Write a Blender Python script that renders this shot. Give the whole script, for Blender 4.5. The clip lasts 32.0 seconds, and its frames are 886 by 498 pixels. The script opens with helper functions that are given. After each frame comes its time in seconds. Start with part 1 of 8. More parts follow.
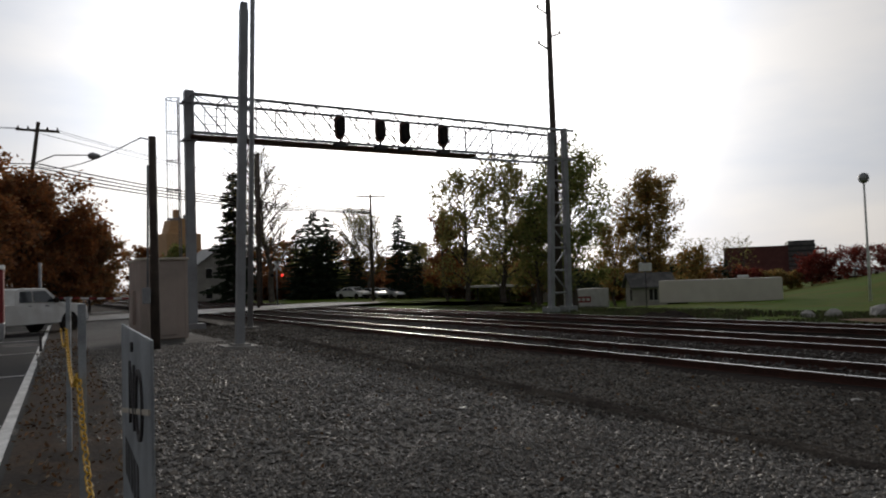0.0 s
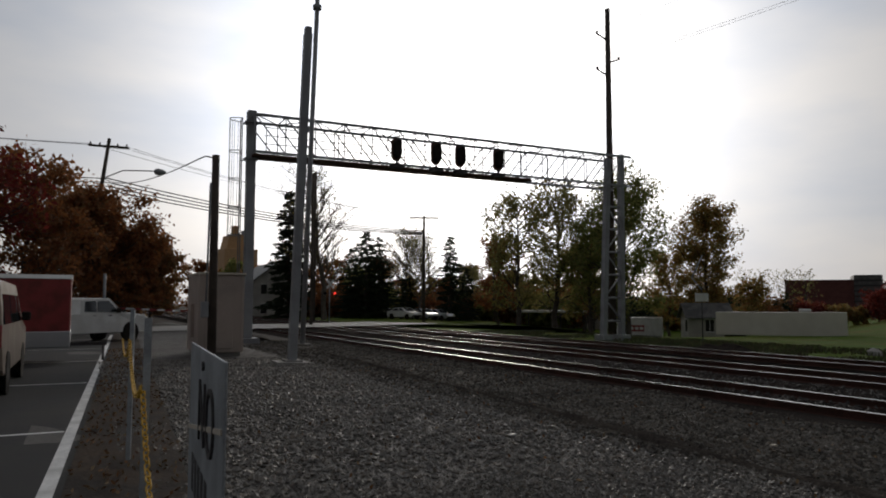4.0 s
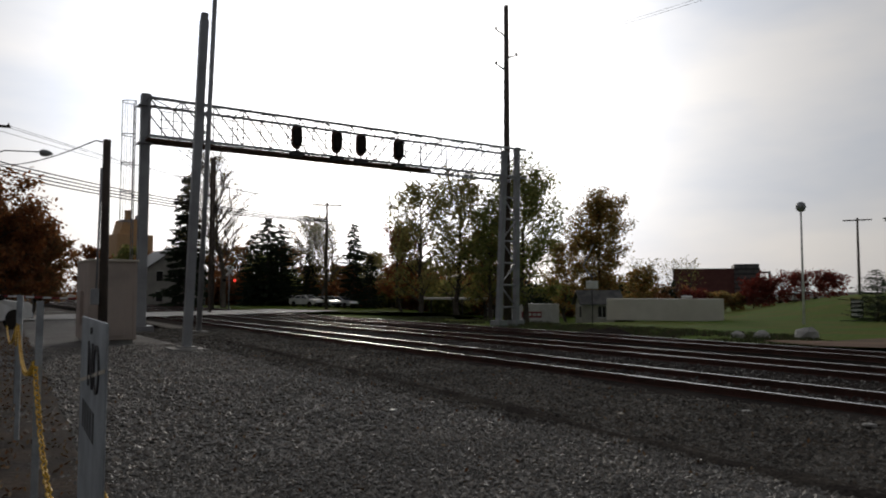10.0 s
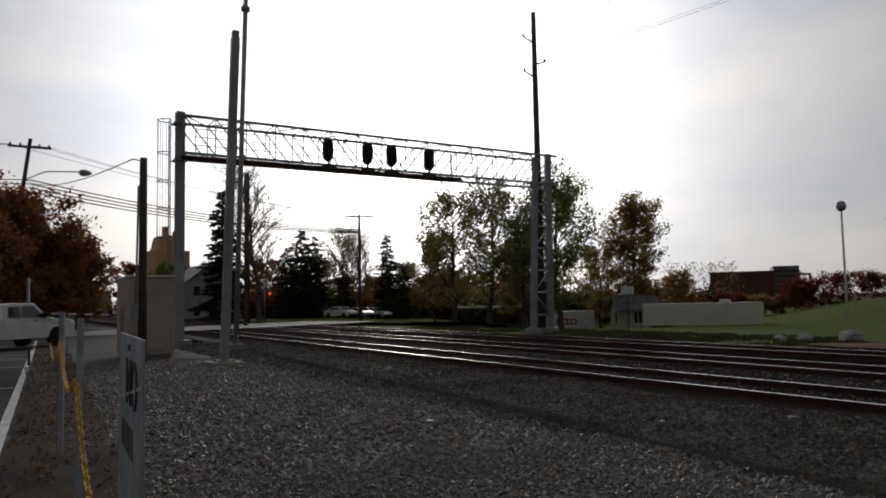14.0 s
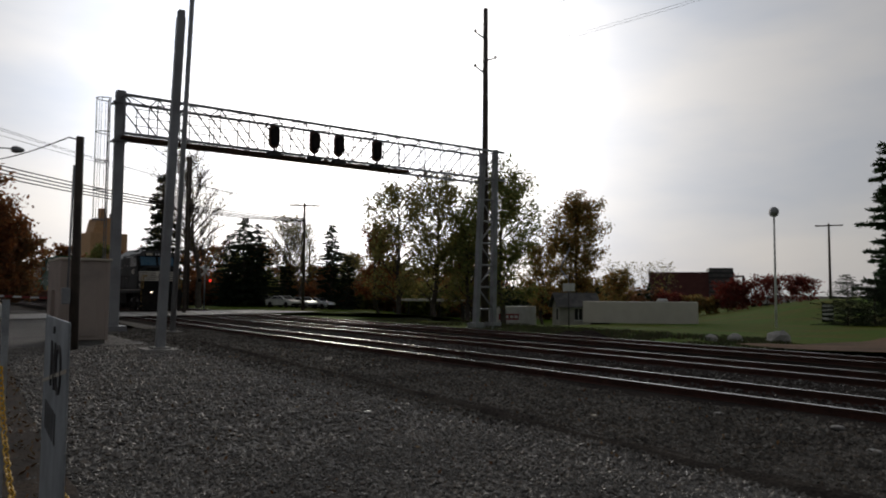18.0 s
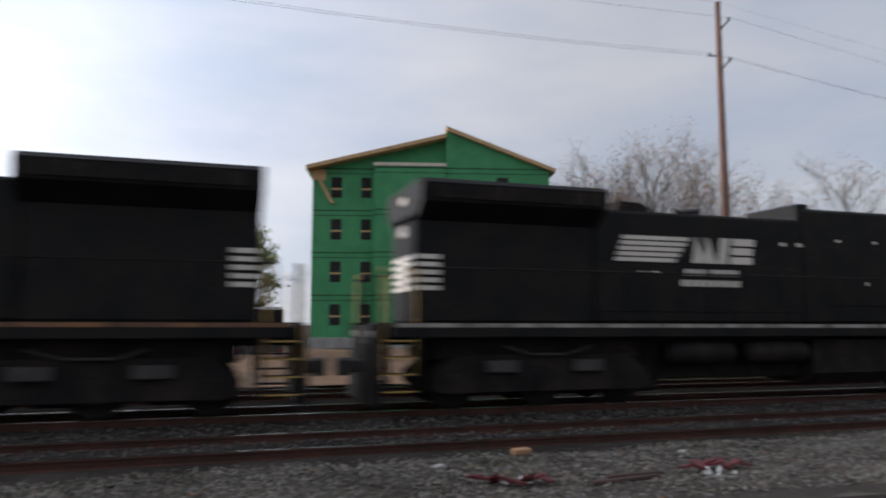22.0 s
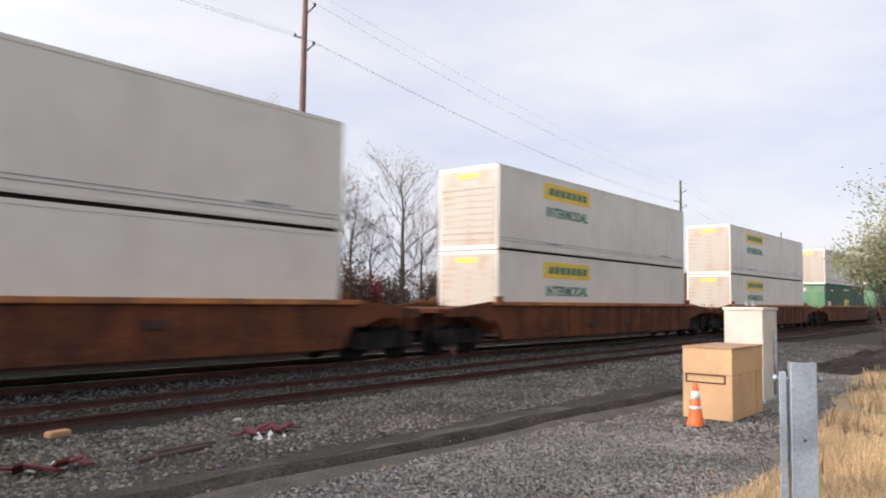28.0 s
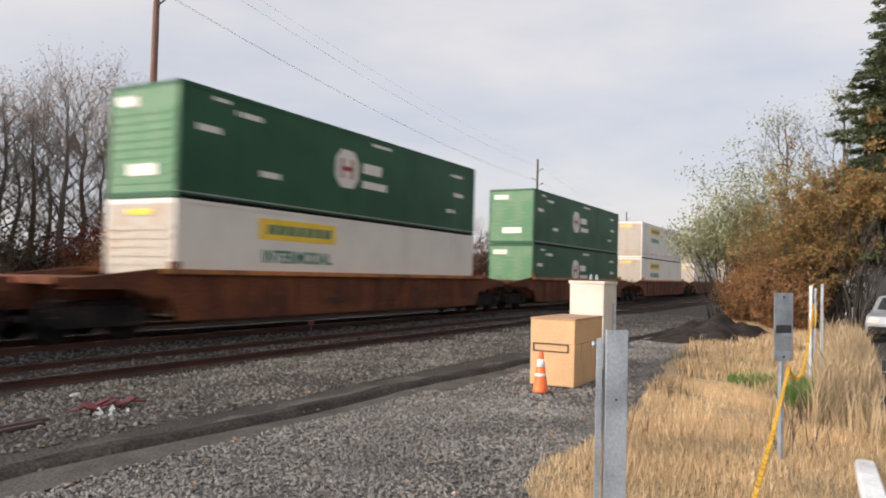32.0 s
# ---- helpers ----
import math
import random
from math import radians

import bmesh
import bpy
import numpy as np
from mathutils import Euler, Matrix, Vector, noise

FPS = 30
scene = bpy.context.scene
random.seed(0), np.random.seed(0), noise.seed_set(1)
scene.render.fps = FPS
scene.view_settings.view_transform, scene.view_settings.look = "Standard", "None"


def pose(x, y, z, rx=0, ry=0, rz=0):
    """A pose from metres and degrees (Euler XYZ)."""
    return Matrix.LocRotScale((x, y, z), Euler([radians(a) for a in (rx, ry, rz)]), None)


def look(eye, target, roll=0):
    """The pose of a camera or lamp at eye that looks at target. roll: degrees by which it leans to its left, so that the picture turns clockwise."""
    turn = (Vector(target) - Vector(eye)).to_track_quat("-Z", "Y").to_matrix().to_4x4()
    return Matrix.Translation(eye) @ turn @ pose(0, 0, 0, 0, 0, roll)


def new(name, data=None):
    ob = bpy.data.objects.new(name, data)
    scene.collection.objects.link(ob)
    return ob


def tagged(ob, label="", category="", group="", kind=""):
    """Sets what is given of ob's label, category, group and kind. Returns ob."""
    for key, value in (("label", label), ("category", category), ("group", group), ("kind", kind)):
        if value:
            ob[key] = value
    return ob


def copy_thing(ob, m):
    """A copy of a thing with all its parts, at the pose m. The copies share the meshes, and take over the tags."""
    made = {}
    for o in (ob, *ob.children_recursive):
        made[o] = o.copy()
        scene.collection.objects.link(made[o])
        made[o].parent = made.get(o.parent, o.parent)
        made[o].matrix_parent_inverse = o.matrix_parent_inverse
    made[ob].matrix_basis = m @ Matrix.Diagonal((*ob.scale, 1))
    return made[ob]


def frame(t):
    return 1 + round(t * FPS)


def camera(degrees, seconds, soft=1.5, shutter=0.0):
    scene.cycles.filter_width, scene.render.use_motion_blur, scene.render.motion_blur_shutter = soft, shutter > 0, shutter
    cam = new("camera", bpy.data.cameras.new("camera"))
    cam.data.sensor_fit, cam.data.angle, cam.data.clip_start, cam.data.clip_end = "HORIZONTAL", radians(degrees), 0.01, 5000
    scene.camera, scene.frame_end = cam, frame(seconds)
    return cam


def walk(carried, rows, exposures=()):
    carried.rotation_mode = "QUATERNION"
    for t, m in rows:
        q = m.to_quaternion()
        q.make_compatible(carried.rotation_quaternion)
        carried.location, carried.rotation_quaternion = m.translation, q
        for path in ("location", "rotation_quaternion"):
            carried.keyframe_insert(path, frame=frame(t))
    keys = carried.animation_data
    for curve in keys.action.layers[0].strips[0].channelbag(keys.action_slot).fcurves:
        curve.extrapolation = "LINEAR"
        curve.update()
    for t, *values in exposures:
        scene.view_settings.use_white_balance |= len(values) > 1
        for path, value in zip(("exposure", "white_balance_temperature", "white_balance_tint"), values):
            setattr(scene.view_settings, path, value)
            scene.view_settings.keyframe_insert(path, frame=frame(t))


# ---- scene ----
cam = camera(62.9, 32.0, soft=1.9, shutter=0.5)
# seconds, stand (x, y, z), yaw, pitch, roll
PATH = [
    (0.0, -0.669, 0.232, 1.663, 59.64, 2.54, -1.90),
    (0.5, -0.673, 0.235, 1.664, 61.14, 2.33, -1.85),
    (1.0, -0.676, 0.234, 1.672, 61.53, 2.05, -1.84),
    (1.5, -0.675, 0.240, 1.668, 62.29, 2.05, -1.98),
    (2.0, -0.677, 0.241, 1.671, 62.19, 2.03, -1.49),
    (2.5, -0.693, 0.224, 1.668, 62.12, 4.21, 0.91),
    (4.5, -0.651, 0.186, 1.688, 64.40, 3.90, -0.13),
    (5.0, -0.673, 0.181, 1.678, 64.30, 1.83, -0.19),
    (5.5, -0.850, 0.201, 1.754, 63.87, -0.22, -1.25),
    (6.0, -0.842, 0.191, 1.756, 63.68, -0.38, -1.93),
    (6.5, -0.643, 0.174, 1.708, 61.92, -1.27, -2.82),
    (7.0, -0.640, 0.172, 1.688, 60.43, 2.15, -0.47),
    (7.5, -0.448, 0.037, 1.671, 45.67, 2.95, 1.05),
    (8.0, -0.269, 0.104, 1.618, 49.31, 0.54, 2.42),
    (8.5, -0.014, 0.024, 1.704, 51.51, 1.62, 0.79),
    (9.0, 0.016, 0.047, 1.670, 53.90, 3.00, 0.22),
    (9.5, 0.124, 0.074, 1.667, 55.06, 4.02, 0.20),
    (10.0, 0.152, 0.084, 1.662, 56.26, 3.39, 0.02),
    (10.5, 0.136, 0.098, 1.664, 58.16, 4.25, -1.16),
    (11.0, 0.102, 0.092, 1.666, 59.34, 4.29, -0.90),
    (11.5, 0.106, 0.097, 1.665, 58.71, 3.96, -2.32),
    (12.0, 0.108, 0.107, 1.665, 57.75, 4.21, -1.85),
    (12.5, 0.119, 0.109, 1.664, 57.35, 4.22, -1.52),
    (13.0, 0.115, 0.107, 1.665, 57.91, 4.19, -1.57),
    (13.5, 0.106, 0.101, 1.665, 58.45, 4.32, -1.05),
    (14.0, 0.103, 0.100, 1.664, 58.81, 4.13, -1.15),
    (14.5, 0.104, 0.092, 1.665, 59.20, 4.21, -0.64),
    (16.5, 0.121, 0.087, 1.665, 58.01, 4.01, 0.24),
    (17.0, 0.128, 0.087, 1.664, 57.75, 3.99, 0.64),
    (17.5, 0.147, 0.093, 1.665, 56.82, 4.02, 0.56),
    (18.0, 0.164, 0.109, 1.660, 54.53, 3.53, 0.40),
    (18.5, 0.180, 0.114, 1.666, 53.97, 3.21, -1.39),
    (19.0, 0.190, 0.117, 1.667, 52.70, 3.90, -1.41),
    (19.5, 0.185, 0.115, 1.688, 51.99, 4.89, -0.85),
    (20.0, 0.270, 0.100, 1.697, 49.09, 5.04, -0.48),
    (20.4, 0.220, 0.180, 1.660, 38.87, 5.46, 1.71),
    (21.0, 0.060, 0.140, 1.740, 13.57, 6.29, 2.05),
    (21.2, -0.100, 0.040, 1.810, 3.19, 6.52, 0.44),
    (21.4, -0.090, 0.080, 1.800, -4.20, 6.18, -0.16),
    (21.6, -0.030, 0.150, 1.810, -9.58, 5.95, 0.15),
    (22.0, 0.068, 0.174, 1.811, -17.47, 6.01, 0.10),
    (22.6, 0.250, 0.180, 1.790, -28.89, 7.20, 0.93),
    (23.0, 0.275, 0.127, 1.802, -39.67, 6.50, 0.29),
    (23.6, 0.220, 0.070, 1.800, -54.02, 3.80, 0.10),
    (24.0, 0.191, 0.227, 1.815, -59.78, 2.65, 0.57),
    (24.5, 0.172, 0.266, 1.814, -59.97, 2.43, 0.90),
    (26.5, 0.170, 0.260, 1.750, -49.77, 3.71, 1.45),
    (27.0, 0.226, 0.174, 1.807, -40.05, 4.52, -0.46),
    (27.5, 0.269, 0.056, 1.817, -45.54, 5.31, 1.11),
    (28.0, 0.239, 0.169, 1.804, -50.10, 3.98, 0.82),
    (28.5, 0.249, 0.147, 1.807, -51.60, 4.55, 0.70),
    (29.0, 0.215, 0.117, 1.799, -52.02, 4.89, 1.20),
    (29.5, 0.255, 0.035, 1.810, -52.88, 4.84, 0.17),
    (30.0, 0.208, 0.088, 1.801, -58.68, 2.45, 0.35),
    (30.5, 0.220, 0.078, 1.801, -61.31, 2.10, 0.56),
    (31.0, 0.232, 0.077, 1.802, -61.57, 2.24, 0.96),
    (31.5, 0.226, 0.080, 1.803, -61.63, 2.29, 1.40),
    (32.0, 0.216, 0.082, 1.802, -60.99, 1.98, 1.50),
]
EXPOSURES = [(0.0, 0.42, 6650, 10), (2.5, 0.46, 6650, 10), (4.6, -0.1, 6650, 10), (5.6, 0.05, 6650, 10), (6.4, 0.25, 6650, 10), (7.0, 0.62, 6650, 10), (7.5, 0.38, 6650, 10), (9.0, 0.36, 6650, 10), (11.5, 0.18, 6650, 10), (20.4, 0.05, 6600, 10), (21.0, 0.4, 6400, 10), (21.6, 1.0, 6200, 10), (22.0, 1.8, 6150, 12), (22.6, 2.1, 6200, 13), (23.3, 2.35, 6300, 13), (24.0, 2.4, 6350, 13), (28.5, 2.5, 6450, 14), (30.0, 2.3, 6650, 13), (32.0, 2.25, 6700, 13)]
walk(cam, [(t, pose(x, y, z, 90 + p, 0, w) @ pose(0, 0, 0, 0, 0, r)) for t, x, y, z, w, p, r in PATH], EXPOSURES)

# world, sun
SUN_AZ, SUN_EL = -62.0, 15.0
world = bpy.data.worlds.new("world")
scene.world = world
world.use_nodes = True
wn = world.node_tree
wn.nodes.clear()
w_out = wn.nodes.new("ShaderNodeOutputWorld")
w_bg = wn.nodes.new("ShaderNodeBackground")
w_sky = wn.nodes.new("ShaderNodeTexSky")
w_sky.sky_type = "NISHITA"
w_sky.sun_disc = False
w_sky.sun_elevation = radians(SUN_EL)
w_sky.sun_rotation = radians(SUN_AZ)
w_sky.air_density, w_sky.dust_density, w_sky.ozone_density = 1.0, 2.5, 1.0
w_co = wn.nodes.new("ShaderNodeTexCoord")
# thin high cloud over the whole sky, drawn by direction, brightest round the sun
w_map = wn.nodes.new("ShaderNodeMapping")
w_map.inputs["Scale"].default_value = (1.6, 1.6, 5.0)
w_noise = wn.nodes.new("ShaderNodeTexNoise")
w_noise.inputs["Scale"].default_value = 1.7
w_noise.inputs["Detail"].default_value = 5.0
w_ramp = wn.nodes.new("ShaderNodeValToRGB")
w_ramp.color_ramp.elements[0].position, w_ramp.color_ramp.elements[0].color = 0.32, (0.80, 0.87, 1.0, 1)
w_ramp.color_ramp.elements[1].position, w_ramp.color_ramp.elements[1].color = 0.66, (1.10, 1.09, 1.10, 1)
w_sun = wn.nodes.new("ShaderNodeVectorMath")
w_sun.operation = "DOT_PRODUCT"
sun_dir = Vector((math.sin(radians(SUN_AZ)) * math.cos(radians(SUN_EL)), math.cos(radians(SUN_AZ)) * math.cos(radians(SUN_EL)), math.sin(radians(SUN_EL))))
w_sun.inputs[1].default_value = sun_dir
# brightness of the veiled sky falls off with the angle from the sun
SKY_FALL = [(2.2, 1.5), (3.0, 5.0), (17.0, 24.0)]
w_glow = wn.nodes.new("ShaderNodeMath")
w_glow.operation = "MAXIMUM"
w_glow.inputs[1].default_value = 0.0
last = None
for gain, power in SKY_FALL:
    pw, ml = wn.nodes.new("ShaderNodeMath"), wn.nodes.new("ShaderNodeMath")
    pw.operation, ml.operation = "POWER", "MULTIPLY_ADD"
    pw.inputs[1].default_value, ml.inputs[1].default_value = power, gain
    wn.links.new(w_glow.outputs["Value"], pw.inputs[0])
    wn.links.new(pw.outputs["Value"], ml.inputs[0])
    if last:
        wn.links.new(last.outputs["Value"], ml.inputs[2])
    else:
        ml.inputs[2].default_value = 1.48
    last = ml
w_fall = wn.nodes.new("ShaderNodeCombineColor")
for c in ("Red", "Green", "Blue"):
    wn.links.new(last.outputs["Value"], w_fall.inputs[c])
w_gcol = wn.nodes.new("ShaderNodeMix")
w_gcol.data_type = "RGBA"
w_gcol.blend_type = "MULTIPLY"
w_gcol.inputs["Factor"].default_value = 1.0
w_mix = wn.nodes.new("ShaderNodeMix")
w_mix.data_type = "RGBA"
w_mix.inputs["Factor"].default_value = 0.95
L = wn.links.new
L(w_co.outputs["Generated"], w_map.inputs["Vector"])
L(w_map.outputs["Vector"], w_noise.inputs["Vector"])
L(w_noise.outputs["Fac"], w_ramp.inputs["Fac"])
L(w_co.outputs["Generated"], w_sun.inputs[0])
L(w_sun.outputs["Value"], w_glow.inputs[0])
L(w_ramp.outputs["Color"], w_gcol.inputs["A"])
L(w_fall.outputs["Color"], w_gcol.inputs["B"])
L(w_sky.outputs["Color"], w_mix.inputs["A"])
L(w_gcol.outputs["Result"], w_mix.inputs["B"])
L(w_mix.outputs["Result"], w_bg.inputs["Color"])
w_bg.inputs["Strength"].default_value = 0.1
L(w_bg.outputs["Background"], w_out.inputs["Surface"])
sun = new("sun", bpy.data.lights.new("sun", "SUN"))
sun.data.energy, sun.data.angle, sun.data.color = 0.55, radians(12.0), (1.0, 0.9, 0.76)
sun.matrix_world = look(sun_dir * 100, (0, 0, 0))

# ---- materials ----


def mat(name, base, rough=0.7, metal=0.0, var=0.25, scale=3.0, bump=0.0, other=None, fine=40.0, per_piece=0.0, coord="Object", split=(0.4, 0.65), bump_scale=None, spec=0.5):
    """A surface with colour varied at two scales, from base towards other (a stain, dust or rust), and fine relief."""
    m = bpy.data.materials.new(name)
    m.use_nodes = True
    t = m.node_tree
    n, l = t.nodes, t.links.new
    b = n["Principled BSDF"]
    b.inputs["Metallic"].default_value = metal
    b.inputs["Specular IOR Level"].default_value = spec
    co = n.new("ShaderNodeTexCoord")
    big, small = n.new("ShaderNodeTexNoise"), n.new("ShaderNodeTexNoise")
    for q, s, dt in ((big, scale, 4.0), (small, fine, 3.0)):
        q.inputs["Scale"].default_value, q.inputs["Detail"].default_value = s, dt
        l(co.outputs[coord], q.inputs["Vector"])
    ramp = n.new("ShaderNodeValToRGB")
    o = other or tuple(c * (1 - var) for c in base)
    ramp.color_ramp.elements[0].position, ramp.color_ramp.elements[0].color = split[0], (*base, 1)
    ramp.color_ramp.elements[1].position, ramp.color_ramp.elements[1].color = split[1], (*o, 1)
    l(big.outputs["Fac"], ramp.inputs["Fac"])
    hsv = n.new("ShaderNodeHueSaturation")
    mr = n.new("ShaderNodeMapRange")
    mr.inputs["From Min"].default_value, mr.inputs["From Max"].default_value = 0.25, 0.75
    mr.inputs["To Min"].default_value, mr.inputs["To Max"].default_value = 1 - var, 1 + var
    l(small.outputs["Fac"], mr.inputs["Value"])
    value = mr.outputs["Result"]
    if per_piece:
        oi, r2, mul = n.new("ShaderNodeObjectInfo"), n.new("ShaderNodeMapRange"), n.new("ShaderNodeMath")
        r2.inputs["To Min"].default_value, r2.inputs["To Max"].default_value = 1 - per_piece, 1 + per_piece
        l(oi.outputs["Random"], r2.inputs["Value"])
        mul.operation = "MULTIPLY"
        l(value, mul.inputs[0])
        l(r2.outputs["Result"], mul.inputs[1])
        value = mul.outputs["Value"]
    l(value, hsv.inputs["Value"])
    l(ramp.outputs["Color"], hsv.inputs["Color"])
    l(hsv.outputs["Color"], b.inputs["Base Color"])
    rr = n.new("ShaderNodeMapRange")
    rr.inputs["To Min"].default_value, rr.inputs["To Max"].default_value = max(0.02, rough - 0.12), min(1.0, rough + 0.12)
    l(big.outputs["Fac"], rr.inputs["Value"])
    l(rr.outputs["Result"], b.inputs["Roughness"])
    if bump:
        bp = n.new("ShaderNodeBump")
        bp.inputs["Strength"].default_value, bp.inputs["Distance"].default_value = min(1.0, bump), bump_scale or 0.02
        l(small.outputs["Fac"], bp.inputs["Height"])
        l(bp.outputs["Normal"], b.inputs["Normal"])
    return m


def island(name, cols, rough=0.8, trans=0.0, spec=0.5):
    """Foliage and stones: each loose piece takes its own colour between the given ones."""
    m = bpy.data.materials.new(name)
    m.use_nodes = True
    t = m.node_tree
    n, l = t.nodes, t.links.new
    b = n["Principled BSDF"]
    g, r = n.new("ShaderNodeNewGeometry"), n.new("ShaderNodeValToRGB")
    e = r.color_ramp.elements
    e[0].color, e[1].color = (*cols[0], 1), (*cols[-1], 1)
    for i, c in enumerate(cols[1:-1]):
        k = e.new((i + 1) / (len(cols) - 1))
        k.color = (*c, 1)
    l(g.outputs["Random Per Island"], r.inputs["Fac"])
    co, ns, hs, mr = n.new("ShaderNodeTexCoord"), n.new("ShaderNodeTexNoise"), n.new("ShaderNodeHueSaturation"), n.new("ShaderNodeMapRange")
    ns.inputs["Scale"].default_value = 0.9
    mr.inputs["From Min"].default_value, mr.inputs["From Max"].default_value = 0.3, 0.7
    mr.inputs["To Min"].default_value, mr.inputs["To Max"].default_value = 0.7, 1.3
    l(co.outputs["Object"], ns.inputs["Vector"])
    l(ns.outputs["Fac"], mr.inputs["Value"])
    l(mr.outputs["Result"], hs.inputs["Value"])
    l(r.outputs["Color"], hs.inputs["Color"])
    l(hs.outputs["Color"], b.inputs["Base Color"])
    b.inputs["Roughness"].default_value = rough
    b.inputs["Specular IOR Level"].default_value = spec
    if trans:
        tr, mx, out = n.new("ShaderNodeBsdfTranslucent"), n.new("ShaderNodeMixShader"), n["Material Output"]
        l(hs.outputs["Color"], tr.inputs["Color"])
        mx.inputs["Fac"].default_value = trans
        l(b.outputs["BSDF"], mx.inputs[1])
        l(tr.outputs["BSDF"], mx.inputs[2])
        l(mx.outputs["Shader"], out.inputs["Surface"])
    return m


def glow(name, col, strength):
    m = bpy.data.materials.new(name)
    m.use_nodes = True
    b = m.node_tree.nodes["Principled BSDF"]
    b.inputs["Base Color"].default_value = (*col, 1)
    b.inputs["Emission Color"].default_value = (*col, 1)
    b.inputs["Emission Strength"].default_value = strength
    return m


def glass(name, col, rough=0.05):
    m = bpy.data.materials.new(name)
    m.use_nodes = True
    b = m.node_tree.nodes["Principled BSDF"]
    b.inputs["Base Color"].default_value = (*col, 1)
    b.inputs["Roughness"].default_value = rough
    b.inputs["Specular IOR Level"].default_value = 0.8
    return m


M = {}


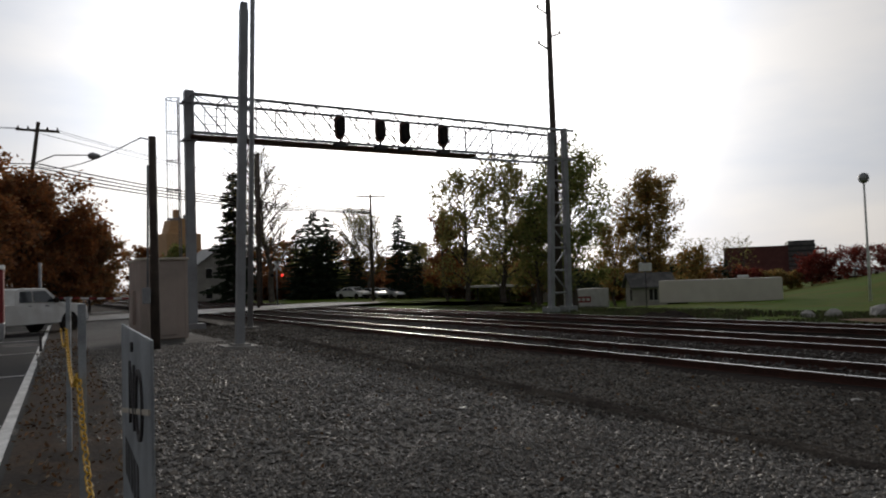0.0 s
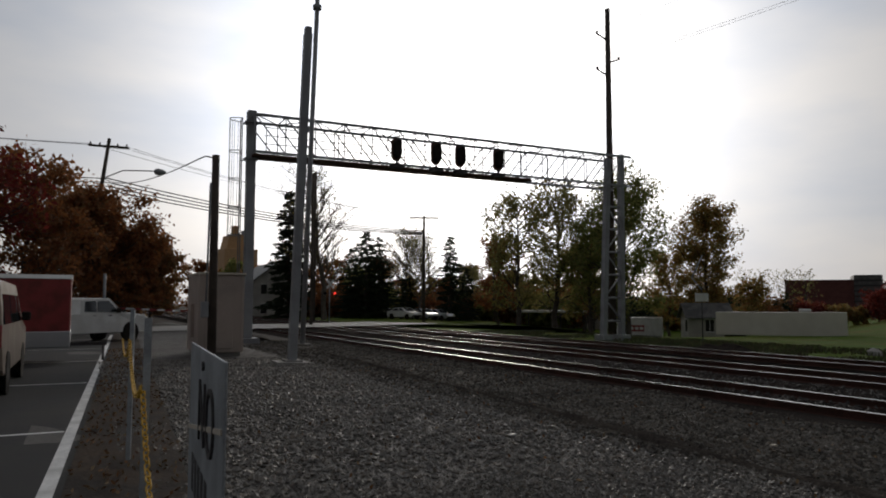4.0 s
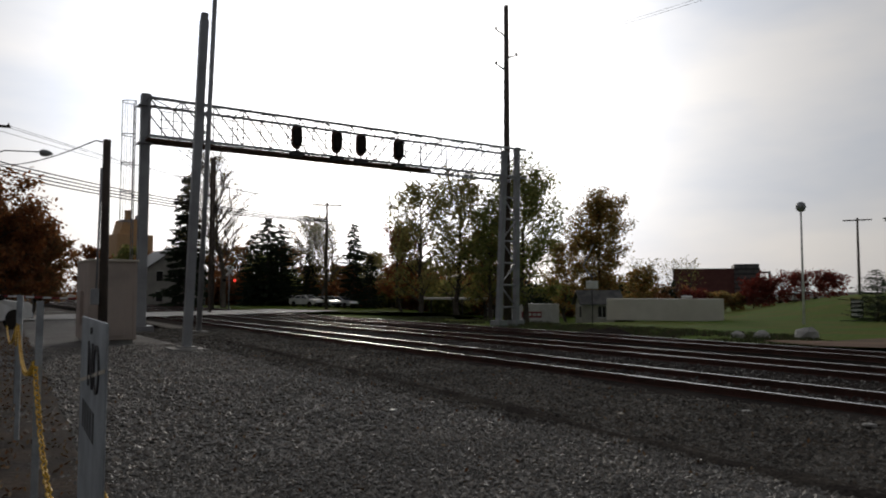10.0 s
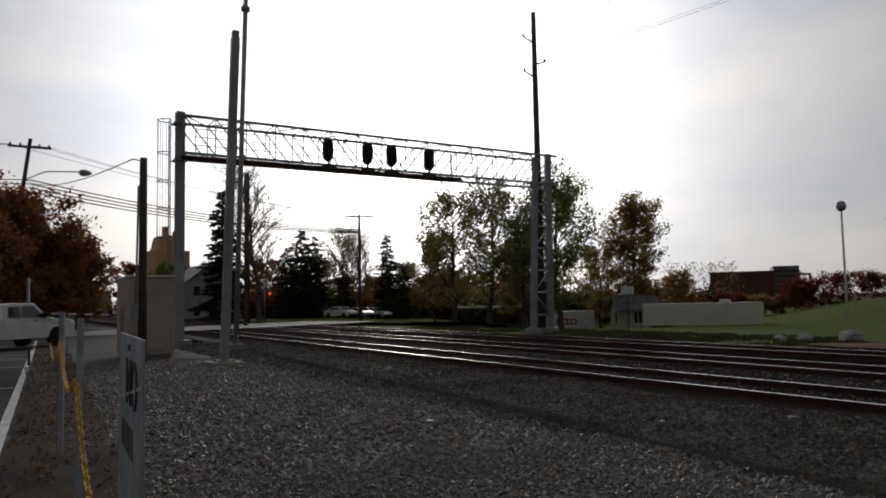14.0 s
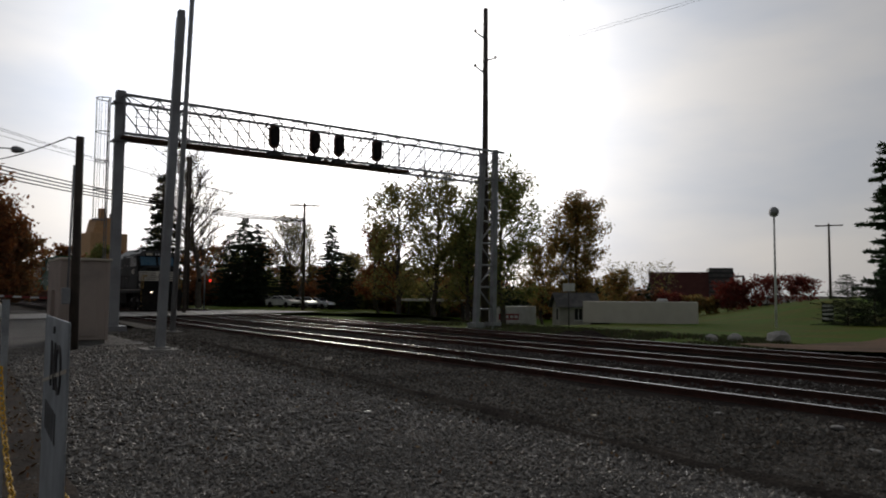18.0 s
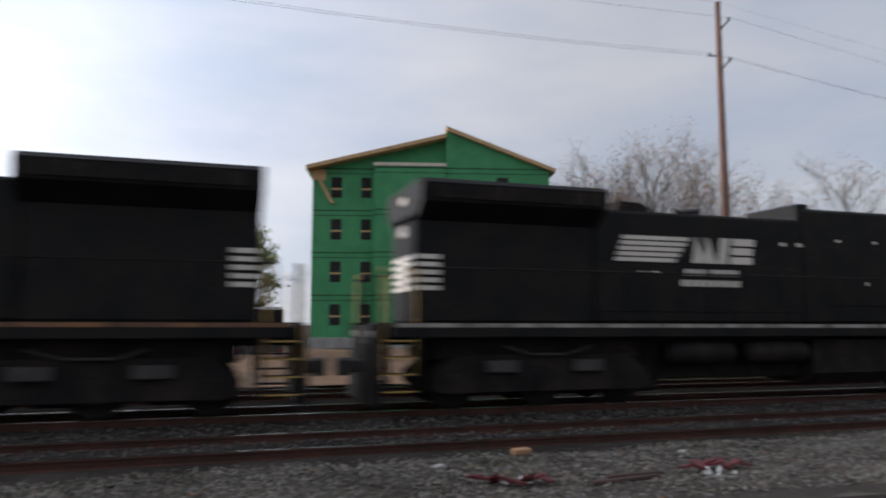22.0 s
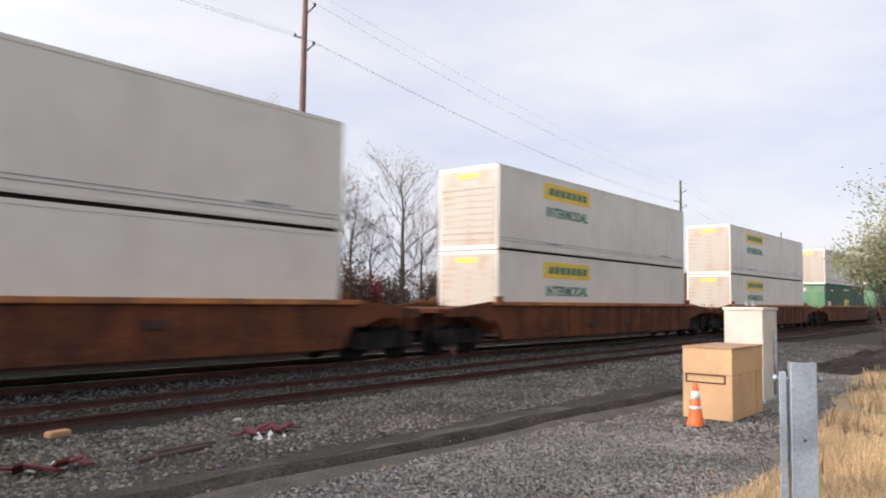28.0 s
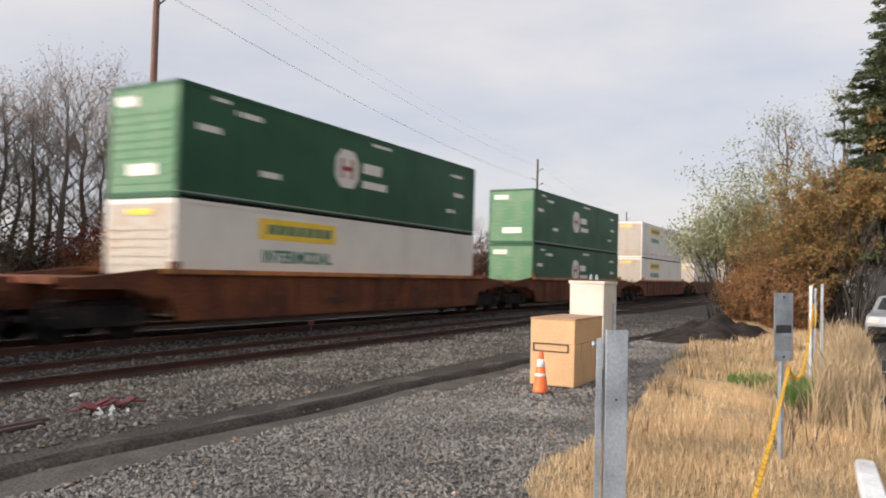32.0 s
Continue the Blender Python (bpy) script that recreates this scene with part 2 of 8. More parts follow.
def setup_materials():
    M.update(
        gravel=mat("gravel", (0.105, 0.098, 0.09), 0.85, var=0.4, scale=0.5, bump=1.0, other=(0.08, 0.074, 0.068), fine=38, coord="Object", bump_scale=0.05),
        shoulder=mat("shoulder", (0.056, 0.049, 0.042), 0.9, var=0.4, scale=0.7, bump=1.0, other=(0.072, 0.064, 0.056), fine=30, bump_scale=0.04, spec=0.1),
        track_dirt=mat("track_dirt", (0.032, 0.028, 0.026), 1.0, var=0.4, scale=0.8, bump=0.8, other=(0.048, 0.042, 0.038), fine=22, spec=0.0),
        # far bed, darkened so the gap below the train looks shaded
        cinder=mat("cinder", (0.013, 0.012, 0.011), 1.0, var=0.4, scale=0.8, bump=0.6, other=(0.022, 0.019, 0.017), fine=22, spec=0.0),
        dirtband=mat("dirtband", (0.105, 0.094, 0.081), 0.95, var=0.35, scale=1.4, bump=0.8, other=(0.072, 0.064, 0.056), fine=30, spec=0.1),
        darkred=mat("darkred", (0.12, 0.012, 0.016), 0.5, var=0.3, scale=5, other=(0.07, 0.01, 0.012)),
        darkrust=mat("darkrust", (0.05, 0.022, 0.018), 0.85, var=0.3, scale=4, other=(0.03, 0.018, 0.015), bump=0.3),
        vantan=mat("vantan", (0.20, 0.155, 0.12), 0.4, 0.2, var=0.08, scale=1.0, other=(0.17, 0.13, 0.10)),
        sillstripe=mat("sillstripe", (0.32, 0.30, 0.27), 0.7, var=0.3, scale=2.0, other=(0.16, 0.14, 0.12)),
        sillorange=mat("sillorange", (0.22, 0.10, 0.04), 0.7, var=0.3, scale=2.0, other=(0.10, 0.05, 0.03)),
        asphalt=mat("asphalt", (0.028, 0.028, 0.030), 0.9, var=0.25, scale=0.7, bump=0.4, other=(0.042, 0.041, 0.039), fine=70, spec=0.2),
        road=mat("road", (0.26, 0.25, 0.235), 0.7, var=0.2, scale=0.4, bump=0.3, other=(0.34, 0.325, 0.30), fine=40),
        berm=mat("berm", (0.04, 0.035, 0.032), 0.9, var=0.45, scale=1.6, bump=1.0, other=(0.066, 0.058, 0.05), fine=25, spec=0.0),
        darksoil=mat("darksoil", (0.034, 0.028, 0.025), 0.95, var=0.45, scale=2.0, bump=1.0, other=(0.055, 0.046, 0.04), fine=22, spec=0.0),
        soil=mat("soil", (0.17, 0.105, 0.065), 0.95, var=0.3, scale=0.3, bump=0.8, other=(0.11, 0.075, 0.05), fine=9, spec=0.1),
        lawn=mat("lawn", (0.065, 0.118, 0.008), 0.95, var=0.4, scale=0.22, bump=0.6, other=(0.10, 0.105, 0.016), fine=7, spec=0.05),
        leafmould=mat("leafmould", (0.032, 0.026, 0.022), 0.95, var=0.5, scale=1.5, bump=0.9, other=(0.065, 0.045, 0.032), fine=18, spec=0.1),
        straw_ground=mat("straw_ground", (0.30, 0.21, 0.12), 0.95, var=0.5, scale=0.8, bump=0.8, other=(0.17, 0.135, 0.075), fine=30),
        rail=mat("rail", (0.075, 0.034, 0.026), 0.8, 0.1, var=0.3, scale=2, bump=0.3, other=(0.05, 0.028, 0.022), spec=0.2),
        railtop=mat("railtop", (0.55, 0.55, 0.56), 0.22, 1.0, var=0.1, scale=4, fine=60),
        tie=mat("tie", (0.05, 0.042, 0.036), 0.95, var=0.4, scale=2, bump=0.6, other=(0.09, 0.075, 0.06), per_piece=0.35),
        steel=mat("steel", (0.32, 0.33, 0.34), 0.55, 0.3, var=0.15, scale=1.2, bump=0.1, other=(0.24, 0.24, 0.25)),
        wirecolor=mat("wirecolor", (0.16, 0.16, 0.165), 0.6, var=0.1, scale=0.5),
        galv=mat("galv", (0.42, 0.455, 0.48), 0.45, 0.5, var=0.18, scale=6, bump=0.1, other=(0.28, 0.30, 0.32), fine=90),
        darksteel=mat("darksteel", (0.055, 0.05, 0.05), 0.6, 0.3, var=0.3, scale=3, bump=0.1),
        rust=mat("rust", (0.11, 0.055, 0.035), 0.85, 0.1, var=0.35, scale=2, bump=0.4, other=(0.07, 0.04, 0.03)),
        wood_dark=mat("wood_dark", (0.055, 0.042, 0.034), 0.9, var=0.3, scale=2, bump=0.5, other=(0.09, 0.07, 0.055)),
        wood_red=mat("wood_red", (0.17, 0.085, 0.06), 0.9, var=0.3, scale=1, bump=0.5, other=(0.12, 0.075, 0.06)),
        bungalow=mat("bungalow", (0.44, 0.36, 0.31), 0.6, 0.0, var=0.12, scale=1.2, bump=0.1, other=(0.36, 0.30, 0.26)),
        white=mat("white", (0.72, 0.72, 0.70), 0.5, var=0.08, scale=1.5, other=(0.60, 0.59, 0.56), bump=0.05),
        whitepaint=mat("whitepaint", (0.75, 0.75, 0.73), 0.7, var=0.15, scale=2.5, other=(0.5, 0.5, 0.48), bump=0.2),
        tan=mat("tan", (0.56, 0.34, 0.165), 0.65, var=0.12, scale=2, other=(0.5, 0.30, 0.15), bump=0.1),
        ivory=mat("ivory", (0.60, 0.54, 0.445), 0.6, var=0.1, scale=2, other=(0.52, 0.46, 0.375), bump=0.05),
        orange=mat("orange", (0.80, 0.16, 0.03), 0.55, var=0.15, scale=4, other=(0.62, 0.12, 0.03)),
        yellow=mat("yellow", (0.75, 0.45, 0.04), 0.55, var=0.15, scale=9, other=(0.6, 0.33, 0.03)),
        railing=mat("railing", (0.42, 0.27, 0.06), 0.6, var=0.3, scale=6, other=(0.25, 0.15, 0.05)),
        red=mat("red", (0.28, 0.03, 0.03), 0.5, var=0.25, scale=3, other=(0.18, 0.025, 0.02)),
        brick=mat("brick", (0.14, 0.05, 0.042), 0.9, var=0.15, scale=1, bump=0.3, other=(0.11, 0.04, 0.035), fine=12),
        black=mat("black", (0.008, 0.008, 0.0085), 0.6, var=0.4, scale=1.2, bump=0.08, other=(0.017, 0.015, 0.013), fine=18, spec=0.15),
        blackmatt=mat("blackmatt", (0.013, 0.012, 0.012), 0.85, var=0.4, scale=1.5, bump=0.2, other=(0.03, 0.024, 0.02), fine=18, spec=0.15),
        roofgrey=mat("roofgrey", (0.07, 0.07, 0.07), 0.55, var=0.2, scale=1.5, other=(0.14, 0.135, 0.13)),
        silver=mat("silver", (0.55, 0.56, 0.58), 0.3, 0.6, var=0.06, scale=1.0, other=(0.5, 0.51, 0.53)),
        tire=mat("tire", (0.015, 0.015, 0.016), 0.9, var=0.3, scale=5),
        carglass=glass("carglass", (0.03, 0.035, 0.04)),
        cabglass=mat("cabglass", (0.012, 0.012, 0.013), 0.25, var=0.2, scale=2, spec=0.25),
        blueglass=mat("blueglass", (0.05, 0.13, 0.20), 0.3, var=0.1, scale=2, spec=0.4),
        green_sheath=mat("green_sheath", (0.055, 0.27, 0.105), 0.75, var=0.12, scale=0.8, other=(0.045, 0.22, 0.085), bump=0.1),
        osb=mat("osb", (0.50, 0.33, 0.17), 0.85, var=0.2, scale=3, other=(0.42, 0.27, 0.13), bump=0.2),
        # near-black: the shade inside windows put into the colour
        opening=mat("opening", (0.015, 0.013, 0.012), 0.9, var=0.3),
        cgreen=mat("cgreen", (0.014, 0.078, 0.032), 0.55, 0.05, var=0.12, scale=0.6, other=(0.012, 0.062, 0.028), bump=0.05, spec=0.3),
        # green ends carry sunlight in their colour, much lighter than the sides
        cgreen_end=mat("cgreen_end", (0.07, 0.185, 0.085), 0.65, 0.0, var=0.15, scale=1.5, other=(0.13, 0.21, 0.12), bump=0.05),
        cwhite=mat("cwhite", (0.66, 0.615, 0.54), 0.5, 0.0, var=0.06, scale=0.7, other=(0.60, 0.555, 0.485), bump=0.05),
        # rust-streaked; base kept darker than the sides to offset the sun on the ends
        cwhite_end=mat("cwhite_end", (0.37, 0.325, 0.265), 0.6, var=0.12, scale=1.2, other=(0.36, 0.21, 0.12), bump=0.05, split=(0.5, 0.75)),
        cyellow=mat("cyellow", (0.80, 0.52, 0.03), 0.5, var=0.1, scale=3, other=(0.7, 0.45, 0.03)),
        ctext=mat("ctext", (0.04, 0.17, 0.12), 0.6, var=0.1, scale=3),
        well=mat("well", (0.145, 0.047, 0.02), 0.8, 0.0, var=0.35, scale=0.9, bump=0.25, other=(0.07, 0.028, 0.017), fine=10, spec=0.2),
        wellorange=mat("wellorange", (0.42, 0.15, 0.035), 0.7, var=0.3, scale=1.6, other=(0.20, 0.08, 0.03), bump=0.15),
        bark=mat("bark", (0.09, 0.075, 0.062), 0.95, var=0.35, scale=2, bump=0.6, other=(0.055, 0.045, 0.038), fine=20),
        bark_light=mat("bark_light", (0.145, 0.12, 0.10), 0.95, var=0.3, scale=2, bump=0.5, other=(0.095, 0.078, 0.063), fine=20),
        house=mat("house", (0.40, 0.38, 0.34), 0.8, var=0.1, scale=1, other=(0.33, 0.31, 0.28)),
        concrete=mat("concrete", (0.34, 0.33, 0.31), 0.9, var=0.2, scale=1.5, bump=0.3, other=(0.26, 0.25, 0.235)),
        redlens=glow("redlens", (1.0, 0.05, 0.03), 1.1),
        headlight=glow("headlight", (1.0, 0.80, 0.62), 2.2),
        leaf_autumn=island("leaf_autumn", [(0.20, 0.085, 0.035), (0.32, 0.12, 0.04), (0.26, 0.11, 0.045), (0.17, 0.10, 0.045)], trans=0.5),
        leaf_red=island("leaf_red", [(0.14, 0.025, 0.02), (0.22, 0.035, 0.024), (0.12, 0.035, 0.024)], trans=0.45),
        leaf_olive=island("leaf_olive", [(0.20, 0.20, 0.07), (0.28, 0.25, 0.08), (0.34, 0.26, 0.085), (0.15, 0.155, 0.055)], trans=0.5),
        leaf_green=island("leaf_green", [(0.13, 0.17, 0.05), (0.20, 0.215, 0.065), (0.27, 0.24, 0.075)], trans=0.5),
        leaf_gold=island("leaf_gold", [(0.40, 0.25, 0.075), (0.28, 0.23, 0.075), (0.38, 0.17, 0.055), (0.20, 0.17, 0.065), (0.32, 0.23, 0.08)], trans=0.5),
        leaf_pale=island("leaf_pale", [(0.30, 0.30, 0.18), (0.24, 0.27, 0.14), (0.34, 0.28, 0.16)], trans=0.35),
        leaf_rust=island("leaf_rust", [(0.36, 0.13, 0.05), (0.26, 0.12, 0.05), (0.40, 0.21, 0.08), (0.20, 0.12, 0.055), (0.28, 0.19, 0.09)], trans=0.35),
        needle=island("needle", [(0.022, 0.035, 0.018), (0.035, 0.05, 0.022), (0.018, 0.03, 0.016)], trans=0.15),
        needle_light=island("needle_light", [(0.035, 0.07, 0.03), (0.05, 0.085, 0.035), (0.03, 0.055, 0.025)], trans=0.2),
        needle_olive=island("needle_olive", [(0.05, 0.075, 0.03), (0.075, 0.095, 0.038), (0.10, 0.105, 0.05), (0.04, 0.06, 0.026)], trans=0.2),
        leaf_brush=island("leaf_brush", [(0.10, 0.062, 0.042), (0.14, 0.085, 0.055), (0.075, 0.055, 0.04), (0.12, 0.09, 0.06)], trans=0.3),
        leaf_vine=island("leaf_vine", [(0.27, 0.19, 0.06), (0.34, 0.15, 0.055), (0.19, 0.155, 0.05), (0.28, 0.20, 0.075), (0.17, 0.09, 0.04)], trans=0.4),
        stalk=island("stalk", [(0.46, 0.33, 0.19), (0.56, 0.42, 0.26), (0.36, 0.26, 0.15), (0.26, 0.20, 0.11)], trans=0.3),
        drygrass=island("drygrass", [(0.66, 0.46, 0.26), (0.78, 0.60, 0.38), (0.58, 0.38, 0.20), (0.52, 0.37, 0.20), (0.44, 0.34, 0.18)], trans=0.35),
        greengrass=island("greengrass", [(0.10, 0.17, 0.04), (0.14, 0.20, 0.05)], trans=0.3),
        weed=island("weed", [(0.045, 0.07, 0.02), (0.07, 0.09, 0.03), (0.09, 0.075, 0.04), (0.06, 0.05, 0.03)], trans=0.15),
        stones=island("stones", [(0.108, 0.1, 0.09), (0.152, 0.141, 0.126), (0.22, 0.206, 0.182), (0.162, 0.135, 0.108), (0.074, 0.068, 0.061)], 0.55),
        stones_dark=island("stones_dark", [(0.034, 0.029, 0.026), (0.05, 0.043, 0.038), (0.072, 0.064, 0.057), (0.026, 0.022, 0.02)], 0.7),
        stones_mixed=island("stones_mixed", [(0.058, 0.053, 0.046), (0.10, 0.093, 0.082), (0.185, 0.175, 0.158), (0.125, 0.103, 0.082), (0.05, 0.046, 0.042)], 0.9, spec=0.2),
        lidbrown=mat("lidbrown", (0.40, 0.22, 0.11), 0.6, var=0.15, scale=2, other=(0.32, 0.17, 0.09), bump=0.1),
        streak=mat("streak", (0.36, 0.19, 0.09), 0.75, var=0.2, scale=3, other=(0.28, 0.14, 0.07)),
        fallen=island("fallen", [(0.16, 0.07, 0.03), (0.26, 0.13, 0.05), (0.30, 0.22, 0.13), (0.10, 0.05, 0.03)], 0.9),
    )


setup_materials()

# ---- mesh tools ----


class MB:
    """Collects vertices and faces of one mesh."""

    def __init__(self):
        self.v, self.f, self.s = [], [], []

    def add(self, vs, fs, smooth=False):
        o = len(self.v)
        self.v += [tuple(p) for p in vs]
        self.f += [tuple(i + o for i in f) for f in fs]
        self.s += [smooth] * len(fs)
        return self

    def box(self, x0, x1, y0, y1, z0, z1, c=0.0):
        if c <= 0:
            return self.add([(x0, y0, z0), (x1, y0, z0), (x1, y1, z0), (x0, y1, z0), (x0, y0, z1), (x1, y0, z1), (x1, y1, z1), (x0, y1, z1)],
                            [(3, 2, 1, 0), (4, 5, 6, 7), (0, 1, 5, 4), (1, 2, 6, 5), (2, 3, 7, 6), (3, 0, 4, 7)])
        ring = [(x0 + c, y0), (x1 - c, y0), (x1, y0 + c), (x1, y1 - c), (x1 - c, y1), (x0 + c, y1), (x0, y1 - c), (x0, y0 + c)]
        mx, my = (x0 + x1) / 2, (y0 + y1) / 2
        inner = [(x + (c if x < mx else -c) * 0.7, y + (c if y < my else -c) * 0.7) for x, y in ring]
        vs = [(x, y, z0) for x, y in inner] + [(x, y, z0 + c) for x, y in ring] + [(x, y, z1 - c) for x, y in ring] + [(x, y, z1) for x, y in inner]
        fs = [tuple(range(7, -1, -1)), tuple(range(24, 32))]
        for k in range(3):
            for i in range(8):
                j = (i + 1) % 8
                fs.append((8 * k + i, 8 * k + j, 8 * k + 8 + j, 8 * k + 8 + i))
        return self.add(vs, fs)

    def tube(self, p0, p1, r0, r1=None, n=8, smooth=True, caps=True):
        p0, p1 = Vector(p0), Vector(p1)
        r1 = r0 if r1 is None else r1
        d = (p1 - p0)
        if d.length < 1e-6:
            return self
        d.normalize()
        a = d.orthogonal().normalized()
        b = d.cross(a)
        cs = [(math.cos(2 * math.pi * i / n), math.sin(2 * math.pi * i / n)) for i in range(n)]
        vs = [p0 + (a * c + b * s) * r0 for c, s in cs] + [p1 + (a * c + b * s) * r1 for c, s in cs]
        o = len(self.v)
        self.add(vs, [(i, (i + 1) % n, n + (i + 1) % n, n + i) for i in range(n)], smooth)
        if caps:
            self.f += [tuple(o + i for i in range(n - 1, -1, -1)), tuple(o + n + i for i in range(n))]
            self.s += [False, False]
        return self

    def twig(self, p0, p1, r0, r1):
        """A thin three-sided branch."""
        dx, dy, dz = p1[0] - p0[0], p1[1] - p0[1], p1[2] - p0[2]
        ln = math.sqrt(dx * dx + dy * dy + dz * dz) or 1.0
        ax, ay, az = (-dy, dx, 0.0) if abs(dz) < 0.95 * ln else (0.0, -dz, dy)
        k = math.sqrt(ax * ax + ay * ay + az * az) or 1.0
        ax, ay, az = ax / k, ay / k, az / k
        bx, by, bz = (dy * az - dz * ay) / ln, (dz * ax - dx * az) / ln, (dx * ay - dy * ax) / ln
        o = len(self.v)
        for p, r in ((p0, r0), (p1, r1)):
            for c, s in ((1.0, 0.0), (-0.5, 0.866), (-0.5, -0.866)):
                self.v.append((p[0] + (ax * c + bx * s) * r, p[1] + (ay * c + by * s) * r, p[2] + (az * c + bz * s) * r))
        self.f += [(o, o + 1, o + 4, o + 3), (o + 1, o + 2, o + 5, o + 4), (o + 2, o, o + 3, o + 5)]
        self.s += [True, True, True]
        return self

    def path(self, pts, r, n=6, r1=None):
        k = len(pts) - 1
        for i in range(k):
            ra = r if r1 is None else r + (r1 - r) * i / k
            rb = r if r1 is None else r + (r1 - r) * (i + 1) / k
            self.tube(pts[i], pts[i + 1], ra, rb, n)
        return self

    def lathe(self, prof, n=16, axis="z", at=(0, 0, 0), smooth=True):
        o = len(self.v)
        for r, h in prof:
            for i in range(n):
                c, s = r * math.cos(2 * math.pi * i / n), r * math.sin(2 * math.pi * i / n)
                p = (c, s, h) if axis == "z" else (c, h, s) if axis == "y" else (h, c, s)
                self.v.append((p[0] + at[0], p[1] + at[1], p[2] + at[2]))
        for k in range(len(prof) - 1):
            for i in range(n):
                j = (i + 1) % n
                q = (o + k * n + i, o + k * n + j, o + k * n + n + j, o + k * n + n + i)
                self.f.append(q if axis != "y" else q[::-1])
                self.s.append(smooth)
        self.f += [tuple(o + i for i in range(n - 1, -1, -1)), tuple(o + (len(prof) - 1) * n + i for i in range(n))]
        self.s += [False, False]
        return self

    def prism(self, prof, a0, a1, axis="y"):
        """Extrudes the closed outline prof (pairs) along an axis; y: outline in xz, x: outline in yz, z: outline in xy."""
        n = len(prof)
        put = {"y": lambda p, a: (p[0], a, p[1]), "x": lambda p, a: (a, p[0], p[1]), "z": lambda p, a: (p[0], p[1], a)}[axis]
        vs = [put(p, a0) for p in prof] + [put(p, a1) for p in prof]
        return self.add(vs, [tuple(range(n)), tuple(range(2 * n - 1, n - 1, -1))] + [(i, n + i, n + (i + 1) % n, (i + 1) % n) for i in range(n)])

    def mesh(self, name, material):
        me = bpy.data.meshes.new(name)
        me.from_pydata(self.v, [], self.f)
        me.polygons.foreach_set("use_smooth", self.s)
        if material:
            me.materials.append(material)
        me.update()
        return me


def fixed(me):
    """Turns the faces outwards; large masses are left as they are."""
    if len(me.polygons) > 6000:
        return me
    bm = bmesh.new()
    bm.from_mesh(me)
    bmesh.ops.recalc_face_normals(bm, faces=bm.faces)
    bm.to_mesh(me)
    bm.free()
    return me


def part(name, mb, material, parent, label="", at=None):
    """One mesh object under a thing or under a part. mb: an MB, or a mesh to share."""
    me = fixed(mb.mesh(name, M[material])) if isinstance(mb, MB) else mb
    ob = new(name, me)
    ob.parent = parent
    if at is not None:
        ob.matrix_basis = at
    if label:
        ob["label"] = label
    return ob


def thing(name, m, label, category, group="", kind=""):
    ob = new(name)
    ob.empty_display_size = 0.2
    ob.matrix_basis = m
    return tagged(ob, label, category, group, kind)


def solid(name, mb, material, label, category, group="", kind="", m=None):
    ob = new(name, fixed(mb.mesh(name, M[material])))
    if m is not None:
        ob.matrix_basis = m
    return tagged(ob, label, category, group, kind)


def polar(az, d):
    """Plan place at a bearing from the camera's stand (degrees right of straight across the tracks) and a distance."""
    return d * math.sin(radians(az)), d * math.cos(radians(az))


rnd = random.Random(7)

# ---- ground, tracks ----
RT = 0.08          # top of rail
T1, T2, T3 = 11.53, 15.6, 19.7   # track centres
GAUGE = 1.435


def hump(x, y):
    """Gentle unevenness of the yard."""
    return 0.03 * noise.noise((x * 0.3, y * 0.3, 0)) + 0.015 * noise.noise((x * 1.3, y * 1.3, 4))


# bearing, height of the land 65 m out, height 95 m out
LAND = [(-180, -0.2, -0.2), (-67, -0.2, -0.2), (-60, -0.6, -0.9), (-54, -1.1, -2.1), (-47, -1.3, -2.4), (-42, -1.1, -2.1), (-36, -1.0, -1.6), (-33, -0.95, -0.7), (-31, -0.9, -0.1), (-27, -0.8, 1.15), (-22.6, -0.6, 2.0), (-18, -0.5, 1.2), (-10.8, -0.45, 0.3), (-4, -0.1, 0.4), (3, 0.2, 0.5), (8, 0.5, 0.5), (40, 0.4, 0.4), (70, 0.0, 0.0), (180, -0.2, -0.2)]


def gz(x, y):
    """Height of the land: flat by the tracks, then falling or rising gently beyond them."""
    if y < 23:
        return -0.22
    az, r = math.degrees(math.atan2(x, y)), math.hypot(x, y)
    r0 = r * 23.0 / y
    for (aa, m0, f0), (ab, m1, f1) in zip(LAND[:-1], LAND[1:]):
        if aa <= az <= ab:
            k = (az - aa) / (ab - aa)
            mid, far = m0 + (m1 - m0) * k, f0 + (f1 - f0) * k
            break
    u = min(1.0, (r - r0) / max(6.0, 65.0 - r0))
    z = -0.22 + (mid + 0.22) * u
    if r > 65.0:
        v = min(1.0, (r - 65.0) / 30.0)
        z += (far - mid) * v * v * (3 - 2 * v)
    return z


def sheet(name, xs, ys, zf, material, label, category, kind="structure", place=None):
    mb = MB()
    nx, ny = len(xs), len(ys)
    vs = [(x, place(x, y) if place else y, zf(x, y)) for y in ys for x in xs]
    fs = [(j * nx + i, j * nx + i + 1, (j + 1) * nx + i + 1, (j + 1) * nx + i) for j in range(ny - 1) for i in range(nx - 1)]
    mb.add(vs, fs, True)
    ob = new(name, mb.mesh(name, M[material]))
    return tagged(ob, label, category, kind=kind)


def span(a, b, n):
    return [a + (b - a) * i / (n - 1) for i in range(n)]


RIDGE = [(-70, 9.2), (-40, 8.4), (-26, 7.7), (-14, 7.0), (-8.5, 6.68), (-6, 6.45), (-3.5, 6.28), (0, 6.2), (4, 6.2), (7.5, 6.12), (10.3, 6.05), (14, 5.88), (20, 5.5), (34, 5.2), (90, 5.2)]


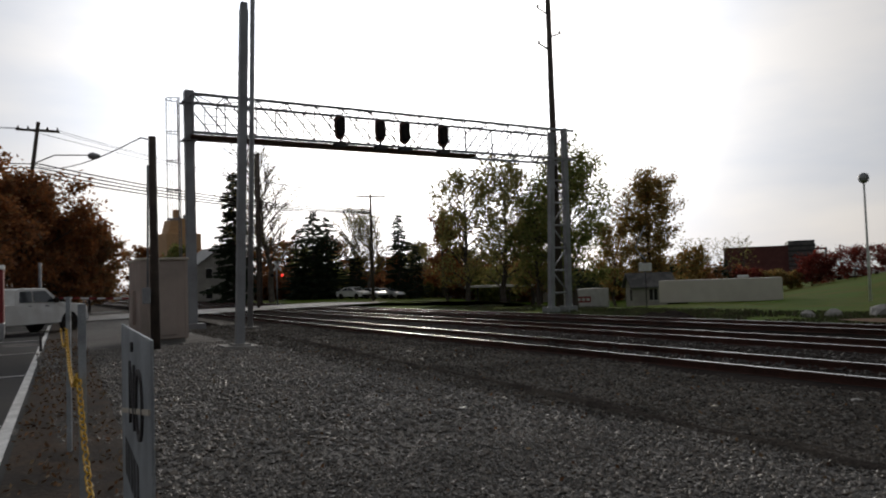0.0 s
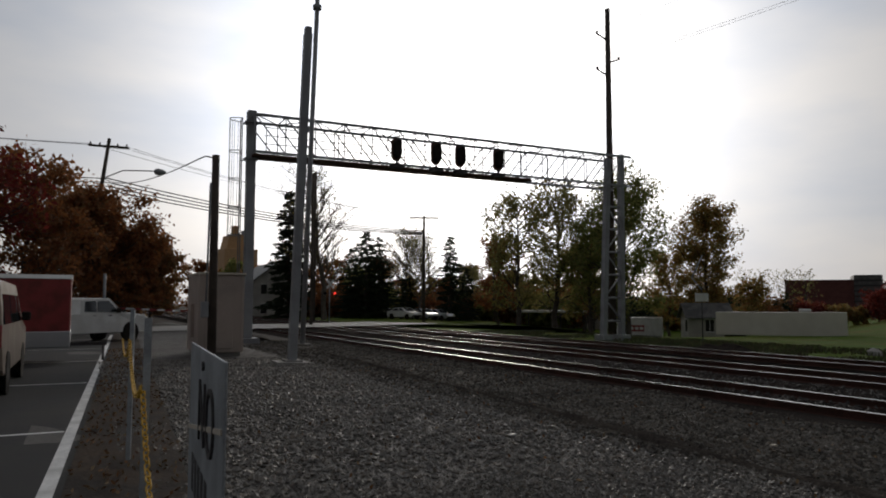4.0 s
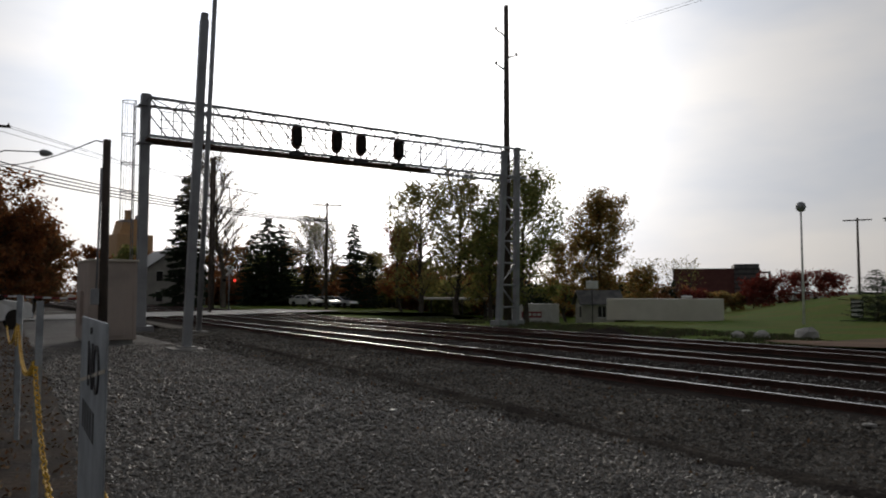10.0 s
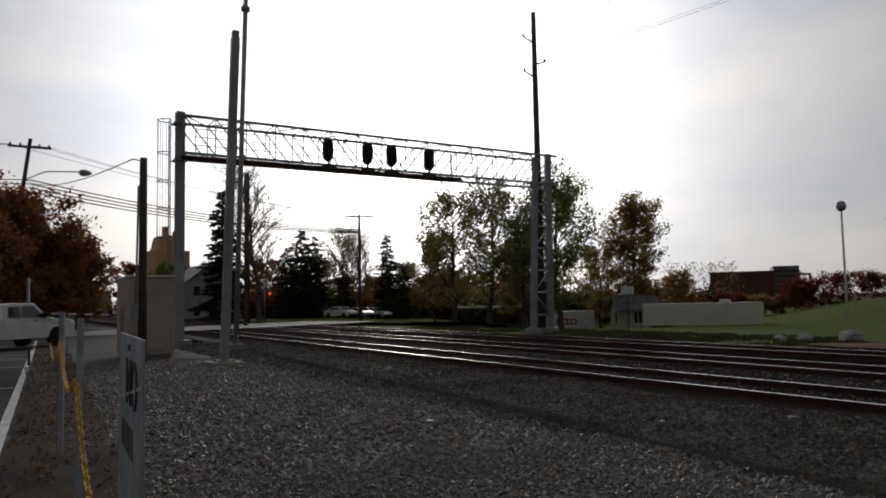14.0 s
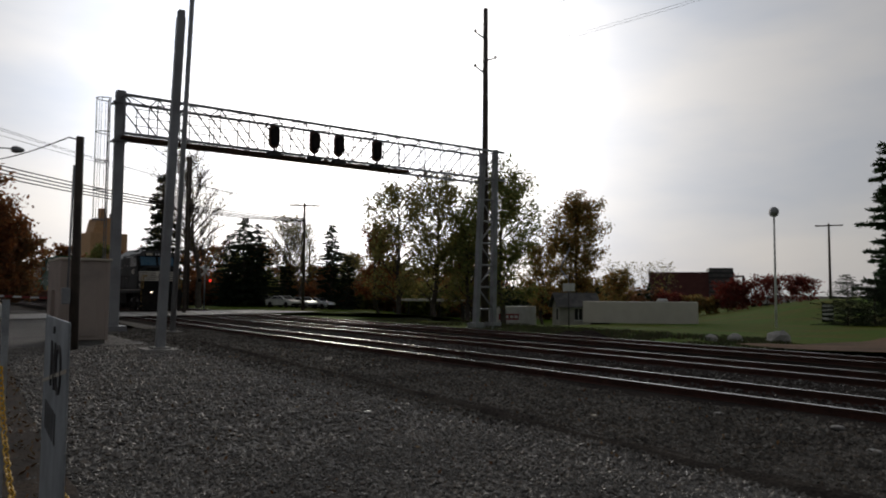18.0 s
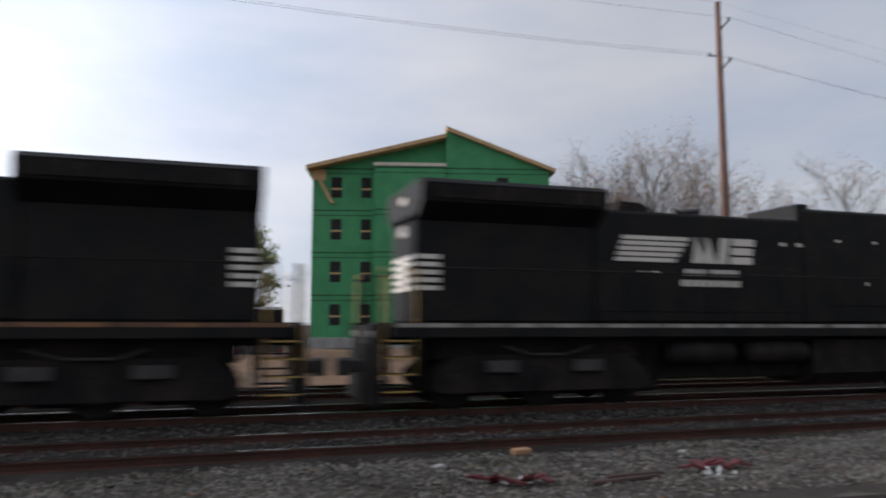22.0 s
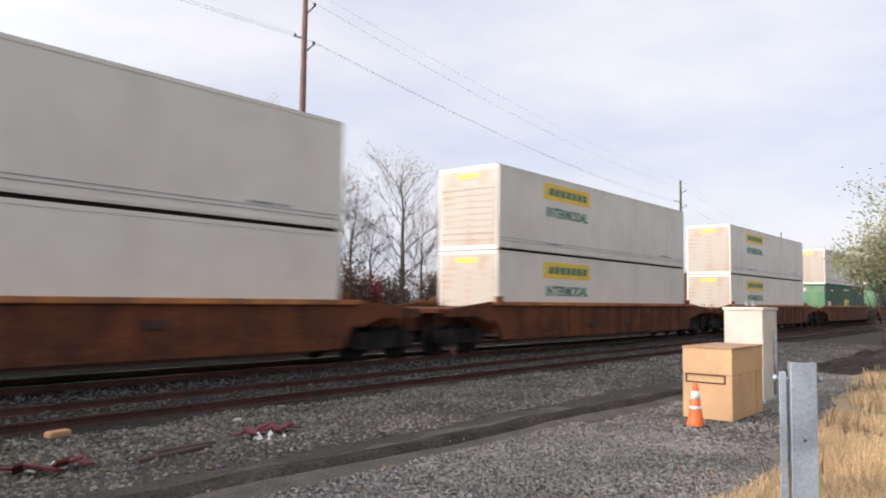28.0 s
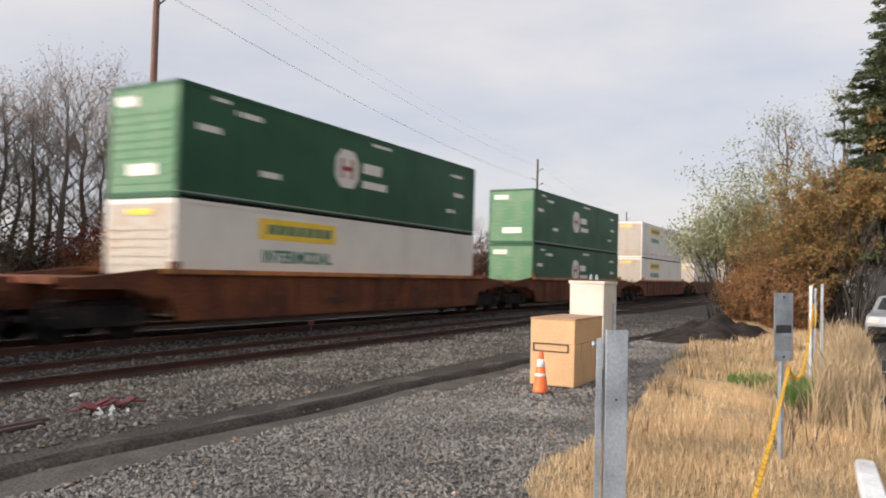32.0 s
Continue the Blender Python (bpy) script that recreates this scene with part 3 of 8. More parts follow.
def ridge_y(x):
    for (a, p), (b, q) in zip(RIDGE[:-1], RIDGE[1:]):
        if a <= x <= b:
            return p + (q - p) * (x - a) / (b - a) + 0.10 * noise.noise((x * 0.35, 0, 9)) + 0.04 * noise.noise((x * 1.7, 0, 9))
    return 5.2


def build_ground():
    far = [-4000, -1500, -600, -300, -150] + span(-100, 100, 60) + [150, 300, 600, 1500, 4000]
    fy = [-4000, -1200, -300, -120] + [-60, -30] + span(-10, 130, 71) + [200, 400, 900, 1800, 4000]
    sheet("ground", far, fy, gz, "leafmould", "dark bare earth and leaf litter reaching the horizon", "ground")
    # gravel yard between the parking lot and the tracks
    sheet("gravel_yard", span(-70, 90, 161), span(-0.4, 7.4, 32), lambda x, y: hump(x, y) - max(0, y - 8.9) * 0.10, "gravel", "grey crushed-stone yard beside the tracks", "gravel")
    sheet("track_shoulder", span(-70, 90, 161), span(0.0, 1.0, 14), lambda x, y: hump(x, ridge_y(x) + (9.9 - ridge_y(x)) * y) + 0.012 - max(0, ridge_y(x) + (9.9 - ridge_y(x)) * y - 8.9) * 0.10, "shoulder", "dark cinder shoulder between yard and track", "shoulder", place=lambda x, y: ridge_y(x) + (9.9 - ridge_y(x)) * y)
    sheet("dirt_band", span(1.5, 34, 100), span(0.0, 1.0, 6), lambda x, y: hump(x, ridge_y(x)) + 0.016 - 0.012 * abs(y - 0.5), "dirtband", "smooth strip of packed grey dirt beside the ridge", "dirt", place=lambda x, y: ridge_y(x) - 0.62 + 1.32 * y + 0.12 * noise.noise((x * 1.1, y, 7)))
    over = lambda x, y: gz(x, y) + 0.05 + 0.05 * noise.noise((x * 0.25, y * 0.25, 7))
    sheet("lawn", span(-95, -11, 85), span(24.5, 125, 70), over, "lawn", "rough green grass and a mown lawn hill", "lawn")
    sheet("bare_soil", span(-14.5, 24, 40), span(23.0, 46, 24), lambda x, y: gz(x, y) + 0.07 + 0.28 * max(0, noise.noise((x * 0.16, y * 0.22, 3)) + 0.35), "soil", "bare brown construction soil", "soil")
    # ballast bed
    sheet("ballast_bed", span(-260, 330, 296), span(9.6, 16.6, 18), lambda x, y: -0.06 + 0.03 * noise.noise((x * 0.8, y * 0.8, 2)), "track_dirt", "dark dirty ballast bed under the tracks", "ballast")
    # shade seen under the train is put into this sheet's near-black colour
    sheet("cinder_bed", span(-260, 330, 296), span(16.6, 23.2, 16), lambda x, y: -0.06 + 0.03 * noise.noise((x * 0.8, y * 0.8, 2)) - max(0, y - 21.5) * 0.06, "cinder", "cinder bed under the far track, darkened to deepen the shade below the train", "ballast")


def rail_profile(y):
    h, z = 0.16, RT - 0.16
    return [(y - 0.07, z), (y + 0.07, z), (y + 0.07, z + 0.018), (y + 0.012, z + 0.04), (y + 0.012, z + 0.12), (y + 0.036, z + 0.128), (y + 0.036, z + h - 0.004), (y - 0.036, z + h - 0.004), (y - 0.036, z + 0.128), (y - 0.012, z + 0.12), (y - 0.012, z + 0.04), (y - 0.07, z + 0.018)]


def build_track(yc, x0, x1, label):
    tr = thing("railway_track", pose(0, 0, 0), label, "railway track", "parallel tracks", "structure")
    for s in (-1, 1):
        y = yc + s * (GAUGE / 2 + 0.036)
        r = part("rail", MB().prism(rail_profile(y), x0, x1, "x"), "rail", tr, "rust-brown steel rail")
        part("rail_head", MB().box(x0, x1, y - 0.034, y + 0.034, RT - 0.0045, RT), "railtop", r, "polished running surface")
    return tr


def build_ties(tr, yc, x0, x1, near0, near1):
    z1 = RT - 0.165
    me = fixed(MB().box(-0.115, 0.115, -1.3, 1.3, z1 - 0.12, z1, 0.012).mesh("tie", M["tie"]))
    n = int((x1 - x0) / 0.54)
    rest = MB()
    for i in range(n):
        x = x0 + i * 0.54 + rnd.uniform(-0.03, 0.03)
        y = yc + rnd.uniform(-0.06, 0.06)
        if near0 < x < near1:
            part("tie", me, "tie", tr, at=pose(x, y, rnd.uniform(-0.01, 0.012), 0, 0, rnd.uniform(-1, 1)))
        else:
            rest.box(x - 0.115, x + 0.115, y - 1.3, y + 1.3, z1 - 0.12, z1 + rnd.uniform(-0.01, 0.01))
    tagged(part("far_ties", rest, "tie", tr), kind="stuff")


build_ground()
TRACKS = [build_track(T1, -820, 420, "nearest track with rusty rails and worn tops"),
          build_track(T2, -820, 420, "second track with polished rails under the train"),
          build_track(T3, -820, 420, "third track with polished rails beyond the train")]


def build_yard():
    # low dark ridge of old paving along the yard
    mb = MB()
    prof = [(-0.22, -0.03), (-0.13, 0.02), (-0.07, 0.065), (0.0, 0.085), (0.06, 0.06), (0.09, 0.03), (0.17, 0.03), (0.22, 0.045), (0.30, -0.03)]
    xs = span(-26, 34, 150)
    vs = []
    for x in xs:
        yc = ridge_y(x)
        k = (1 + 0.8 * noise.noise((x * 1.1, 3, 1))) * (0.6 if x < -3 else 0.6 + 0.4 * min(1.0, (x + 3) / 4))
        vs += [(x, yc + a, b * max(0.25, k)) for a, b in prof]
    n = len(prof)
    mb.add(vs, [(i * n + j, i * n + j + 1, (i + 1) * n + j + 1, (i + 1) * n + j) for i in range(len(xs) - 1) for j in range(n - 1)], True)
    solid("paving_ridge", mb, "berm", "low crumbled dark asphalt ridge in the gravel", "asphalt edge", kind="structure")
    # road over the crossing
    a, b = Vector((-40.0, -30.0)), Vector((-72.0, 60.0))
    d = (b - a).normalized()
    w = Vector((d.y, -d.x)) * 4.6
    mb = MB()
    ts = span(0, (b - a).length, 40)
    for t0, t1 in zip(ts[:-1], ts[1:]):
        p, q = a + d * t0, a + d * t1
        mb.add([(*(p - w), gz(*p) + 0.295 if p.y > 23 else RT - 0.012), (*(p + w), gz(*p) + 0.295 if p.y > 23 else RT - 0.012), (*(q + w), gz(*q) + 0.295 if q.y > 23 else RT - 0.012), (*(q - w), gz(*q) + 0.295 if q.y > 23 else RT - 0.012)], [(0, 1, 2, 3)])
    solid("road", mb, "road", "pale worn road over the level crossing", "road", kind="structure")


build_yard()


def scatter_stones(name, n, x0, x1, y0, y1, s0, s1, material, label, seed, zf=None):
    """Loose stones: small uneven eight-faced pieces, as one mass."""
    rs = np.random.RandomState(seed)
    px, py = rs.uniform(x0, x1, n), rs.uniform(y0, y1, n)
    pz = np.array([hump(a, b) - max(0.0, b - 8.9) * 0.06 for a, b in zip(px, py)]) if zf is None else np.full(n, zf)
    sz = s0 + (s1 - s0) * rs.rand(n) ** 2.2
    base = np.array([(1, 0, 0), (-1, 0, 0), (0, 1, 0), (0, -1, 0), (0, 0, 1), (0, 0, -1)], float)
    v = base[None] * (0.6 + 0.6 * rs.rand(n, 6, 1)) + rs.normal(0, 0.18, (n, 6, 3))
    ang = rs.rand(n) * 6.28
    c, s = np.cos(ang)[:, None], np.sin(ang)[:, None]
    vx, vy = v[:, :, 0] * c - v[:, :, 1] * s, v[:, :, 0] * s + v[:, :, 1] * c
    v = np.stack([vx, vy, v[:, :, 2] * 0.7], -1) * sz[:, None, None]
    v += np.stack([px, py, pz + sz * 0.25 + 0.008], -1)[:, None, :]
    f = np.array([(0, 2, 4), (2, 1, 4), (1, 3, 4), (3, 0, 4), (2, 0, 5), (1, 2, 5), (3, 1, 5), (0, 3, 5)])
    f = (f[None] + (np.arange(n) * 6)[:, None, None]).reshape(-1, 3)
    me = bpy.data.meshes.new(name)
    me.from_pydata(v.reshape(-1, 3).tolist(), [], f.tolist())
    me.materials.append(M[material])
    return tagged(new(name, me), label, "gravel", kind="stuff")


scatter_stones("gravel_stones", 54000, -7, 1.5, 0.9, 6.3, 0.010, 0.031, "stones", "loose grey crushed stone on the yard", 11)
scatter_stones("gravel_stones", 50000, 1.5, 10, 0.9, 5.66, 0.010, 0.030, "stones", "loose grey crushed stone on the yard", 18)
scatter_stones("gravel_stones", 30000, -24, -7, 0.6, 6.2, 0.016, 0.045, "stones", "loose grey crushed stone on the yard", 12)
scatter_stones("gravel_stones", 22000, 10, 30, 2.4, 5.4, 0.016, 0.042, "stones", "loose grey crushed stone on the yard", 13)
scatter_stones("ballast_stones", 7000, -14, 1.5, 6.1, 6.9, 0.013, 0.04, "stones_mixed", "grey and brown ballast stones on the shoulder", 19)
scatter_stones("ballast_stones", 60000, -14, 16, 6.85, 10.9, 0.013, 0.046, "stones_mixed", "grey and brown ballast stones on the shoulder", 14)
scatter_stones("ballast_stones", 16000, -34, -14, 5.9, 10.9, 0.02, 0.055, "stones_mixed", "grey and brown ballast stones on the shoulder", 16)
scatter_stones("ballast_stones", 16000, 16, 38, 5.6, 10.9, 0.02, 0.055, "stones_mixed", "grey and brown ballast stones on the shoulder", 17)
scatter_stones("ballast_stones", 20000, -34, 38, 10.9, 14.6, 0.02, 0.055, "stones_dark", "dark track ballast stones", 15, -0.055)

# ---- plants ----


def leaf_cards(mb, centre, r, n, size, rg, flat=0.7):
    for _ in range(n):
        c = (centre[0] + rg.gauss(0, 0.5) * r, centre[1] + rg.gauss(0, 0.5) * r, centre[2] + rg.gauss(0, 0.5) * r * flat)
        a = Vector((rg.gauss(0, 1), rg.gauss(0, 1), rg.gauss(0, 1))).normalized()
        b = a.orthogonal().normalized() * size * 0.5
        a = a * size * rg.uniform(0.6, 1.2)
        c = Vector(c)
        mb.add([c - a, c + b, c + a, c - b], [(0, 1, 2, 3)])


def leaf_mesh(name, points, spread, per, size, material, seed, flat=0.8):
    """Many loose leaves about the given points, each a small pointed four-sided blade."""
    rs = np.random.RandomState(seed)
    p = np.repeat(np.array(points, float), per, axis=0)
    n = len(p)
    p = p + rs.normal(0, spread, (n, 3)) * (1, 1, flat)
    a = rs.normal(0, 1, (n, 3))
    a /= np.linalg.norm(a, axis=1)[:, None]
    b = np.cross(a, rs.normal(0, 1, (n, 3)))
    b /= np.linalg.norm(b, axis=1)[:, None]
    s = (size * rs.uniform(0.6, 1.3, n))[:, None]
    v = np.stack([p - a * s, p + b * s * 0.55, p + a * s, p - b * s * 0.55], 1).reshape(-1, 3)
    me = bpy.data.meshes.new(name)
    me.from_pydata(v.tolist(), [], (np.arange(n)[:, None] * 4 + np.arange(4)).tolist())
    me.materials.append(M[material])
    return me


def bend(p, d, length, rg, wob, lift):
    """Two more or less straight stretches of a limb; returns its points."""
    pts = [p]
    for _ in range(3):
        d = (d[0] + rg.gauss(0, wob), d[1] + rg.gauss(0, wob), d[2] + rg.gauss(0, wob) + lift)
        k = math.sqrt(d[0] ** 2 + d[1] ** 2 + d[2] ** 2)
        d = (d[0] / k, d[1] / k, d[2] / k)
        q = pts[-1]
        s = length / 3
        pts.append((q[0] + d[0] * s, q[1] + d[1] * s, q[2] + d[2] * s))
    return pts, d


def sprout(mb, ends, p, d, length, r, level, rg, wob, lift, open_, n):
    pts, d = bend(p, d, length, rg, wob, lift)
    for i in range(3):
        mb.twig(pts[i], pts[i + 1], r * (1 - 0.24 * i), r * (1 - 0.24 * (i + 1)))
    if level == 0:
        ends.extend(pts[2:])
        return
    for i in (1, 2, 3):
        for _ in range(n if i == 3 else max(1, n - 1)):
            a, e = rg.uniform(0, 6.283), open_ * rg.uniform(0.6, 1.25)
            nd = (d[0] + math.cos(a) * e, d[1] + math.sin(a) * e, d[2] * 0.8 + rg.uniform(-0.15, 0.35) * e)
            sprout(mb, ends, pts[i], nd, length * rg.uniform(0.5, 0.75), r * 0.5, level - 1, rg, wob, lift, open_, n)


def broadleaf(name, x, y, h, seed, leaf, label, leaves=2500, size=0.16, levels=2, bare=False, trunk="bark", z=0.0, category="tree", low=0.18, wide=0.36, steep=0.55, limbs=26, n=2, clump=0.035, thick=1.0):
    """A tree with a leader: limbs all the way up it, twigs on the limbs, leaves about the twigs."""
    rg = random.Random(seed)
    tr = thing(name, pose(x, y, z - 0.05, 0, 0, rg.uniform(0, 360)), label, category)
    mb, br, ends = MB(), MB(), []
    q, pts = (0.0, 0.0, 0.0), [(0.0, 0.0, 0.0)]
    for i in range(8):
        q = (q[0] + rg.gauss(0, 0.012) * h, q[1] + rg.gauss(0, 0.012) * h, h * 0.92 * (i + 1) / 8)
        pts.append(q)
    for i in range(8):
        mb.tube(pts[i], pts[i + 1], h * 0.021 * (1 - 0.115 * i), h * 0.021 * (1 - 0.115 * (i + 1)), 6, caps=False)
    for k in range(limbs):
        f = low + (0.96 - low) * (k + rg.random()) / limbs
        i = min(7, int(f * 8))
        u = f * 8 - i
        p = tuple(pts[i][c] + (pts[i + 1][c] - pts[i][c]) * u for c in range(3))
        prof = math.sin(math.pi * min(1.0, max(0.06, (f - low) / (1 - low) * 0.86 + 0.14))) ** 0.7
        ln = h * wide * (0.35 + 0.65 * prof) * rg.uniform(0.6, 1.1)
        a = k * 2.4 + rg.uniform(-0.4, 0.4)
        up = steep * (0.6 + 0.9 * f)
        sprout(br, ends, p, (math.cos(a), math.sin(a), up), ln * 0.6, h * 0.0075 * thick * (1.1 - 0.6 * f), levels, rg, 0.12, 0.06, 0.55, n)
    part("trunk", mb, trunk, tr)
    tagged(part("branchwork", br, trunk, tr), kind="stuff")
    if not bare:
        part("crown", leaf_mesh("crown", ends, clump * h, max(1, round(leaves / len(ends))), size, leaf, seed), leaf, tr)
    return tr


def conifer(name, x, y, h, r, seed, label, leaf="needle", dens=1.0, z=0.0, droop=0.25, bare_to=0.10, gap=0.0, category="conifer tree", power=0.85, fine=1.0, step=1.0):
    rg = random.Random(seed)
    tr = thing(name, pose(x, y, z - 0.05, 0, 0, rg.uniform(0, 360)), label, category)
    part("trunk", MB().tube((0, 0, 0), (0, 0, h * 0.55), h * 0.016, h * 0.010, 7).tube((0, 0, h * 0.55), (0, 0, h * 0.985), h * 0.010, 0.02, 6), "bark", tr)
    limbs, pts = MB(), []
    zz = h * bare_to
    while zz < h * 0.985:
        f = (zz / h - bare_to) / (1 - bare_to)
        rr = r * (1 - f) ** power * rg.uniform(0.7, 1.12) + 0.10
        if gap and rg.random() < gap:
            rr *= 0.5
        nb = max(4, int(6 * (1 - f) + 4))
        a0 = rg.uniform(0, 6.28)
        for i in range(nb):
            a = a0 + 6.283 * i / nb + rg.gauss(0, 0.25)
            ln = rr * rg.uniform(0.45, 1.12)
            tip = -droop * ln * rg.uniform(0.5, 1.4) + rg.gauss(0, 0.05) * ln
            p0 = (0.0, 0.0, zz + rg.gauss(0, 0.012) * h)
            p1 = (math.cos(a) * ln * 0.55, math.sin(a) * ln * 0.55, p0[2] + tip * 0.45)
            p2 = (math.cos(a) * ln, math.sin(a) * ln, p0[2] + tip + (0.10 * ln if droop > 0 else 0.0))
            limbs.twig(p0, p1, 0.004 * h, 0.0022 * h)
            limbs.twig(p1, p2, 0.0022 * h, 0.006)
            m = max(2, int(ln * 5.5))
            for j in range(m):
                u = 0.22 + 0.78 * (j + rg.random()) / m
                q0, q1, w = (p0, p1, u / 0.55) if u < 0.55 else (p1, p2, (u - 0.55) / 0.45)
                pts.append(tuple(q0[c] + (q1[c] - q0[c]) * w for c in range(3)))
        zz += h * step * rg.uniform(0.020, 0.040) * (1.25 - 0.45 * f)
    tagged(part("branchwork", limbs, "bark", tr), kind="stuff")
    rs = np.random.RandomState(seed)
    p = np.repeat(np.array(pts), max(4, int(9 * dens)), axis=0)
    n = len(p)
    out = p * (1, 1, 0)
    out /= np.maximum(0.05, np.linalg.norm(out, axis=1))[:, None]
    d = out * 0.8 + rs.normal(0, 0.7, (n, 3)) * (1, 1, 0.35) + (0, 0, -0.18 if droop > 0 else 0.1)
    d /= np.linalg.norm(d, axis=1)[:, None]
    ln = (0.028 * fine * h * rs.uniform(0.6, 1.25, n))[:, None]
    p = p + rs.normal(0, 0.007 * h, (n, 3)) * (1, 1, 0.5)
    sd = np.cross(d, rs.normal(0, 1, (n, 3)))
    sd /= np.linalg.norm(sd, axis=1)[:, None]
    v = np.stack([p, p + d * ln * 0.4 + sd * ln * 0.17, p + d * ln, p + d * ln * 0.4 - sd * ln * 0.17], 1).reshape(-1, 3)
    me = bpy.data.meshes.new("crown")
    me.from_pydata(v.tolist(), [], (np.arange(n)[:, None] * 4 + np.arange(4)).tolist())
    me.materials.append(M[leaf])
    part("crown", me, leaf, tr)
    return tr


def shrub(name, x, y, h, w, seed, leaf, label, n=900, size=0.08, z=0.0, trunk="bark", stems=16, fill=0.16, cut=0.0):
    rg = random.Random(seed)
    sh = thing(name, pose(x, y, z - 0.05), label, "shrub")
    st, pts = MB(), []
    for i in range(stems):
        a = rg.uniform(0, 6.28)
        rr = w * math.sqrt(rg.random())
        p1 = (math.cos(a) * rr, math.sin(a) * rr, h * rg.uniform(0.55, 1.0) * (1 - 0.35 * rr / w))
        p0 = (p1[0] * 0.25 + rg.gauss(0, 0.1), p1[1] * 0.25 + rg.gauss(0, 0.1), 0.0)
        d = (p1[0] - p0[0], p1[1] - p0[1], p1[2])
        sprout(st, pts, p0, d, math.sqrt(d[0] ** 2 + d[1] ** 2 + d[2] ** 2) * 0.68, 0.012 + 0.004 * h, 1, rg, 0.10, 0.02, 0.42, 2)
        for k in range(4):
            u = rg.uniform(0.2, 0.8)
            pts.append((p0[0] + d[0] * u, p0[1] + d[1] * u, d[2] * u))
    pts = [p for p in pts if p[2] > cut * h]
    tagged(part("brushwood", st, trunk, sh), kind="stuff")
    part("crown", leaf_mesh("crown", pts, w * fill, max(1, n // len(pts)), size, leaf, seed, 0.9), leaf, sh)
    return sh


def again(ob, x, y, z, turn, scale, label=""):
    """The same plant once more, turned and sized differently."""
    c = copy_thing(ob, pose(x, y, z, 0, 0, turn))
    c.scale = (scale, scale, scale)
    if label:
        c["label"] = label
    return c


# ---- signal bridge, poles, wires ----
GX = -32.0


def build_gantry():
    g = thing("signal_bridge", pose(GX, 0, 0), "grey steel signal bridge spanning the tracks on two masts", "signal bridge")
    yl, yr, zt, zb = 6.42, 26.25, 9.72, 8.12
    lm = part("mast", MB().box(-0.19, 0.19, yl - 0.19, yl + 0.19, 0.0, 10.03, 0.03).box(-0.45, 0.45, yl - 0.45, yl + 0.45, -0.1, 0.25), "steel", g, "thick square grey mast")
    for zz in (7.87, 9.47):
        part("mast_flange", MB().box(-0.3, 0.3, yl - 0.3, yl + 0.28, zz, zz + 0.06), "steel", lm)
    lad = MB()
    for s in (-0.22, 0.22):
        lad.tube((s, yl - 0.42, 2.4), (s, yl - 0.42, 9.65), 0.025, n=6)
    for i in range(23):
        lad.tube((-0.22, yl - 0.42, 2.5 + i * 0.31), (0.22, yl - 0.42, 2.5 + i * 0.31), 0.014, n=5)
    ld = part("ladder", lad, "steel", g, "caged ladder")
    for z in (4.6, 5.8, 7.0, 8.2, 9.6):
        pts = [(-0.35 * math.cos(a), yl - 0.42 - 0.50 * math.sin(a), z) for a in span(0, math.pi, 9)]
        part("cage_hoop", MB().path(pts, 0.022, 5), "steel", ld)
    for a in span(0.15, math.pi - 0.15, 6):
        part("cage_bar", MB().tube((-0.35 * math.cos(a), yl - 0.42 - 0.50 * math.sin(a), 4.5), (-0.35 * math.cos(a), yl - 0.42 - 0.50 * math.sin(a), 9.6), 0.012, n=5), "steel", ld)
    # the two legs of the far tower lean together a little
    def leg_y(k, z):
        return (25.32 + 0.048 * z) if k == 0 else (26.56 + 0.014 * z)

    for k, top in ((0, 9.72), (1, 10.0)):
        b, t = leg_y(k, 0.0), leg_y(k, top)
        part("tower_leg", MB().prism([(b - 0.13, -0.1), (b + 0.13, -0.1), (t + 0.13, top), (t - 0.13, top)], -0.15, 0.15, "x").box(-0.4, 0.4, b - 0.3, b + 0.3, -0.3, 0.06), "steel", g)
    z = 0.8
    i = 0
    while z < 8.0:
        part("tower_brace", MB().tube((0, leg_y(0, z), z), (0, leg_y(1, z), z), 0.06, n=6), "steel", g)
        if z + 1.25 < 8.2:
            a, b = (leg_y(0, z), leg_y(1, z + 1.25)) if i % 2 else (leg_y(1, z), leg_y(0, z + 1.25))
            part("tower_diagonal", MB().tube((0, a, z), (0, b, z + 1.25), 0.045, n=6), "steel", g)
        z += 1.25
        i += 1
    # truss of four chords with lattice
    for x in (-0.75, 0.75):
        for zz in (zt, zb):
            part("chord", MB().box(x - 0.055, x + 0.055, yl, 26.75, zz - 0.055, zz + 0.055), "steel", g)
    n = 15
    st = (yr - yl) / n
    for i in range(n + 1):
        y = yl + i * st
        for x in (-0.75, 0.75):
            part("truss_post", MB().tube((x, y, zb), (x, y, zt), 0.028, n=5), "steel", g)
        for zz in (zt, zb):
            part("cross_tie", MB().tube((-0.75, y, zz), (0.75, y, zz), 0.03, n=5), "steel", g)
        if i < n:
            a, b = (zt, zb) if y + st / 2 < 17.0 else (zb, zt)
            for x in (-0.75, 0.75):
                part("truss_diagonal", MB().tube((x, y, a), (x, y + st, b), 0.034, n=5), "steel", g)
            q = 1 if i % 2 else -1
            part("top_lacing", MB().tube((-0.75 * q, y, zt), (0.75 * q, y + st, zt), 0.026, n=5), "steel", g)
    part("walkway", MB().box(-0.35, 0.62, yl, 20.4, zb - 0.15, zb - 0.05, 0.01), "rust", g, "dark grated walkway along the lower chords")
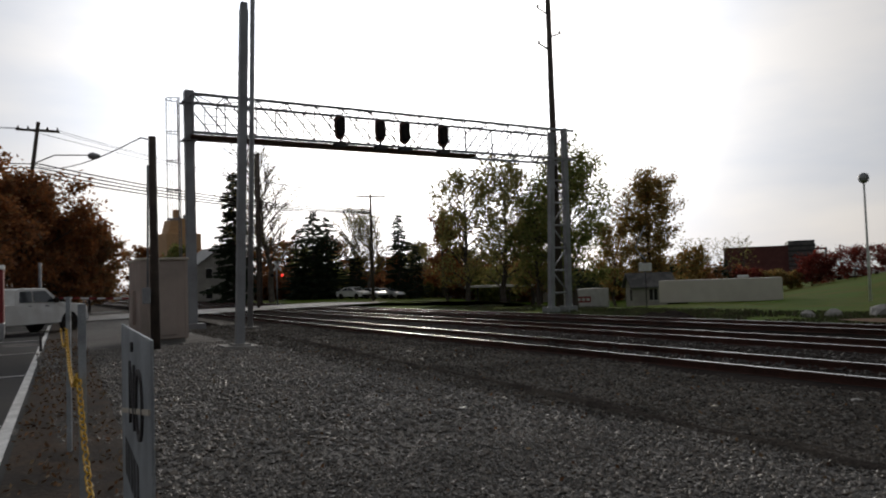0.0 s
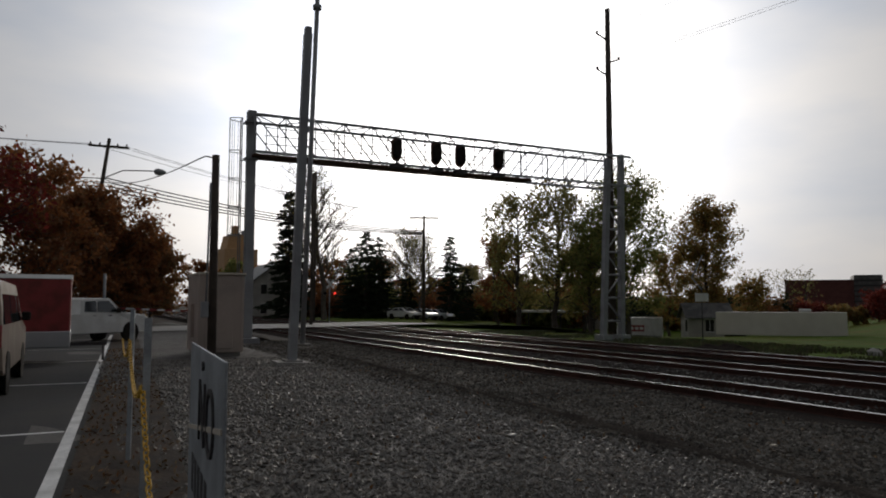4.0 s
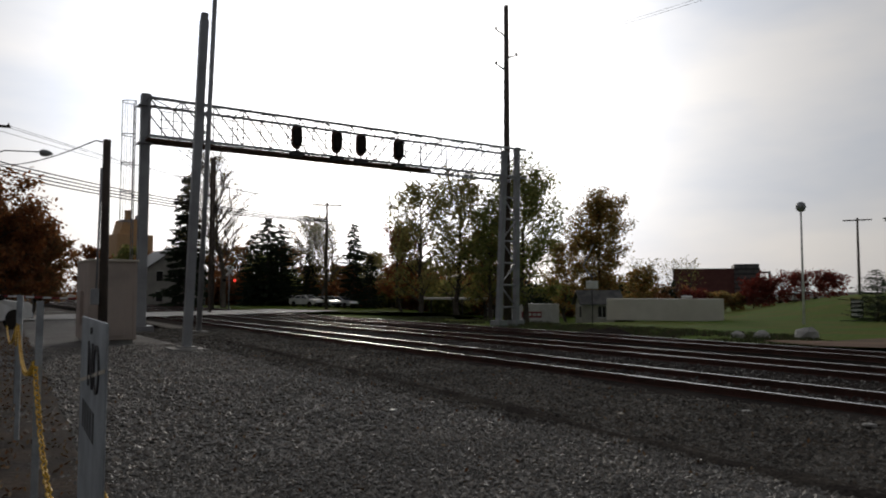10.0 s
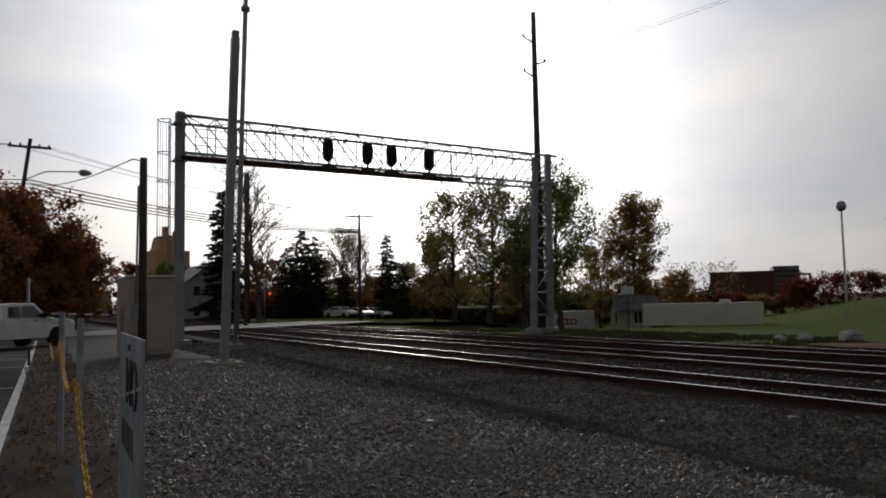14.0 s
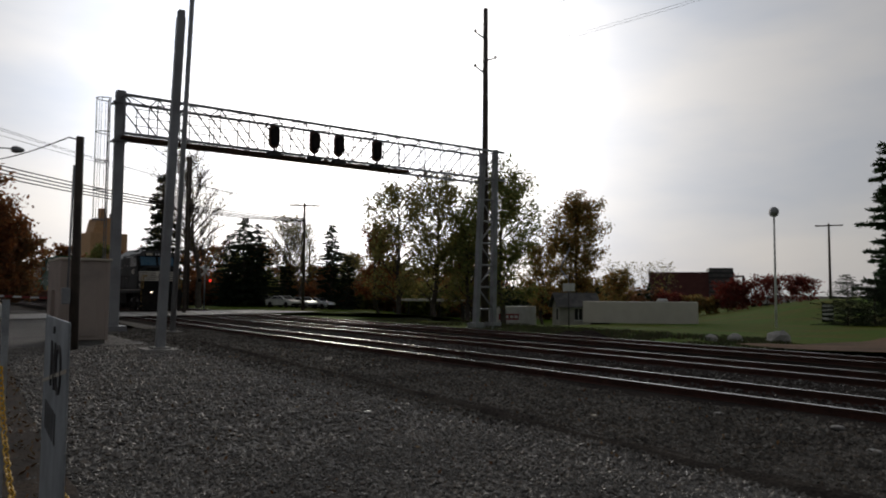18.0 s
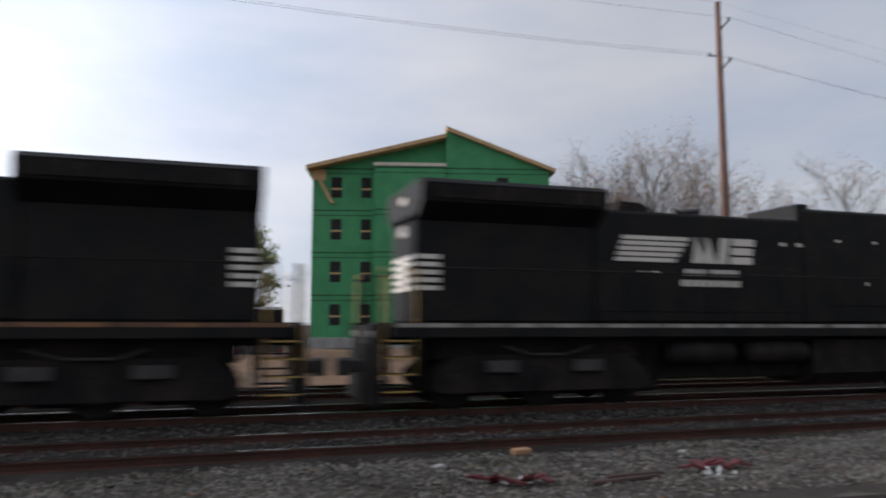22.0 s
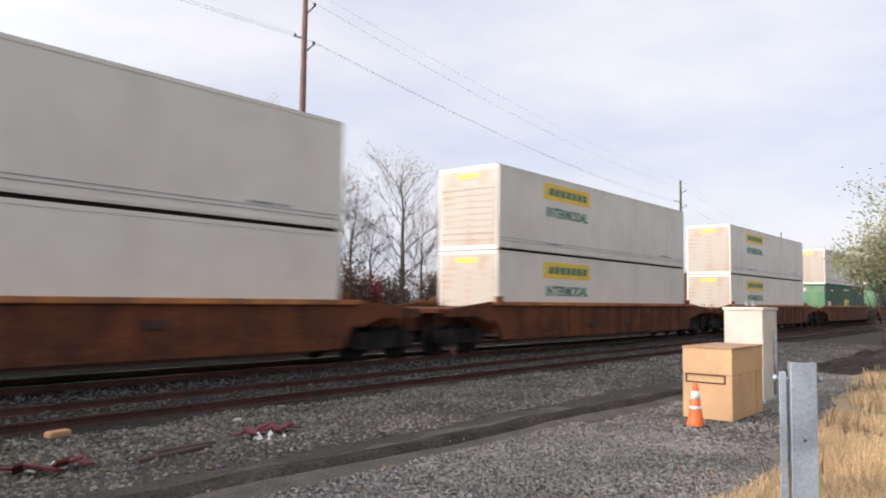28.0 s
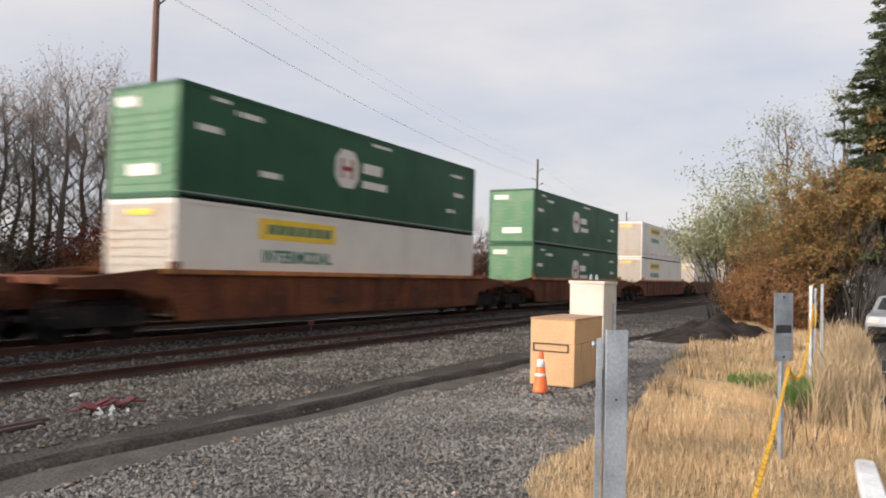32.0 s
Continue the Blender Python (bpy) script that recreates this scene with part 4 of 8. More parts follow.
    for z in (8.5, 8.85, 9.2):
        part("walkway_rail", MB().tube((0.72, yl + 0.4, z), (0.72, 21.2, z), 0.02, n=5), "steel", g)
    for i in range(10):
        y = yl + 0.5 + i * 1.6
        part("walkway_stanchion", MB().tube((0.72, y, zb - 0.1), (0.72, y, 9.2), 0.024, n=5), "steel", g)
    # signal heads facing along the track, seen from the back
    for y in (12.81, 14.82, 16.10, 18.20):
        hd = thing("railway_signal", pose(GX + 0.9, y, zb - 0.06), "dark oval railway signal with a tall rusty backplate", "railway signal", "signals on the bridge")
        ring = [(0.25 * math.cos(a), (0.30 if math.sin(a) > 0 else -0.30) + 0.25 * math.sin(a)) for a in span(0, 2 * math.pi, 25)[:-1]]
        part("backplate", MB().prism([(p, 0.72 + q) for p, q in ring], 0.0, 0.05, "x"), "rust", hd, "dark rusty-brown backplate")
        part("lamp_housing", MB().prism([(p * 0.6, 0.72 + q * 0.75) for p, q in ring], 0.05, 0.4, "x"), "blackmatt", hd)
        part("signal_post", MB().tube((0.1, 0, 0.0), (0.1, 0, 0.22), 0.05).box(-0.1, 0.3, -0.28, 0.28, -0.16, 0.0), "darksteel", hd)
        for k in range(3):
            part("hood", MB().tube((-0.25, 0, 0.46 + 0.26 * k), (0.0, 0, 0.46 + 0.26 * k), 0.10, n=10), "blackmatt", hd)


def wire_pts(a, b, sag, n=14):
    a, b = Vector(a), Vector(b)
    return [a.lerp(b, i / n) - Vector((0, 0, sag * 4 * (i / n) * (1 - i / n))) for i in range(n + 1)]


def wire(name, a, b, sag, r=0.014, label="thin dark overhead wire", category="wire"):
    mb = MB()
    pts = wire_pts(a, b, sag)
    d = (pts[-1] - pts[0]).normalized()
    side = d.cross(Vector((0, 0, 1))).normalized()
    up = side.cross(d)
    vs = [p + (side * c + up * s) * r for p in pts for c, s in ((1, 0), (0, 1), (-1, 0), (0, -1))]
    mb.add(vs, [(4 * i + k, 4 * i + (k + 1) % 4, 4 * i + 4 + (k + 1) % 4, 4 * i + 4 + k) for i in range(len(pts) - 1) for k in range(4)], True)
    return solid(name, mb, "wirecolor" if name == "power_wire" else "blackmatt", label, category, "overhead wires")


def line_pole(x, y, h, arms, z=0.0, tone="wood_dark"):
    p = thing("utility_pole", pose(x, y, z), "tall wooden power line pole with short staggered arms", "utility pole", "power line poles")
    part("shaft", MB().tube((0, 0, -0.2), (0, 0, h), 0.24, 0.14, 10), tone, p)
    ends = []
    for s, zz in arms:
        part("arm", MB().tube((0, 0, zz), (0, s * 0.75, zz + 0.28), 0.06, 0.04, 6), "darksteel", p)
        part("insulator", MB().lathe([(0.04, 0), (0.09, 0.03), (0.05, 0.06), (0.09, 0.10), (0.05, 0.13), (0.08, 0.17), (0.03, 0.2)], 8, "z", (0, s * 0.78, zz + 0.26)), "darksteel", p)
        ends.append((x, y + s * 0.78, z + zz + 0.46))
    return ends, (x, y, z + h)


def build_poles():
    arms = [(-1, 17.0), (1, 15.7), (-1, 14.9)]
    spots = [(-33.3, 27.0, 18.9), (24.58, 30.45, 18.6), (98.0, 39.0, 18.8), (185.0, 49.0, 19.0)]
    prev = None
    for i, (x, y, h) in enumerate(spots):
        e, top = line_pole(x, y, h, arms, tone="wood_red" if i == 1 else "wood_dark")
        if prev:
            for a, b in zip(prev[0], e):
                wire("power_wire", a, b, 1.1, 0.007)
            wire("power_wire", prev[1], top, 0.9, 0.005)
        prev = (e, top)
    e0 = [(-33.3, 27.0 + s * 0.78, z + 0.46) for s, z in arms]
    for a in e0:
        wire("power_wire", a, (-150.0, a[1] + 6.0, a[2] + 0.5), 2.0, 0.009)
    # tall steel pole pair in front of the bridge
    p = thing("steel_pole", pose(-21.31, 5.58, 0, -1.85, 0, 0), "tall grey steel column beside the signal bridge", "pole", "steel poles")
    part("column", MB().box(-0.115, 0.115, -0.115, 0.115, 0.05, 9.72, 0.01), "steel", p)
    part("base_plate", MB().box(-0.5, 0.5, -0.5, 0.5, -0.04, 0.05).box(-0.25, 0.25, -0.25, 0.25, 0.05, 0.1), "concrete", p)
    part("cap", MB().box(-0.1, 0.1, -0.1, 0.1, 9.72, 9.93, 0.02), "steel", p)
    p = thing("steel_pole", pose(-30.2, 8.32, 0, -1.65, 0, 0), "slim grey antenna mast with a cap ring", "pole", "steel poles")
    part("column", MB().tube((0, 0, -0.1), (0, 0, 14.9), 0.11, 0.10, 10), "steel", p)
    part("base_plate", MB().box(-0.3, 0.3, -0.3, 0.3, -0.04, 0.08), "concrete", p)
    part("collar", MB().tube((0, 0, 14.32), (0, 0, 14.5), 0.19, 0.19, 10).tube((0, 0, 14.5), (0, 0, 17.5), 0.09), "steel", p)
    # plain pole standing past the street
    x, y = polar(-73.97, 60.0)
    p = thing("utility_pole", pose(x, y, 0, 0, 0, 0), "plain slim dark wooden pole past the street", "utility pole", "street poles")
    part("shaft", MB().tube((0, 0, -0.3), (0, 0, 12.3), 0.15, 0.10, 10), "wood_dark", p)
    # short dark wooden pole
    p = thing("wooden_pole", pose(-22.4, 3.52, 0, 0, -0.8, 0), "short dark-stained wooden service pole", "pole")
    part("shaft", MB().tube((0, 0, -0.2), (0, 0, 6.05), 0.13, 0.105, 10), "wood_dark", p)
    part("meter_box", MB().box(0.0, 0.24, -0.34, -0.14, 1.3, 1.75, 0.02), "steel", p, "grey meter box")
    part("conduit", MB().tube((0.13, -0.2, 1.75), (0.13, -0.15, 5.2), 0.03), "steel", p)
    part("hook", MB().path([(0, 0, 5.95), (0.0, -0.3, 6.0), (0.0, -0.45, 5.9)], 0.02, 5), "darksteel", p)
    # street pole with a crossarm
    sx, sy = -62.0, 1.15
    p = thing("utility_pole", pose(sx, sy, 0, 0, 0, 0), "leaning wooden street pole with crossarm and lamp bracket", "utility pole", "street poles")
    part("shaft", MB().tube((0, -1.3, -0.2), (0.6, 0.35, 14.4), 0.2, 0.13, 9), "wood_dark", p)
    part("crossarm", MB().box(0.45, 0.6, -1.1, 1.75, 13.7, 13.85), "wood_dark", p)
    for y in (-0.95, -0.3, 0.95, 1.6):
        part("insulator", MB().lathe([(0.05, 0), (0.08, 0.05), (0.04, 0.22)], 8, "z", (0.52, y, 13.85)), "darksteel", p)
    part("lamp_bracket", MB().path([(0.4, 0.0, 11.3), (0.6, 1.4, 12.0), (0.8, 3.7, 12.1)], 0.05, 6), "steel", p)
    part("lamp_head", MB().lathe([(0.05, 0), (0.22, 0.1), (0.28, 0.35), (0.2, 0.7), (0.08, 0.9)], 10, "y", (0.8, 3.6, 12.05)), "steel", p)
    tx, ty = polar(-65.3, 78)
    for k, (dz, y0) in enumerate(((13.9, -0.95), (13.9, 0.95), (13.9, 1.6), (11.3, 0.4), (11.0, 0.4), (10.7, 0.4), (10.4, 0.4))):
        wire("street_wire", (sx + 0.5, sy + y0, dz), (tx, ty, (10.95, 10.95, 10.95, 9.5, 9.35, 9.25, 9.15)[k]), 0.7, 0.016 if k < 3 else 0.045)
        wire("street_wire", (sx + 0.5, sy + y0, dz), (-58.0, -50.0, dz + 0.2), 0.7, 0.014 if k < 3 else 0.035)
    wire("service_wire", (sx + 0.5, sy, 11.3), (-22.4, 3.07, 5.9), 0.55, 0.02)
    for az, d, h, lab in ((-65.3, 78, 11.2, "far T-shaped wooden pole"), (-26.3, 105, 11.0, "far T-shaped wooden pole")):
        x, y = polar(az, d)
        p = thing("utility_pole", pose(x, y, 0, 0, 0, -az), lab, "utility pole", "street poles")
        part("shaft", MB().tube((0, 0, -0.2), (0, 0, h), 0.18, 0.12, 8), "wood_dark", p)
        part("crossarm", MB().box(-1.6, 1.6, -0.07, 0.07, h - 0.35, h - 0.2), "wood_dark", p)
    for az, d, h in ((-73.8, 70, 14.2), (-59.8, 90, 7.4), (-64.9, 120, 10.0), (-61.1, 150, 8.5)):
        x, y = polar(az, d)
        p = thing("utility_pole", pose(x, y, 0), "bare dark wooden pole beyond the crossing", "utility pole", "street poles")
        part("shaft", MB().tube((0, 0, -0.2), (0, 0, h), 0.17, 0.12, 8), "wood_dark", p)
    # ball lamp
    x, y = polar(-29.7, 62)
    p = thing("globe_lamp", pose(x, y, 0.2), "slim white pole with a round globe on top", "lamp post")
    part("shaft", MB().tube((0, 0, -2.4), (0, 0, 7.7), 0.10, 0.07, 8), "whitepaint", p)
    part("globe", MB().lathe([(0.05, 7.6), (0.28, 7.72), (0.38, 8.0), (0.30, 8.28), (0.1, 8.4)], 14), "steel", p, "grey globe")


build_gantry()
build_poles()

# ---- yard things at the start ----


def build_bungalow():
    b = thing("signal_hut", pose(-26.0, 4.30, 0, 0, 0, 0), "tan-grey steel signal equipment hut with a light roof edge", "equipment hut")
    part("wall", MB().box(-1.5, 1.1, -0.84, 0.58, 0.12, 2.62, 0.02), "bungalow", b)
    part("roof", MB().box(-1.6, 1.17, -0.86, 0.64, 2.62, 2.70, 0.02), "ivory", b, "pale metal roof edge")
    part("base", MB().box(-1.4, 1.0, -0.75, 0.52, -0.1, 0.14), "concrete", b)
    dr = part("door", MB().box(1.1, 1.13, -0.62, 0.25, 0.25, 2.3, 0.01), "bungalow", b)
    part("handle", MB().box(1.13, 1.17, -0.55, -0.48, 1.1, 1.35), "darksteel", dr)
    for y in (0.50, -0.82):
        part("corner_trim", MB().box(1.06, 1.13, y, y + 0.09, 0.12, 2.62), "bungalow", b)
    part("side_box", MB().box(-0.6, 0.2, -0.95, -0.80, 0.6, 1.7, 0.02), "bungalow", b)


def chain(name, pts, label, r=0.028, material="yellow"):
    """A plastic chain: small oval links turned crosswise."""
    mb = MB()
    step = 0.045
    for i in range(len(pts) - 1):
        a, b = Vector(pts[i]), Vector(pts[i + 1])
        n = max(1, int((b - a).length / step))
        d = (b - a).normalized()
        s1 = d.orthogonal().normalized()
        s2 = d.cross(s1)
        for k in range(n):
            c = a.lerp(b, (k + 0.5) / n)
            s = s1 if k % 2 else s2
            q = [c - d * 0.032, c - d * 0.016 + s * 0.016, c + d * 0.016 + s * 0.016, c + d * 0.032, c + d * 0.016 - s * 0.016, c - d * 0.016 - s * 0.016]
            for j in range(6):
                mb.tube(q[j], q[(j + 1) % 6], 0.0065, n=4, caps=False)
    return solid(name, mb, material, label, "chain", "barrier chains")


def sign_post(x, y, h, turn, label, wide=0.30, tall=0.46):
    p = thing("sign_post", pose(x, y, 0, 0, 0, turn), label, "sign", "lot signs")
    part("post", MB().box(-0.02, 0.02, -0.006, 0.03, -0.2, h - 0.05).box(-0.03, 0.03, 0.02, 0.03, -0.2, h - 0.05), "galv", p)
    pl = part("sign_panel", MB().box(-wide / 2, wide / 2, -0.012, -0.006, h - tall, h, 0.002), "galv", p, "dull white sign plate")
    for z in (h - 0.04, h - tall + 0.04):
        part("bolt", MB().tube((0, -0.018, z), (0, -0.012, z), 0.012, n=8), "darksteel", pl)
    return p, pl


def build_lot():
    # asphalt lot with a painted edge, slightly askew to the tracks
    def edge(x):
        return -0.19 - 0.0455 * x

    mb = MB()
    xs = span(-75, 40, 60)
    for a, b in zip(xs[:-1], xs[1:]):
        mb.add([(a, -60, 0.012), (b, -60, 0.012), (b, edge(b) - 0.1 if b < 3 else -0.15, 0.012), (a, edge(a) - 0.1 if a < 3 else -0.15, 0.012)], [(0, 1, 2, 3)])
    solid("parking_lot", mb, "asphalt", "dark asphalt parking lot", "parking lot", kind="structure")
    ln = thing("lot_markings", pose(0, 0, 0), "white painted parking lines", "road marking", kind="structure")
    part("edge_line", MB().add([(-44, edge(-44) - 0.30, 0.017), (-1.0, edge(-1) - 0.30, 0.017), (-1.0, edge(-1) - 0.165, 0.017), (-44, edge(-44) - 0.165, 0.017)], [(0, 1, 2, 3)]), "whitepaint", ln)
    for x in (-11.5, -17.95, -24.4, -30.8, 12.0, 14.9, 17.8, 20.7):
        e = edge(x) - 0.32 if x < 6 else -0.35
        part("stall_line", MB().add([(x - 0.05, e - 5.2, 0.017), (x + 0.05, e - 5.2, 0.017), (x + 0.05, e, 0.017), (x - 0.05, e, 0.017)], [(0, 1, 2, 3)]), "whitepaint", ln)
    mb = MB()
    xs = span(-46, 1.5, 90)
    for a, b in zip(xs[:-1], xs[1:]):
        w0, w1 = 1.0 + 0.3 * noise.noise((a * 0.4, 1, 0)), 1.0 + 0.3 * noise.noise((b * 0.4, 1, 0))
        mb.add([(a, edge(a) - 0.1, 0.02), (b, edge(b) - 0.1, 0.02), (b, edge(b) + w1, 0.04), (a, edge(a) + w0, 0.04)], [(0, 1, 2, 3)])
    solid("leaf_strip", mb, "leafmould", "dark strip of soil and leaves along the lot edge", "soil strip", kind="structure")


build_bungalow()
build_lot()

# ---- vehicles ----


def wheel(parent, x, y, r, w=0.22):
    s = 1 if y > 0 else -1
    t = part("tyre", MB().lathe([(r * 0.62, -w / 2), (r * 0.95, -w / 2), (r, -w * 0.3), (r, w * 0.3), (r * 0.95, w / 2), (r * 0.62, w / 2)], 22, "y", (x, y, r)), "tire", parent)
    part("rim", MB().lathe([(r * 0.62, -w * 0.42), (r * 0.5, s * w * 0.2), (r * 0.16, s * w * 0.3), (r * 0.1, s * w * 0.42)], 14, "y", (x, y, r)), "silver", t)


def road_vehicle(name, m, label, category, paint, prof, width, wheels, r, panes, glass_y=0.0, extras=None, group="", taper=0.0):
    """A car, van or truck: a body pressed from its side outline with a rounded edge, panes, wheels and lamps. x forward."""
    v = thing(name, m, label, category, group)
    h = width / 2
    top = max(z for _, z in prof)
    mid = top * 0.55
    mb = MB()
    n = len(prof)

    def half(z, k):
        lean = taper * max(0.0, (z - mid) / (top - mid))
        return (h - lean) * k

    rows = []
    for k, inset in ((-1, 0.05), (-1, 0.0), (1, 0.0), (1, 0.05)):
        cx = sum(p for p, _ in prof) / n
        row = []
        for px, pz in prof:
            q = 1 - inset * 0.5
            row.append((cx + (px - cx) * q, half(pz, k) - (k * 0.0 if inset == 0.05 else k * 0.06), pz * (1 - inset * 0.3) if pz > mid else pz))
        rows += row
    fs = [tuple(range(n)), tuple(range(4 * n - 1, 3 * n - 1, -1))]
    order = [0, 1, 2, 3]
    for a in range(3):
        fs += [(a * n + i, a * n + n + i, a * n + n + (i + 1) % n, a * n + (i + 1) % n) for i in range(n)]
    rows = rows[n:2 * n] and rows
    # outer rows carry the full width, inner rows the flanks
    flank = [(x, y, z) for x, y, z in rows]
    mb.add(flank, fs)
    part("body", mb, paint, v)
    for poly in panes:
        for s in (-1, 1):
            pm = MB()
            vs = [(px, half(pz, s) + s * 0.004, pz) for px, pz in poly]
            vs2 = [(px, half(pz, s) - s * 0.05, pz) for px, pz in poly]
            k = len(poly)
            pm.add(vs + vs2, [tuple(range(k)), tuple(range(2 * k - 1, k - 1, -1))] + [(i, (i + 1) % k, k + (i + 1) % k, k + i) for i in range(k)])
            part("side_window", pm, "carglass", v)
    for x in wheels:
        for s in (-1, 1):
            wheel(v, x, s * (h - 0.10), r)
            part("wheel_arch", MB().lathe([(r * 1.16, -0.02), (r * 1.2, 0.0), (r * 1.16, 0.02)], 20, "y", (x, s * (h - 0.005), r)), "blackmatt", v)
    if extras:
        extras(v, h)
    return v


def pickup(m, label, paint="white"):
    prof = [(-2.9, 0.55), (-2.9, 1.22), (-0.95, 1.25), (-0.80, 1.86), (-0.5, 1.93), (0.75, 1.92), (1.45, 1.30), (2.75, 1.18), (2.92, 1.0), (2.92, 0.5), (2.3, 0.42), (-2.5, 0.42)]
    panes = [[(-0.70, 1.32), (-0.62, 1.78), (-0.05, 1.80), (-0.05, 1.32)], [(0.03, 1.32), (0.03, 1.80), (0.66, 1.80), (1.16, 1.32)]]

    def extra(v, h):
        part("windshield", MB().add([(1.40, -h + 0.16, 1.36), (1.40, h - 0.16, 1.36), (0.86, h - 0.26, 1.86), (0.86, -h + 0.26, 1.86)], [(0, 1, 2, 3)]), "carglass", v)
        part("bumper", MB().box(2.88, 3.02, -h + 0.05, h - 0.05, 0.45, 0.72, 0.04), "silver", v)
        part("grille", MB().box(2.88, 2.95, -0.55, 0.55, 0.75, 1.1, 0.02), "blackmatt", v)
        for s in (-1, 1):
            part("headlamp", MB().box(2.80, 2.94, s * (h - 0.22) - 0.16, s * (h - 0.22) + 0.16, 0.85, 1.08, 0.03), "ivory", v)
            part("tail_lamp", MB().box(-2.93, -2.86, s * (h - 0.10) - 0.07, s * (h - 0.10) + 0.07, 0.85, 1.2), "red", v)
            part("mirror", MB().box(0.95, 1.12, s * (h + 0.10) - 0.1, s * (h + 0.10) + 0.1, 1.28, 1.5, 0.03), "blackmatt", v)
            for x in (-0.30, 0.60):
                part("door_handle", MB().box(x, x + 0.18, s * (h - 0.055) - 0.02, s * (h - 0.055) + 0.02, 1.14, 1.18), "darksteel", v)
        part("bed_floor", MB().box(-2.8, -1.0, -h + 0.12, h - 0.12, 0.85, 0.9), "darksteel", v)

    return road_vehicle("pickup_truck", m, label, "pickup truck", paint, prof, 2.0, (-1.85, 1.85), 0.40, panes, extras=extra, taper=0.14)


def cargo_van(m, label, paint="white", side=True):
    prof = [(-2.75, 0.5), (-2.78, 1.7), (-2.6, 2.05), (-2.2, 2.12), (0.9, 2.1), (1.75, 1.30), (2.6, 1.12), (2.75, 0.9), (2.75, 0.45), (-2.6, 0.4)]
    panes = [[(0.45, 1.30), (0.45, 1.85), (0.95, 1.85), (1.45, 1.30)]]
    if side:
        panes += [[(-1.0, 1.30), (-1.0, 1.85), (0.30, 1.85), (0.30, 1.30)], [(-2.4, 1.30), (-2.4, 1.85), (-1.15, 1.85), (-1.15, 1.30)]]

    def extra(v, h):
        part("windshield", MB().add([(1.72, -h + 0.18, 1.36), (1.72, h - 0.18, 1.36), (1.02, h - 0.28, 2.02), (1.02, -h + 0.28, 2.02)], [(0, 1, 2, 3)]), "carglass", v)
        part("bumper", MB().box(2.7, 2.86, -h + 0.05, h - 0.05, 0.42, 0.68, 0.04), "darksteel", v)
        part("rear_bumper", MB().box(-2.88, -2.74, -h + 0.05, h - 0.05, 0.42, 0.66, 0.04), "darksteel", v)
        part("rear_window", MB().box(-2.80, -2.775, -h + 0.2, h - 0.2, 1.3, 1.8), "carglass", v)
        for s in (-1, 1):
            part("headlamp", MB().box(2.66, 2.78, s * (h - 0.25) - 0.16, s * (h - 0.25) + 0.16, 0.8, 1.02, 0.03), "ivory", v)
            part("tail_lamp", MB().box(-2.81, -2.72, s * (h - 0.09) - 0.06, s * (h - 0.09) + 0.06, 0.9, 1.3), "red", v)
            part("mirror", MB().box(1.2, 1.36, s * (h + 0.08) - 0.09, s * (h + 0.08) + 0.09, 1.3, 1.5, 0.03), "blackmatt", v)

    return road_vehicle("van", m, label, "van", paint, prof, 2.0, (-1.75, 1.8), 0.36, panes, extras=extra, taper=0.12)


def sedan(m, label, paint="silver"):
    prof = [(-2.3, 0.45), (-2.32, 0.95), (-1.7, 1.02), (-0.95, 1.42), (0.35, 1.44), (1.15, 0.98), (2.1, 0.82), (2.3, 0.6), (2.25, 0.3), (-2.2, 0.3)]
    panes = [[(-1.35, 1.05), (-0.88, 1.34), (-0.25, 1.36), (-0.25, 1.03)], [(-0.18, 1.03), (-0.18, 1.36), (0.30, 1.36), (0.85, 1.02)]]

    def extra(v, h):
        part("windshield", MB().add([(1.12, -h + 0.2, 1.02), (1.12, h - 0.2, 1.02), (0.45, h - 0.3, 1.40), (0.45, -h + 0.3, 1.40)], [(0, 1, 2, 3)]), "carglass", v)
        part("rear_window", MB().add([(-1.62, -h + 0.2, 1.05), (-1.62, h - 0.2, 1.05), (-1.02, h - 0.3, 1.40), (-1.02, -h + 0.3, 1.40)], [(0, 1, 2, 3)]), "carglass", v)
        for s in (-1, 1):
            part("headlamp", MB().box(2.05, 2.27, s * (h - 0.22) - 0.16, s * (h - 0.22) + 0.16, 0.62, 0.78, 0.03), "ivory", v)
            part("tail_lamp", MB().box(-2.34, -2.25, s * (h - 0.2) - 0.15, s * (h - 0.2) + 0.15, 0.75, 0.92), "red", v)
            part("mirror", MB().box(0.7, 0.84, s * (h + 0.06) - 0.08, s * (h + 0.06) + 0.08, 0.98, 1.12, 0.02), "blackmatt", v)
        part("bumper", MB().box(2.2, 2.36, -h + 0.08, h - 0.08, 0.3, 0.52, 0.04), "blackmatt", v)

    return road_vehicle("car", m, label, "car", paint, prof, 1.8, (-1.4, 1.4), 0.32, panes, extras=extra, taper=0.16, group="parked cars")


